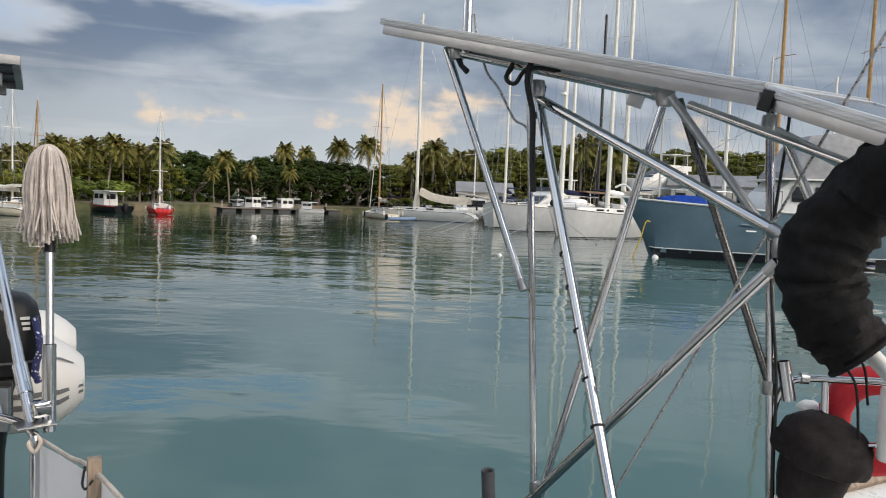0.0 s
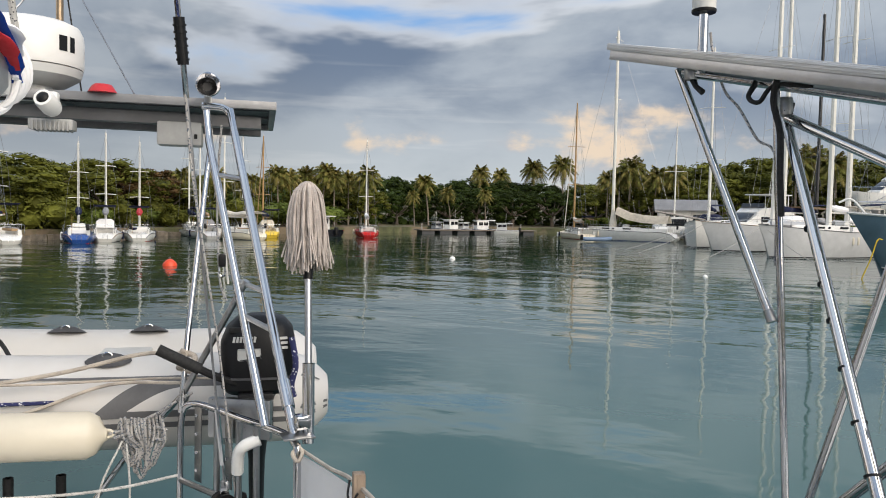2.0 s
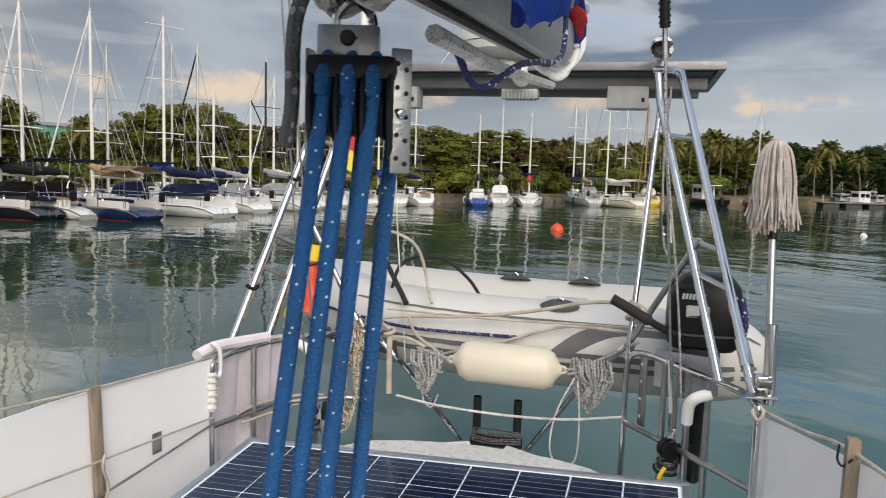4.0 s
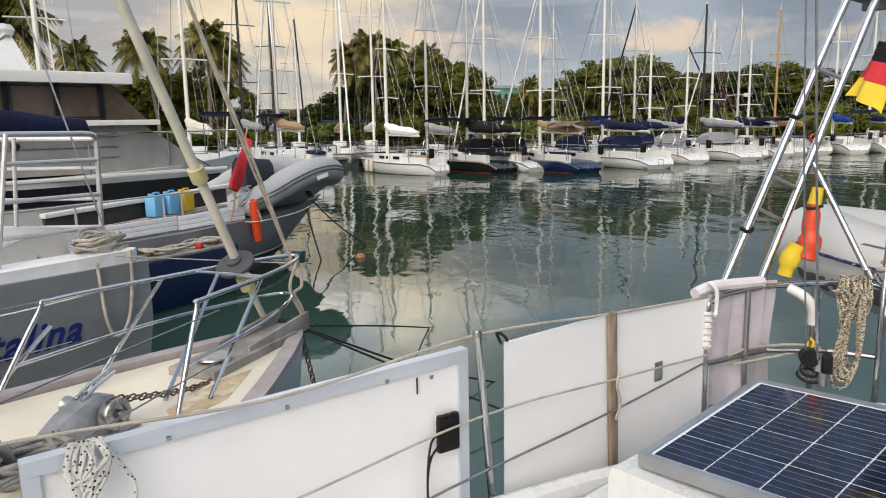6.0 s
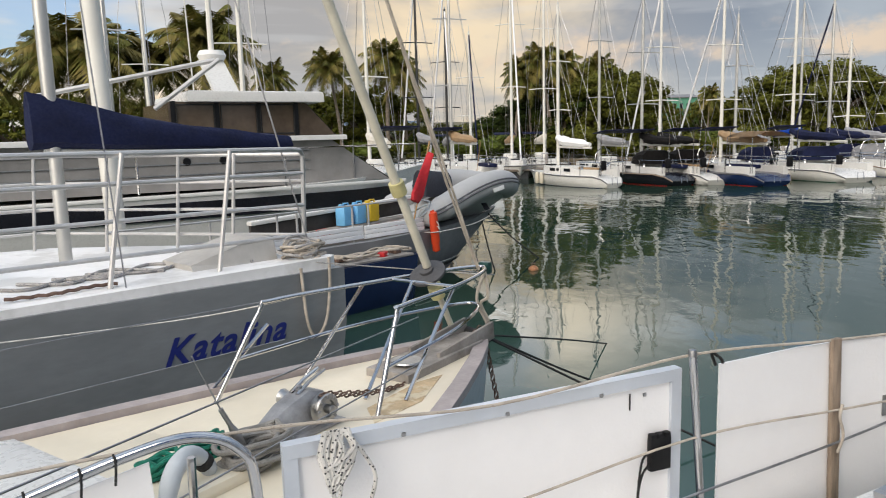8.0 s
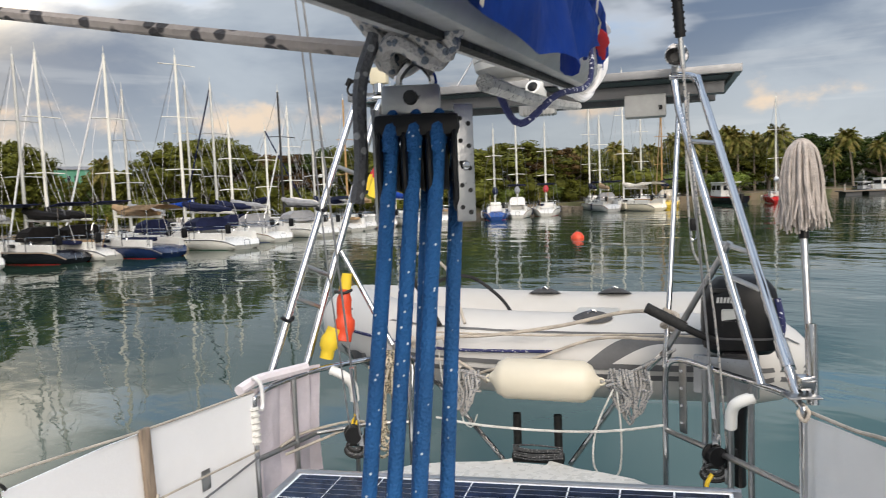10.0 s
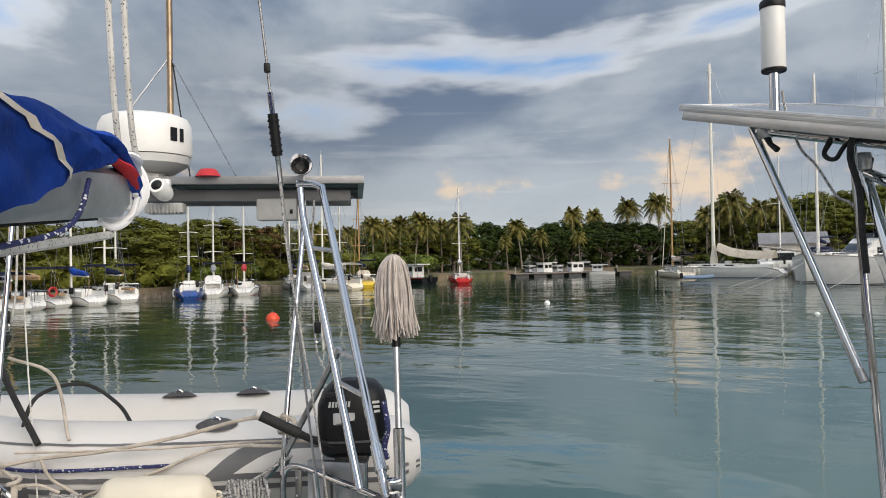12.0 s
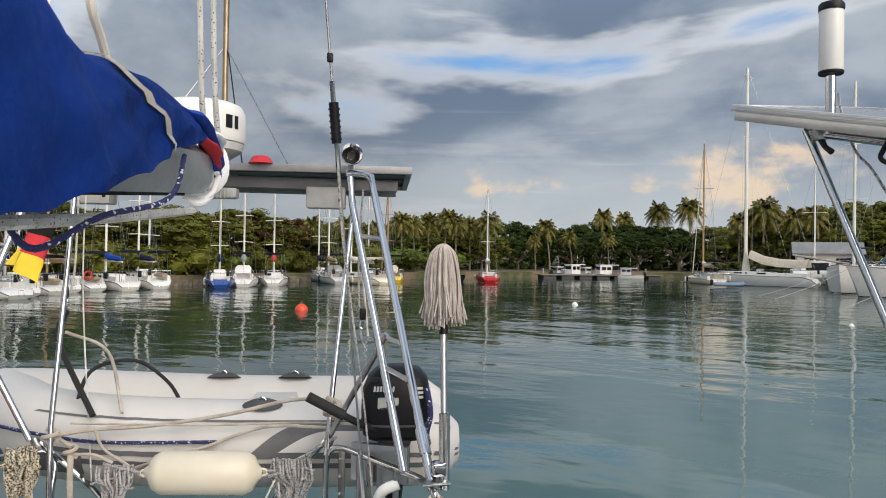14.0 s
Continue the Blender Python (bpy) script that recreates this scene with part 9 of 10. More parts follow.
part("bow_line", tube([(-.05, .06, 1.33), (.4, .15, 1.27), (1.02, .19, 1.245), (1.2, .1, 1.25)], .007, 6, None, 5), ROPE_WHITE, t2)
for a, b, lab in (((-.48, -.5, 1.32), (-13.47, -.62, -.02), "dark mooring line hanging from the grey yacht's bow"), ((-.55, -.5, 1.36), (-14.9, .25, -.02), "dark mooring line slanting into the water")):
    line("mooring_line", [DM @ Vector(a), DM @ Vector(a) * .5 + Vector(b) * .5 + Vector((0, 0, -.06)), Vector(b)], .014, BLACK_MATT, lab, group="mooring lines", frame_m=IDENT)

t2 = thing("mooring_buoy", IDENT, (-13.6, .06, 0), "small worn orange mooring buoy afloat", "buoy")
part("float", lathe([(0, .08), (.05, .075), (.09, .03), (.09, 0), (.06, -.05), (0, -.06)], 16, (-13.6, .06, .0)), material("weathered orange float", (.42, .20, .10), .7, vary=.3, scale=14), t2)
part("ring", tube([(-13.6, .03, .07), (-13.6, .03, .12), (-13.6, .09, .12), (-13.6, .09, .07)], .012, 6), RUSTY, t2)

# low navy workboat wedged between the two
t = thing("navy_workboat", DM, (3, .3, .575), "low navy workboat with a littered wooden deck", "workboat")
part("hull", loft([[(f + (1.1 - z) * .12, .33 + w * k, z) for k, z in ((-1, 1.08), (1, 1.08), (.97, .85), (.8, .575), (0, .4), (-.8, .575), (-.97, .85))] for f, w in ((1.58, .03), (1.66, .14), (1.9, .19), (2.6, .22), (5, .22))]), HULLS["navy"], t)
for k in range(5):
    part("deck_plank", box((3.1, .062, .025), (3.3, .18 + .072 * k, 1.095), (0, 0, 0), .004), OLD_WOOD, t)
for k in range(16):
    part("deck_litter", box((rg.uniform(.06, .2), rg.uniform(.03, .09), rg.uniform(.02, .07)), (rg.uniform(1.85, 3.6), rg.uniform(.18, .44), 1.13), (0, 0, rg.uniform(0, 90)), .01), rg.choice((OLD_WOOD, RUSTY, GREY_PLASTIC, OLD_WOOD, RED)), t)
part("tangled_rope", tube([(2.2 + .5 * math.sin(k * .7), .3 + .13 * math.cos(k * 1.9), 1.13 + .02 * (k % 3)) for k in range(26)], .012, 6, None, 3), ROPE_TAN, t, "tangled tan rope")

# white motor yacht behind
MB = Vector((-16.95, -2.15, 0))
MM = Matrix((Vector((.60, -.80, 0)), Vector((.80, .60, 0)), Vector((0, 0, 1)))).transposed().to_4x4()
MM.translation = MB
MM = Matrix.Translation((-.609, -.576, 2.37)) @ Matrix.Scale(1.10, 4) @ Matrix.Translation((.609, .576, -2.37)) @ MM
t = thing("motor_yacht", MM, (6, -2, 0), "white motor yacht with dark hull band and tinted saloon windows", "motor yacht")
secs = []
for f, w, z in ((-1.2, .1, 1.75), (.0, .9, 1.65), (1.5, 1.6, 1.55), (4, 2.0, 1.45), (12, 2.0, 1.4)):
    secs.append([(f, -2 - w, z), (f, -2 + w, z), (f + .25, -2 + w * .97, z * .6), (f + .6, -2 + w * .85, 0), (f + 1, -2, -.5), (f + 1, -2, -.5), (f + .6, -2 - w * .85, 0), (f + .25, -2 - w * .97, z * .6)])
part("hull", loft(secs), WHITE, t)
part("hull_band", loft([[(f, -2 + w + .012, z) for z in (1.0, 1.32)] for f, w in ((.0, .93), (1.5, 1.60), (4, 2.0), (12, 2.0))], None, False, False), HULLS["black"], t, "black hull band")
GREYSIDE = material("grey louvred side", (.26, .25, .24), .5, vary=.1, scale=3)
def hprof(x0, x1, xr, z0, z1, y0, y1):
    return [[(x0, y, z0), (x1, y, z0), (x1, y * 1.0, z1), (xr, y, z1)] for y in (y0, y1)]
lh = part("saloon", loft(hprof(.6, 9.5, 2.0, 1.5, 2.42, -3.5, -.55)), GREYSIDE, t, "grey-clad saloon side")
part("saloon_top", slab([(1.7, -3.7), (9.6, -3.7), (9.6, -.35), (1.7, -.35)], 2.40, 2.50, bevel=.03), WHITE, lh)
wh = part("wheelhouse", loft(hprof(1.72, 5.2, 2.42, 2.48, 3.20, -3.2, -.85)), GLASS_BROWN, t, "wheelhouse glazed in tinted panes")
for x in (2.62, 3.42, 4.28, 5.12):
    part("window_post", box((.09, .03, .72), (x, -.835, 2.85), (0, 0, 0), .005), BLACK, wh)
part("windscreen", box((.03, 2.2, .96), (2.06, -2.0, 2.85), (0, 44, 0), .005), GLASS_DARK, wh, "raked dark windscreen")
part("roof", slab([(2.1, -3.4), (1.9, -2.0), (2.1, -.55), (4.9, -.55), (4.9, -3.4)], 3.19, 3.40, bevel=.07), WHITE, t, "white overhanging roof")
part("foredeck_screen", loft([[(.58, y, 1.52), (1.93, y, 2.36), (1.99, y, 2.40), (.75, y, 1.52)] for y in (-3.3, -.56)]), GLASS_DARK, lh, "raked dark forward windscreen")
part("radar_arch", loft([[(x - .2, y, z), (x + .3, y, z), (x + .3, y + .12, z), (x - .2, y + .12, z)] for x, y, z in ((3.9, -1.2, 3.36), (3.95, -1.5, 3.7), (4.0, -1.9, 4.1))]), WHITE, t)
part("radar_dome", lathe([(0, .22), (.25, .2), (.3, .1), (.25, 0), (0, 0)], 14, (4.0, -1.9, 4.1)), WHITE_PLASTIC, t)
part("mast", tube([(4.0, -1.9, 4.2), (4.0, -1.9, 7)], .06, 8), SPAR_WHITE, t)
for x, l_ in ((3.3, 2.6), (4.6, 3.2)):
    part("whip_aerial", tube([(x, -1.2, 3.4), (x + .1, -1.2, 3.4 + l_)], .014, 5), SPAR_WHITE, t)
part("hull_cap", box((11.0, .06, .07), (6.0, .0, 1.44), (0, 0.5, 0), .02), WHITE_PLASTIC, t, "white rubbing strake")
for x in (2.62, 3.42, 4.28):
    part("window_frame", tube([(x + .06, -.825, 2.56), (x + .78, -.825, 2.56), (x + .78, -.825, 3.14), (x + .06, -.825, 3.14), (x + .06, -.825, 2.56)], .018, 6), BLACK_MATT, wh)
for z in (1.80, 2.0, 2.2):
    part("louvre", box((6.8, .02, .02), (5.9, -.535, z), (0, 0, 0), .003), STEEL_DULL, lh)
part("davit_boom", tube([(7.4, -1.2, 3.30), (4.3, -.7, 3.98)], .045, 8), RAILM, t, "grey davit pole")
part("davit_boom", tube([(5.5, -.6, 3.05), (4.25, -.55, 3.98)], .045, 8), RAILM, t, "grey davit pole")
rail(t, [(-.8, -1.75), (.0, -1.2), (1.5, -.5), (3.2, -.12), (6.0, -.08), (9.0, -.08)], 1.5, .75, "side_rail", .018)
for x in (4.3, 5.0):
    part("port_light", lathe([(0, .02), (.07, .02), (.08, 0), (0, 0)], 14, m=pose(x, -.545, 2.05, -90, 0, 0)), BLACK, lh)

# more berthed yachts whose masts rise behind the motor yacht
for k, (x, y, hd, L, mh, spar, cv, lab) in enumerate([
    (-27, -9.5, 118, 10, 14.5, "white", "navy", "white yacht with a navy boom cover and stout mast"),
    (-25, -13.5, 118, 11, 15.5, "alu", "cream", "white yacht with a cream cover behind the motor yacht"),
    (-33, -6.0, 112, 10, 12.2, "white", "cream", "white yacht with a cream tent over its boom"),
    (-36, -2.5, 112, 9, 11.4, "alu", "tan", "white yacht with tan canvas beyond the pontoon"),
    (-31, -15.0, 118, 10, 14.0, "white", "grey", "white yacht with a grey cover berthed inshore"),
    (-40, -4.5, 112, 9, 10.6, "black", "grey", "white yacht with a black mast berthed inshore"),
    (-23, -19, 120, 11, 15, "white", "blue", "white yacht with a blue cover berthed inshore")]):
    sailboat((x, y), hd, L, mh, cover=cv, spar=spar, fb=.9, furl="white" if k % 2 else None, label=lab, group="yachts inshore")

# ---------------------------------------------------------------- the yacht berthed alongside: stern gantry and its gear
RN = thing("gantry_yacht", IDENT, (2.0, -2.0, 0), "white cruising yacht alongside, its stern under a tubular gantry", "yacht")


def bw(u, v, z):
    return BOAT @ Vector((u, v, z))


DECK_R = 1.42
sec = []
for v, a, b in ((-.80, 2.62, 4.70), (-.95, 2.42, 4.95), (-1.3, 2.34, 5.1), (-3.0, 2.20, 5.4), (-6.0, 2.3, 5.3), (-9.0, 2.9, 4.7), (-11.5, 3.75, 3.85)):
    m_ = (a + b) / 2
    sec.append([bw(a, v, DECK_R), bw(a + .02, v, .8), bw(a * .75 + m_ * .25, v, 0), bw(m_, v - .2, -.6), bw(b * .75 + m_ * .25, v, 0), bw(b - .02, v, .8), bw(b, v, DECK_R)])
hull_r = part("hull", loft(sec), WHITE, RN)
part("toe_rail", tube([bw(2.64, -.82, DECK_R + .02), bw(2.44, -.95, DECK_R + .02), bw(2.36, -1.3, DECK_R + .02), bw(2.24, -3, DECK_R + .02)], .022, 6), TEAK, hull_r)
part("stern_rail_base", tube([bw(2.64, -.84, DECK_R + .02), bw(4.68, -.84, DECK_R + .02)], .022, 6), TEAK, hull_r)
part("cabin_trunk", slab([tuple(bw(u, v, 0).xy) for u, v in ((3.0, -3.2), (4.7, -3.2), (4.5, -8.2), (3.3, -8.2))], DECK_R - .02, DECK_R + .42, bevel=.06), WHITE, RN)

# gantry of stainless tube
GB = thing("stern_gantry", IDENT, (-.178, 2.473, DECK_R), "polished stainless tubular gantry carrying panels on the stern", "gantry")
BLACK_TUBE = material("dark tarnished tube", (0.16, 0.155, 0.15), 0.25, 0.9, vary=0.2, scale=12)
TUBES = [
    ("panel_rail", (-.530, 2.781, 2.943), (.135, 2.348, 2.74), .018, STEEL),
    ("brace", (-.551, 2.804, 2.955), (-.243, 2.518, 2.134), .0135, STEEL),
    ("upright", (-.256, 2.561, 2.86), (-.178, 2.473, DECK_R), .0115, STEEL),
    ("brace", (-.226, 2.645, 2.79), (-.005, 1.883, 1.611), .0155, STEEL),
    ("brace", (-.215, 2.602, 2.754), (.345, 1.937, 2.359), .0165, STEEL),
    ("brace", (-.230, 2.527, 1.394), (.337, 1.939, 2.293), .0155, STEEL),
    ("brace", (.136, 2.348, 2.735), (-.166, 2.527, DECK_R), .0125, STEEL),
    ("brace", (.174, 2.340, 2.73), (.454, 2.259, 1.919), .0115, BLACK_TUBE),
    ("brace", (.194, 2.292, 2.708), (.506, 1.869, 2.51), .0125, STEEL),
    ("upright", (.409, 2.275, 2.70), (.482, 2.248, DECK_R), .0125, STEEL),
    ("brace", (.417, 2.227, 2.635), (.515, 1.865, 2.488), .012, STEEL),
    ("brace", (.425, 2.179, 2.60), (.504, 2.056, 2.325), .0115, STEEL),
    ("brace", (.142, 2.310, 2.735), (.432, 2.262, 2.34), .0125, ALU),
    ("stern_brace", (.337, 1.939, 2.293), (.52, 1.86, 2.30), .0155, STEEL),
]
for nm, a, b, r, mt in TUBES:
    tb = part(nm, tube([a, b], r, 12), mt, GB, "" if mt is STEEL else "dull grey tube" if mt is ALU else "dark tarnished tube")
    a, b = Vector(a), Vector(b)
    if r > .0125 and (b - a).length > .5:
        d = (b - a).normalized()
        part("end_cap", tube([b - d * .035, b + d * .004], r * 1.12, 12), STEEL_DULL, tb)
part("cable", tube([(-.250, 2.548, 2.88), (-.262, 2.545, 2.80), (-.240, 2.540, 2.70), (-.236, 2.535, 2.58), (-.228, 2.528, 2.45)], .010, 7, None, 4), BLACK_MATT, GB, "black cable taped to the upright")
part("cable", tube([(-.205, 2.60, 2.80), (-.215, 2.595, 2.72), (-.195, 2.55, 2.62), (-.18, 2.50, 2.55)], .009, 7, None, 4), BLACK_MATT, GB, "black cable taped to the brace")
# elbows and clamps at the joints
for p, r in (((-.505, 2.763, 2.937), .027), ((-.226, 2.60, 2.79), .026), ((.136, 2.345, 2.738), .028), ((.409, 2.275, 2.66), .022), ((.452, 2.262, 1.92), .02), ((-.178, 2.473, 1.50), .02), ((.345, 1.937, 2.33), .024)):
    part("clamp", lathe([(0, -r * 1.1), (r * .85, -r), (r, -r * .5), (r, r * .5), (r * .85, r), (0, r * 1.1)], 12, p), STEEL_DULL, GB)
part("wing_handle", tube([(-.505, 2.760, 2.92), (-.49, 2.745, 2.885), (-.468, 2.725, 2.862)], [.012, .009, .011], 8), BLACK_MATT, GB, "black locking lever")
part("bracket_plate", box((.05, .008, .05), (.06, 2.39, 2.735), (0, 20, -33), .003), ALU, GB)
# black cable ties round the long brace
A3, B3 = Vector((-.226, 2.645, 2.769)), Vector((-.023, 1.945, 1.705))
D3 = (B3 - A3).normalized()
for f in (.06, .19, .33, .47, .555, .66, .77, .87):
    p = A3.lerp(B3, f)
    part("cable_tie", tube([p - D3 * .003, p + D3 * .003], .019, 12), BLACK, GB, "black cable tie")
part("cable", tube([A3.lerp(B3, f) + Vector((.012, -.012, .004 * math.sin(k * 2))) for k, f in enumerate((0, .15, .3, .45, .6, .8, 1))], .004, 6, None, 4), BLACK_MATT, GB, "black cable tied along the brace")
for k in range(2):
    part("cable", tube([(-.31, 2.60, 2.87 - .01 * k), (-.33, 2.59, 2.82), (-.30, 2.57, 2.80), (-.25, 2.56, 2.85), (-.10, 2.50, 2.815), (.03, 2.415, 2.77), (.13, 2.36, 2.74 + .01 * k)], .0075, 6, None, 6), BLACK_MATT, GB, "black cable loop")
part("cable", tube([(-.45, 2.735, 3.06), (-.44, 2.727, 2.994), (-.40, 2.69, 2.86), (-.354, 2.645, 2.793), (-.30, 2.60, 2.69), (-.246, 2.56, 2.622), (-.238, 2.54, 2.3)], .0042, 6, None, 6), ROPE_GREY, GB, "grey cable")
part("cable", tube([(.409, 2.262, 2.69), (.44, 2.25, 2.72), (.452, 2.25, 2.66), (.43, 2.255, 2.3), (.462, 2.24, 1.95), (.47, 2.24, 1.60)], .0045, 6, None, 6), BLACK_MATT, GB, "black cable")

# two solar panels on the gantry, seen along their edges
PA, PM_, PE = Vector((-.816, 2.938, 3.094)), Vector((.29, 1.956, 2.72)), Vector((.455, 1.678, 2.600))
DP = Vector((.675, .737, .0625)).normalized()
EDGE = material("extruded aluminium edge", (0.60, 0.61, 0.62), 0.34, 0.75, vary=0.1, scale=3, bump=0.25, bump_scale=26, stretch=(.25, .25, 6))
for a, b, hgt, lab in ((PA, PM_, .060, "solar panel in a deep aluminium frame on the gantry"), (PM_ + Vector((.002, -.001, -.006)), PE, .055, "second solar panel with an aluminium frame on the gantry")):
    t = thing("gantry_solar_panel", IDENT, tuple(a), lab, "solar panel", "solar panels on the gantry")
    e = (b - a).normalized()
    up = DP.cross(e).normalized()
    up = up if up.z > 0 else -up
    L_ = (b - a).length

    def beam(x0, x1, y0, y1, z0, z1, bev=.002):
        m_ = Matrix((e, DP, up)).transposed().to_4x4()
        m_.translation = a
        bm = box((x1 - x0, y1 - y0, z1 - z0), ((x0 + x1) / 2, (y0 + y1) / 2, (z0 + z1) / 2), (0, 0, 0), bev)
        bm.transform(m_)
        return bm
    fr = part("frame", beam(0, L_, 0, .03, -.026, 0), EDGE, t, "ribbed aluminium edge")
    part("edge_rib", beam(0, L_, -.003, 0, -.0085, -.0060, .0005), EDGE, fr)
    part("edge_rib", beam(0, L_, -.003, 0, -.0175, -.0150, .0005), EDGE, fr)
    part("lower_frame", beam(.015, L_ - .012, .006, .03, -hgt, -.0262), ALU, t)
    part("frame_end", beam(0, .03, .03, .66, -.03, 0), EDGE, t)
    part("frame_end", beam(L_ - .03, L_, .03, .66, -.03, 0), EDGE, t)
    part("far_frame", beam(0, L_, .66, .69, -.03, 0), EDGE, t)
    part("glass", beam(.03, L_ - .03, .03, .66, -.012, -.004, 0), CELL, t, "dark blue solar cells", smooth=False)
    part("backing", beam(.03, L_ - .03, .03, .66, -.018, -.0125, 0), BACK, t, smooth=False)
part("joint_cover", box((.03, .012, .05), PM_ + Vector((0, -.006, -.045)), (0, 18, -41), .003), BLACK_MATT, t, "black joint cover")

# satellite aerial on a short pole
t = thing("aerial", IDENT, (-.473, 2.725, 2.90), "white cylindrical aerial with a black cap on a steel pole", "aerial")
part("pole", lathe([(0, -.03), (.0165, -.03), (.0165, .185), (0, .185)], 14, (-.473, 2.725, 2.952)), STEEL, t)
body = part("body", lathe([(0, 0), (.036, 0), (.0385, .005), (.0385, .205), (0, .205)], 24, (-.473, 2.725, 3.132)), WHITE_PLASTIC, t)
part("cap", lathe([(0, 0), (.040, 0), (.041, .004), (.041, .020), (.037, .027), (0, .028)], 24, (-.473, 2.725, 3.337)), BLACK, body, "black cap")
part("base_ring", lathe([(0, 0), (.038, 0), (.040, .004), (.040, .010), (.037, .012), (0, .012)], 24, (-.473, 2.725, 3.123)), BLACK, body, "black base ring")

# stern rail
SR = thing("stern_rail", IDENT, (.48, 2.25, DECK_R), "bent stainless stern rail with a rod holder", "railing")
rl = part("rail", tube([(.466, 2.255, 1.78), (.466, 2.255, 1.858), (.487, 2.247, 1.927), (.53, 2.238, 1.955), (.616, 2.193, 1.967), (.71, 2.10, 1.987), (.90, 1.93, 2.0), (1.4, 1.5, 2.0)], .0105, 10, None, 6), STEEL, SR)
part("post", tube([(.584, 2.216, 1.96), (.598, 2.21, DECK_R)], .0105, 10), STEEL, SR)
part("post", tube([(.466, 2.255, 1.80), (.478, 2.25, DECK_R)], .0105, 10), STEEL, SR)
part("lower_rail", tube([(.49, 2.245, 1.751), (.697, 2.135, 1.811), (.9, 1.93, 1.83)], .008, 8), STEEL, SR)
hd = part("rod_holder", lathe([(.019, 0), (.019, .11), (.0165, .11), (.0165, .004), (0, .004)], 14, (.500, 2.240, 1.892), (-4, -10, 0)), STEEL, SR, "open steel rod holder")
part("rod_clamp", lathe([(0, -.012), (.017, -.01), (.017, .01), (0, .012)], 10, (.535, 2.236, 1.957), (0, 90, 0)), STEEL_DULL, hd)
t = thing("satellite_receiver", IDENT, (.622, 2.329, DECK_R), "small white mushroom receiver on a short stem", "receiver")
part("stem", tube([(.605, 2.336, 1.835), (.62, 2.33, 1.74), (.625, 2.328, DECK_R)], .008, 8), STEEL, t)
part("dome", lathe([(0, .022), (.018, .020), (.032, .010), (.036, 0), (.030, -.008), (.012, -.014), (.010, -.025), (0, -.025)], 18, (.597, 2.34, 1.848)), WHITE_PLASTIC, t)
# sheathed tube standing open
t = single("tube_end", lathe([(.021, 0), (.021, -.30), (.015, -.30), (.015, -.004), (.021, 0)], 14, (-.332, 2.391, 1.577), (2, -4, 0)), RUBBER_GREY, IDENT, (-.332, 2.391, 1.27), "dark grey rubber tube standing open at the transom", "tube")

# dark brown canvas cover over a small outboard
rg = random.Random(12)
bm = bmesh.new()
bmesh.ops.create_icosphere(bm, subdivisions=4, radius=1.0)
for v in bm.verts:
    c = v.co.copy()
    n_ = noise.noise(c * 2.1 + Vector((3, 1, 2)))
    n2 = noise.noise(c * 5.5)
    sx = 1 + .10 * n_ + .035 * n2
    v.co = Vector((c.x * .128 * sx, c.y * .105 * sx, (c.z * .102 if c.z > -.45 else (-.45 - (.55 * min(1, (-.45 - c.z) / .3))) * .108 * 1.6) * sx))
    if c.z < -.3:
        v.co.x *= .8
        v.co.y *= .8
bm.transform(pose(.583, 2.207, 1.765, 6, 14, -30))
t = thing("motor_cover", IDENT, (.583, 2.207, DECK_R), "dark brown canvas hood tied over a small motor", "canvas cover")
part("hood", bm, BROWN_CLOTH, t)
part("leg", tube([(.575, 2.205, 1.70), (.575, 2.205, DECK_R)], .035, 10), BLACK, t, "black motor leg")

# black canvas sleeve over the end of a bundle of poles
t = thing("pole_cover", IDENT, (.43, 1.81, 2.1), "black canvas sleeve sagging over a bundle of grey poles", "canvas cover")
path = smooth_path([(.545, 1.60, 2.545), (.495, 1.725, 2.505), (.450, 1.800, 2.452), (.405, 1.825, 2.370), (.390, 1.832, 2.285), (.405, 1.825, 2.215), (.445, 1.808, 2.150), (.475, 1.795, 2.115)], 8)
rad = [.070, .075, .080, .086, .088, .085, .078, .072]
bm = bmesh.new()
n = 28
rings = []
t0 = (path[1] - path[0]).normalized()
side = t0.orthogonal().normalized()
for i, q in enumerate(path):
    tg = (path[min(i + 1, len(path) - 1)] - path[max(i - 1, 0)]).normalized()
    side = (side - tg * side.dot(tg)).normalized()
    upv = side.cross(tg)
    f = i / (len(path) - 1) * (len(rad) - 1)
    k0 = min(len(rad) - 2, int(f))
    r0 = rad[k0] + (rad[k0 + 1] - rad[k0]) * (f - k0)
    ring = []
    for k in range(n):
        a = 2 * math.pi * k / n
        w = r0 * (1 + .07 * math.sin(3 * a + i * .35) + .05 * math.sin(2 * a + i * 1.1) + .16 * noise.noise(Vector((math.cos(a) * 2.2, math.sin(a) * 2.2, i * .45))))
        ring.append(bm.verts.new(q + (side * math.cos(a) + upv * math.sin(a)) * w))
    rings.append(ring)
for a_, b_ in zip(rings, rings[1:]):
    for k in range(n):
        bm.faces.new((a_[k], a_[(k + 1) % n], b_[(k + 1) % n], b_[k]))
bm.faces.new(rings[0][::-1])
end, inner = rings[-1], []
for k, v in enumerate(end):
    inner.append(bm.verts.new(path[-1] + (v.co - path[-1]) * .86 - tg * .05))
for k in range(n):
    bm.faces.new((end[k], end[(k + 1) % n], inner[(k + 1) % n], inner[k]))
bm.faces.new(inner)
slv = part("sleeve", bm, BLACK_CLOTH, t)
part("hem", tube([path[-1] + (side * math.cos(a) + upv * math.sin(a)) * .078 for a in [k * .2618 for k in range(25)]], .006, 6), BLACK_CLOTH, slv)
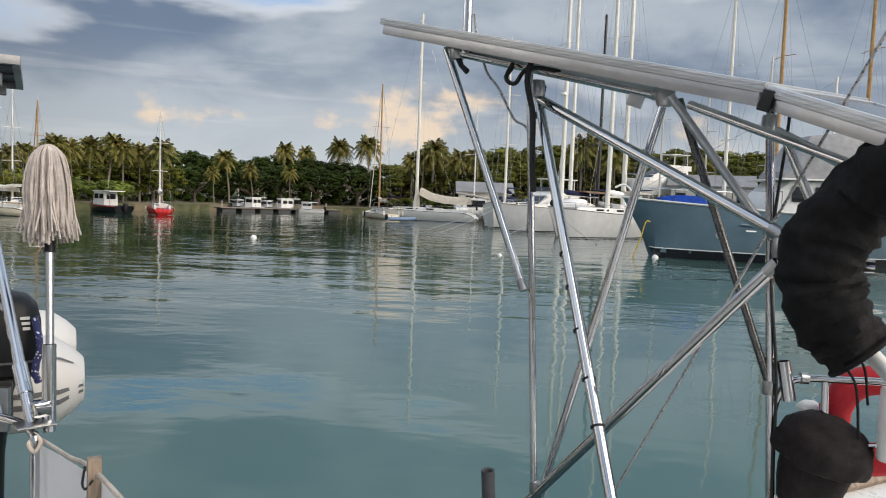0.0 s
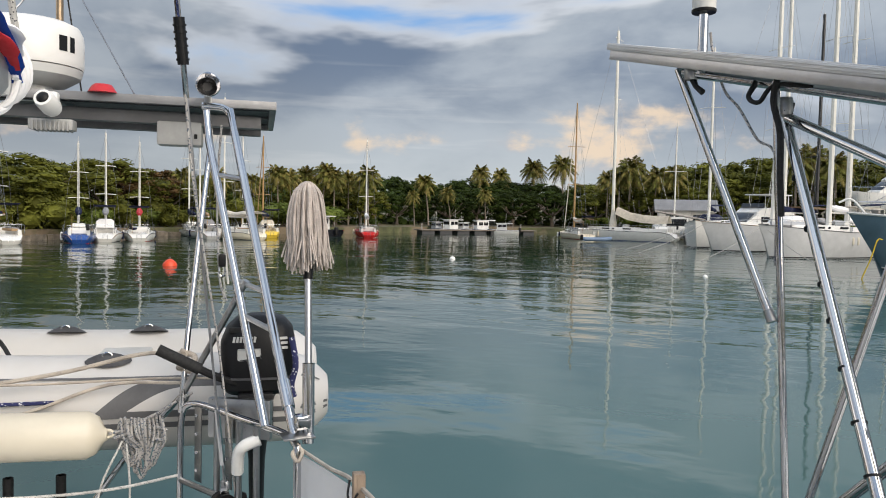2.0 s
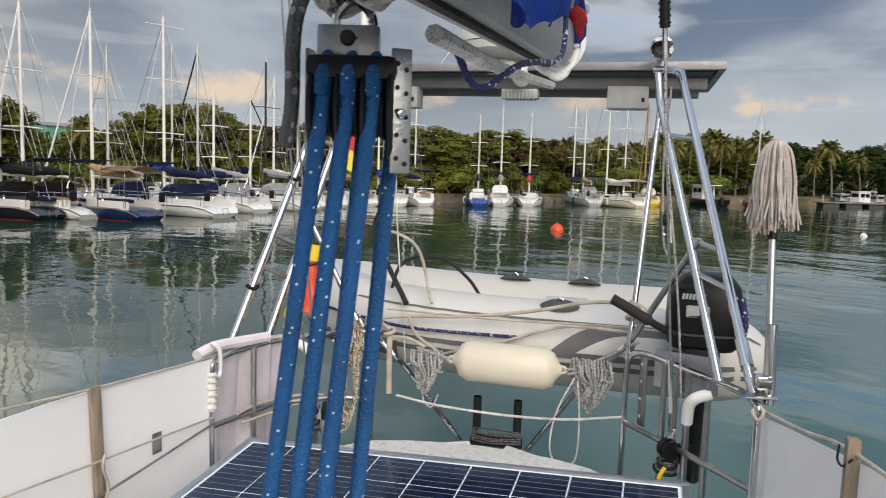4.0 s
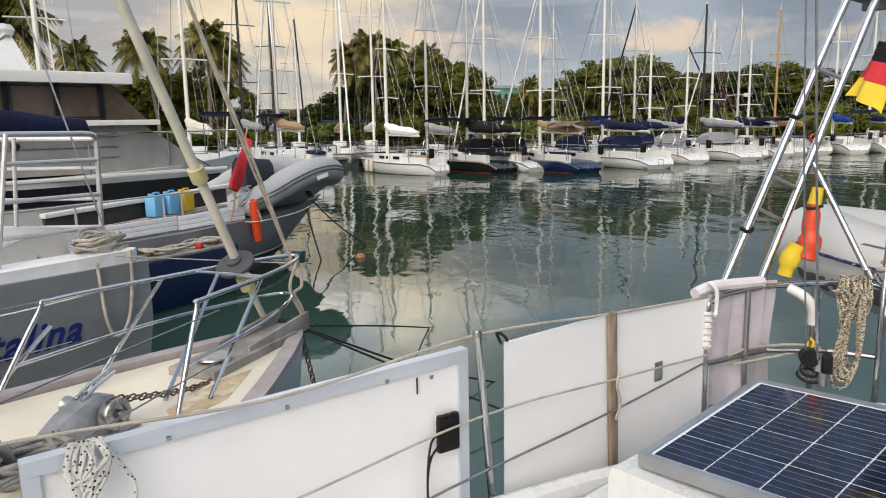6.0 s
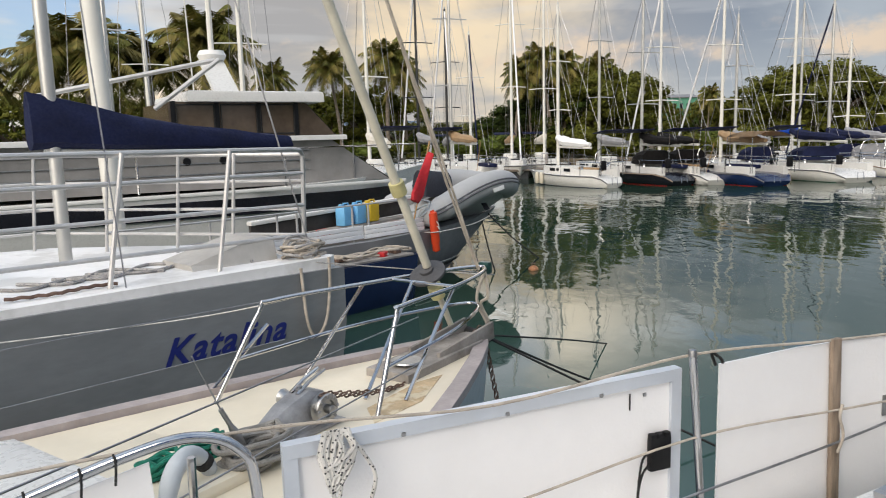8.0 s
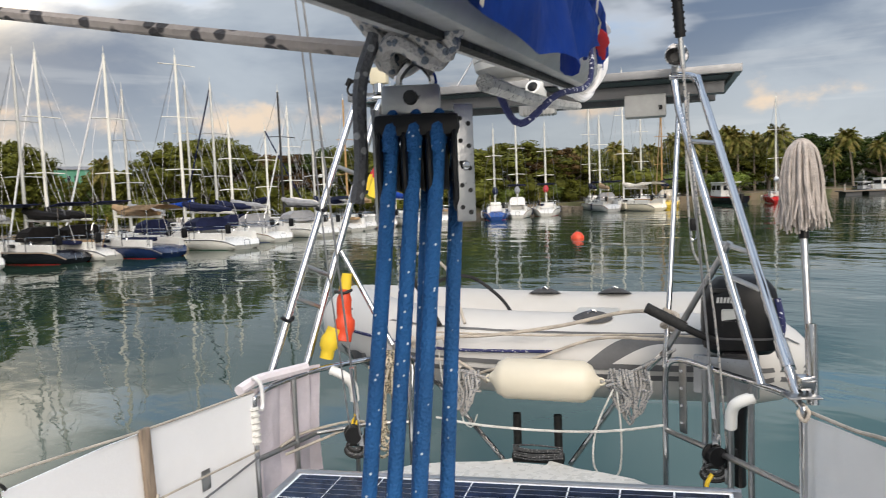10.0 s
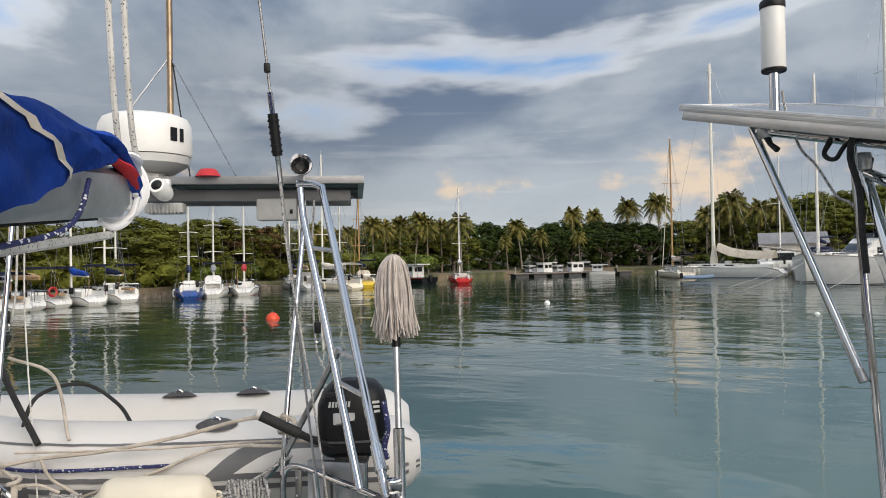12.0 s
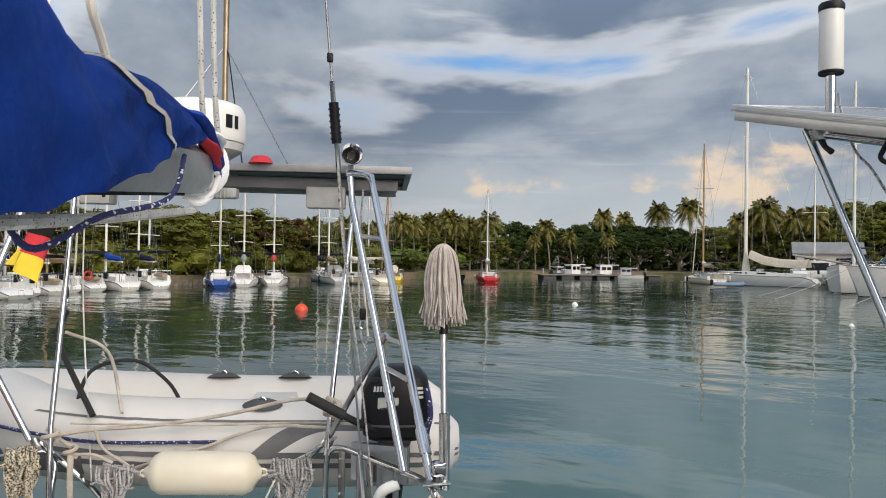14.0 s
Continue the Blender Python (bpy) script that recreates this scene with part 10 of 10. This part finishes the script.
for k, (dx, dz) in enumerate(((.012, .012), (.030, -.016))):
    p = path[-1] + Vector((dx, 0, dz))
    part("pole", tube([p - tg * .08, p + tg * (.30 - .06 * k)], .015, 10), GREY_PLASTIC, t, "light grey pole")
for k in range(2):
    p = path[-1] + (side * math.cos(k * 2.4) + upv * math.sin(k * 2.4)) * .07
    part("tie", tube([p, p + tg * .03 + Vector((0, 0, -.02)), p + tg * .04 + Vector((.004, 0, -.09 - .03 * k))], .003, 5, None, 4), BLACK_CLOTH, slv)
# horseshoe buoy and canister on the rail
t = thing("horseshoe_buoy", IDENT, (.66, 2.26, 1.76), "red horseshoe lifebuoy strapped to the stern rail", "lifebuoy")
cx = Vector((.735, 2.235, 1.85))
ex, ez = Vector((.9, -.42, .08)).normalized(), Vector((0, 0, 1))
hb = part("float", tube([cx + ex * (.105 * math.cos(a)) + ez * (.115 * math.sin(a)) for a in [radians(50 + k * 20) for k in range(14)]], .042, 12), RED_CLOTH, t)
part("strap", tube([cx + ex * -.15 + ez * .02, cx + ex * -.07 + ez * .0], .012, 6), WHITE_BOARD, hb)
t = thing("canister", IDENT, (.70, 2.15, 1.78), "white plastic canister with a yellow printed label", "canister")
cn = part("body", lathe([(0, 0), (.034, 0), (.037, .006), (.037, .185), (.033, .195), (0, .195)], 20, (.725, 2.125, 1.775)), WHITE_PLASTIC, t)
part("label", box((.034, .003, .09), (.710, 2.091, 1.88), (0, 0, -24), 0), YELLOW, cn, "yellow label", smooth=False)
for k in range(5):
    part("printed_line", box((.024 - .004 * (k % 2), .002, .005), (.7095, 2.0885, 1.913 - .015 * k), (0, 0, -24), 0), BLACK, cn, smooth=False)
line("stay", [(.62, 1.86, 3.05), (.533, 1.95, 2.807), (.345, 2.147, 2.29), (.157, 2.343, 1.77), (-.02, 2.53, 1.28), (-.30, 2.83, .5)], .0038, ROPE_GREY, "thin grey line running down past the gantry", curve=0, frame_m=IDENT)

# ---------------------------------------------------------------- boats on the far berths
# slate blue trawler
TW = pose(12.96, 38.17, 0, 0, 0, 90 + 96)
tw = thing("trawler", TW, (0, 0, 0), "slate blue steel trawler with white wheelhouse and black waterline", "trawler")
LT, BT, FT = 15.4, 4.9, 2.5
secs = hull_sections(LT, BT, FT, .75, 13, .07)
th = part("hull", loft(secs), HULLS["slate"], tw)


def hull_band(secs, f0, f1, off, lower=True):
    """A strip lying on both topsides between two heights."""
    bm = bmesh.new()
    for sg, a, b in ((1, 2, 3), (-1, 7, 6)) if lower else ((1, 1, 2), (-1, 0, 7)):
        band = [[Vector(s[b]).lerp(Vector(s[a]), f) + Vector((0, sg * off, 0)) for f in (f0, f1)] for s in secs]
        for p, q in zip(band, band[1:]):
            bm.faces.new([bm.verts.new(v) for v in (p[0], q[0], q[1], p[1])])
    return bm


part("boot_top", hull_band(secs, 0.0, .30, .014), HULLS["black"], th, "black boot topping")
part("waterline_stripe", hull_band(secs, .30, .335, .016), WHITE_BOARD, th, "white line")
part("rubbing_strake", tube([(s[1][0], s[1][1] + .02, s[1][2] - .75) for s in secs[:9]], .07, 6), HULLS["slate"], th)
part("rubbing_strake", tube([(s[0][0], s[0][1] - .02, s[0][2] - .75) for s in secs[:9]], .07, 6), HULLS["slate"], th)
for sg, k in ((1, 1), (-1, 0)):
    part("cap_rail", tube([(s[k][0], s[k][1], s[k][2]) for s in secs], .06, 6), GREY_PLASTIC, th)
    part("hawse_plate", box((.5, .03, .07), (2.2, sg * 2.35, 1.5), (0, 0, 0), .01), WHITE_BOARD, th, "white freeing port")
    part("porthole", tube([(3.6 + .14 * math.cos(a), sg * 2.12, 1.25 + .14 * math.sin(a)) for a in [j * 6.2832 / 12 for j in range(13)]], .025, 6), STEEL_DULL, th)
wh = part("wheelhouse", loft([[(x, -w, 2.2), (x, -w * .93, zz), (x, w * .93, zz), (x, w, 2.2)] for x, w, zz in ((-4.6, 1.8, 3.9), (-4.5, 1.8, 3.95), (.1, 1.75, 3.95), (.75, 1.6, 3.35), (1.1, 1.5, 2.9))]), WHITE, tw)
for k in range(4):
    for sg in (-1, 1):
        part("window", box((.86, .03, .72), (-3.7 + 1.12 * k, sg * 1.735, 3.33), (sg * 4, 0, 0), .03), GLASS_DARK, wh)
for y in (-1.0, 0, 1.0):
    part("windscreen", box((.03, .86, .62), (.46, y, 3.52), (0, -47, 0), .02), GLASS_DARK, wh)
part("visor", box((5.6, 3.9, .09), (-2.1, 0, 4.02), (0, 0, 0), .03), WHITE, wh)
fly = loft([[(x, -w, 4.06), (x, -w, zz * .6 + 1.6), (x, -w * .75, zz), (x, w * .75, zz), (x, w, zz * .6 + 1.6), (x, w, 4.06)] for x, w, zz in ((-4.4, 1.6, 5.9), (-4.2, 1.65, 6.15), (-2.2, 1.7, 6.3), (-.9, 1.6, 6.15), (-.1, 1.5, 4.9), (.35, 1.4, 4.4))])
part("flybridge_cover", fly, GREY_CLOTH, tw, "grey canvas flybridge enclosure")
part("foredeck_tarpaulin", loft([[(x, -w, 2.62), (x, -w * .7, zz), (x, w * .7, zz), (x, w, 2.62)] for x, w, zz in ((3.7, 1.2, 2.7), (3.9, 1.1, 3.05), (5.0, .8, 3.1), (5.9, .3, 2.95))]), BLUE_CLOTH, tw, "blue tarpaulin on the foredeck")
part("anchor_davit", tube([(7.0, 0, 2.9), (7.6, .05, 3.5), (8.1, .05, 3.35)], .05, 7, None, 4), WHITE_PLASTIC, tw)
part("signal_mast", tube([(-2.6, 0, 4.0), (-2.6, 0, 9.2)], .07, 8), SPAR_WHITE, tw)
part("stay", tube([(7.4, 0, 2.95), (-2.6, 0, 9.0)], .012, 4), WIRE, tw)
rail(tw, [(7.3, 0), (5.4, 1.0), (3.0, 1.9), (.8, 2.25)], 2.65, .75, "bow_rail", .018)
rail(tw, [(7.3, 0), (5.4, -1.0), (3.0, -1.9), (.8, -2.25)], 2.65, .75, "bow_rail", .018)
line("mooring_line", [(6.55, 36.55, 1.75), (6.35, 36.5, 1.72), (6.15, 36.6, .9), (5.85, 36.9, -.1)], .028, YELLOW_CLOTH, "yellow mooring line hanging from the blue bow", curve=3, frame_m=IDENT)
buoy((6.9, 36.6), .16, WHITE_PLASTIC, "small white float under the blue bow")


def bow_at(bx, by, heading, L):
    a = radians(heading)
    return (bx + math.sin(a) * L / 2, by - math.cos(a) * L / 2)


# white cruising yachts, bows towards the fairway
sailboat(bow_at(2.5, 53.3, 134, 11.5), 134, 11.5, 22.0, "grey", "black", "white", "white", None, None, "cream", 3, "grey-white cruising ketch with awnings over the deck", 1.95, mast_x=-.08, extras=("tender",))
sailboat(bow_at(-1.2, 61.2, 134, 13.5), 134, 13.5, 24.0, "grey", "black", "navy", "white", None, "white", "tan", 3, "large grey-white cruising yacht with a wooden bowsprit", 2.05, mast_x=-.07, extras=("radar",))
line("bowsprit", [tuple(Vector((-.9, 61.6, 2.45))), (-4.6, 59.9, 3.05)], .08, OLD_WOOD, "weathered wooden bowsprit on the large yacht", "bowsprit", curve=0, frame_m=IDENT)
sailboat(bow_at(-1.75, 66.9, 172, 12.5), 172, 12.5, 18.6, "white", "black", "navy", "white", None, "navy", None, 2, "white yacht with a navy boom cover and sprayhood", 2.1, mast_x=-.1)
for x, y, hd, L, mh, sp, cv, lab in [
    (6.4, 77, 140, 13, 24.5, "white", "cream", "cream yacht with a tall white mast on the far berth"),
    (10.6, 69, 136, 13, 25.5, "white", "white", "tall-masted white yacht on the far berth"),
    (8.6, 72, 138, 13, 20.3, "black", "grey", "white racing yacht with a black carbon mast"),
    (15.4, 54, 110, 11, 18.2, "white", "navy", "white yacht berthed behind the trawler"),
    (19.0, 54.4, 108, 12, 19.5, "wood", "tan", "yacht with a varnished wooden mast behind the trawler"),
    (24.4, 53.2, 105, 12, 20.0, "wood", "grey", "white yacht with a brown mast behind the trawler"),
    (13.2, 66, 120, 10, 14.5, "alu", "blue", "white yacht with a blue boom cover on the far berth"),
    (17.5, 68, 120, 10, 13.5, "alu", "grey", "white yacht with a grey boom cover on the far berth"),
    (22, 66, 120, 10, 15.5, "alu", "white", "white yacht with a white boom cover on the far berth"),
]:
    sailboat((x, y), hd, L, mh, "white", "navy", cv, sp, None, None, None, 2, lab, 1.1, group="yachts on the far berths")
# cream cloth slung aft from the mast of the large white yacht
SLOOP = pose(-10.1, 84.1, 0, 0, 0, 166)
bm = loft([[SLOOP @ Vector((x, .9 * y, z - .85 * y * y - sag)) for y in (-1, -.5, 0, .5, 1)] for x, z, sag in ((.2, 3.75, 0), (-1.2, 3.2, .06), (-2.8, 2.95, .10), (-4.6, 2.80, .04), (-5.6, 2.85, 0))], None, False, False)
bmesh.ops.solidify(bm, geom=bm.faces[:], thickness=.03)
single("deck_awning", bm, CREAM_CLOTH, IDENT, tuple(SLOOP @ Vector((-2.8, 0, 2.5))), "cream awning slung from the mast over the deck", "awning")
single("lowered_sail", loft([[SLOOP @ Vector((.75 + w * math.cos(a), w * math.sin(a), z)) for a in [k * 6.2832 / 9 for k in range(9)]] for z, w in ((1.2, .42), (2.0, .40), (2.9, .26), (3.8, .14), (4.3, .09))]), CREAM_CLOTH, IDENT, tuple(SLOOP @ Vector((.75, 0, 1.2))), "loosely furled cream sail bundled at the mast", "sail")
# catamaran showing its two sterns
t = thing("catamaran", pose(-4.5, 90.5, 0, 0, 0, 90 + 8), (0, 0, 0), "white cruising catamaran moored stern-on to the fairway", "catamaran")
for sg in (-1, 1):
    hl = part("hull", loft([[(x, sg * 1.75 + y * w, z) for y, z in ((-1, h), (1, h), (.9, .7), (.6, 0), (0, -.4), (-.6, 0), (-.9, .7))] for x, w, h in ((-4.0, .62, 1.0), (-3.4, .68, 1.55), (-1, .75, 1.7), (2.5, .6, 1.75), (4.6, .08, 1.8))]), WHITE, t)
    part("stern_step", box((.5, 1.0, .08), (-4.0, sg * 1.75, .45), (0, 0, 0), .02), GREY_PLASTIC, hl)
part("bridge_deck", box((5.2, 3.0, .7), (-.6, 0, 1.25), (0, 0, 0), .1), WHITE, t)
sal = part("saloon", loft([[(x, -w, 1.5), (x, -w * .85, zz), (x, w * .85, zz), (x, w, 1.5)] for x, w, zz in ((-2.2, 1.6, 2.7), (.6, 1.6, 2.75), (1.9, 1.2, 1.9))]), WHITE, t)
part("saloon_door", box((.03, 2.2, .8), (-2.22, 0, 2.1), (0, 0, 0), .02), GLASS_DARK, sal)
mast_rig(t, .6, 2.7, 13.5, 9, 4.2, "white", 1)
# small blue rowing tender lying by the yacht
t = thing("rowing_tender", pose(-11.4, 75.5, 0, 0, 0, 24), (0, 0, 0), "small blue tender with an outboard on the water", "tender")
part("tube", tube([(-1.3, -.5, .28), (.7, -.5, .28), (1.35, -.2, .34), (1.5, 0, .36), (1.35, .2, .34), (.7, .5, .28), (-1.3, .5, .28)], .19, 10, None, 4), material("blue inflatable fabric", (0.16, 0.23, 0.34), 0.5, vary=.1, scale=3), t)
part("floor", box((2.2, .8, .06), (-.2, 0, .12), (0, 0, 0), .01), GREY_PLASTIC, t)
part("outboard_motor", box((.28, .25, .55), (-1.45, 0, .45), (0, 0, 0), .06), BLACK, t)


def fly_yacht(m, L, label, name="motor_yacht", base=0.0):
    """A motor yacht with saloon, flybridge and raked screens."""
    B = L * .3
    t = thing(name, m, (0, 0, base), label, "motor yacht", "motor yachts")
    h = part("hull", loft([[(x, y, z + base) for x, y, z in s] for s in hull_sections(L, B, 1.7, .88, 11, .07)]), WHITE, t)
    sl = part("saloon", loft([[(x, -w, 1.5 + base), (x, -w * .9, zz + base), (x, w * .9, zz + base), (x, w, 1.5 + base)] for x, w, zz in ((-L * .30, B * .40, 3.1), (L * .05, B * .40, 3.15), (L * .22, B * .30, 1.95))]), WHITE, t)
    for sg in (-1, 1):
        for k in range(3):
            part("window", box((L * .09, .03, .62), (-L * .22 + k * L * .105, sg * B * .383, 2.55 + base), (sg * 4, 0, 0), .05), GLASS_DARK, sl)
        rail(t, [(L * .46, sg * .1), (L * .32, sg * B * .30), (L * .12, sg * B * .45)], 1.75 + base, .7, "bow_rail", .02)
    part("windscreen", box((L * .15, B * .56, .03), (L * .135, 0, 2.62 + base), (0, 35.5, 0), .01), GLASS_DARK, sl)
    part("flybridge", loft([[(x, -w, 3.1 + base), (x, -w, zz + base), (x, w, zz + base), (x, w, 3.1 + base)] for x, w, zz in ((-L * .34, B * .40, 3.7), (-L * .02, B * .38, 3.75), (L * .06, B * .3, 3.3))]), WHITE, t)
    part("flybridge_screen", box((.05, B * .66, .5), (-L * .01, 0, 3.95 + base), (0, -28, 0), .01), GLASS_DARK, t)
    part("hard_top", box((L * .27, B * .72, .10), (-L * .19, 0, 5.05 + base), (0, 0, 0), .04), WHITE, t)
    for x in (-L * .29, -L * .10):
        for sg in (-1, 1):
            part("top_post", tube([(x, sg * B * .33, 3.6 + base), (x, sg * B * .33, 5.02 + base)], .05, 6), WHITE, t)
    part("aerial", tube([(-L * .2, 0, 5.1 + base), (-L * .22, 0, 7.4 + base)], .02, 5), SPAR_WHITE, t)
    return t


fly_yacht(pose(3.2, 78, 0, 0, 0, 90 + 140), 13.0, "white flybridge motor yacht berthed among the ketches")
fly_yacht(pose(18.2, 93.4, 0, 0, 0, 90 + 120), 11.0, "white motor yacht standing ashore on the hard", base=4.0)
hard = thing("boat_cradle", pose(18.2, 93.4, 0, 0, 0, 210), (0, 0, land_height(18.2, 93.4)), "steel cradle under the motor yacht ashore", "cradle")
for x in (-3, 0, 3):
    part("beam", box((.25, 3.4, 4.2), (x, 0, 2.0), (0, 0, 0), .02), OLD_WOOD, hard)
# low shed with a grey roof behind the berths
ROOF = material("weathered grey roof sheet", (0.20, 0.20, 0.205), 0.55, vary=0.12, scale=1.0, grime=(0.2, 0.17, 0.14), bump=.3, bump_scale=8)
WALL = material("off-white rendered wall", (0.60, 0.57, 0.52), 0.85, vary=0.08, scale=1.0, grime=(0.4, 0.36, 0.3))


def shed(m, w, d, h, rise, label, roof=ROOF, wall=WALL, name="shed"):
    t = thing(name, m, (0, 0, 0), label, "building", "waterside buildings")
    wl = part("wall", slab([(-w / 2, -d / 2), (w / 2, -d / 2), (w / 2, d / 2), (-w / 2, d / 2)], -1.5, h), wall, t, smooth=False)
    e = .5
    bm = loft([[(x, -d / 2 - e, h - .1), (x, 0, h + rise), (x, d / 2 + e, h - .1), (x, d / 2 + e, h + .02), (x, 0, h + rise + .14), (x, -d / 2 - e, h + .02)] for x in (-w / 2 - e, w / 2 + e)])
    part("roof", bm, roof, t, smooth=False)
    n = max(2, int(w / 2.2))
    for k in range(n):
        x = -w / 2 + (k + .5) * w / n
        wd = part("window", box((w / n * .5, .06, h * .34), (x, -d / 2 - .01, h * .55), (0, 0, 0), .01), GLASS_DARK, wl, smooth=False)
        part("sill", box((w / n * .58, .14, .06), (x, -d / 2 - .05, h * .36)), WALL, wd, smooth=False)
    return t


def on_land(x, y, rz, dz=0.0):
    return pose(x, y, land_height(x, y) + dz, 0, 0, rz)


shed(pose(-3.6, 97, 1.6, 0, 0, 6), 6.5, 4.5, 2.0, 1.2, "low shed with a weathered grey roof by the berths")
shed(pose(24, 92, 2.2, 0, 0, -14), 9, 6, 3.0, 1.3, "off-white building behind the far berths")
GREEN_WALL = material("faded green cladding", (0.10, 0.30, 0.20), 0.7, vary=0.12, scale=0.6)
shed(pose(-243.5, 57.5, 6.2, 0, 0, 103), 9, 9, 6.6, 1.0, "faded green building above the trees", ROOF, GREEN_WALL, "green_house")
shed(pose(-150.3, -9.4, 0.8, 0, 0, 94), 6.5, 6, 3.0, 1.0, "low building with a pale roof among the trees", material("pale roof sheet", (0.62, 0.62, 0.62), 0.5, vary=.08, scale=1), WALL)
# mooring lines from the far bows
for a, b in [((2.6, 53.4, 2.0), (-1.2, 46.0, -.1)), ((-1.0, 61.3, 2.1), (-5.5, 54.0, -.1)), ((-1.9, 66.9, 2.0), (-7.0, 58.5, -.1)), ((3.0, 53.9, 2.0), (5.5, 46.5, -.1))]:
    m_ = (Vector(a) + Vector(b)) / 2 - Vector((0, 0, .18))
    line("mooring_line", [a, tuple(m_), b], .02, ROPE_GREY, "slack grey mooring line from a bow", curve=5, frame_m=IDENT, group="mooring lines", n=5)
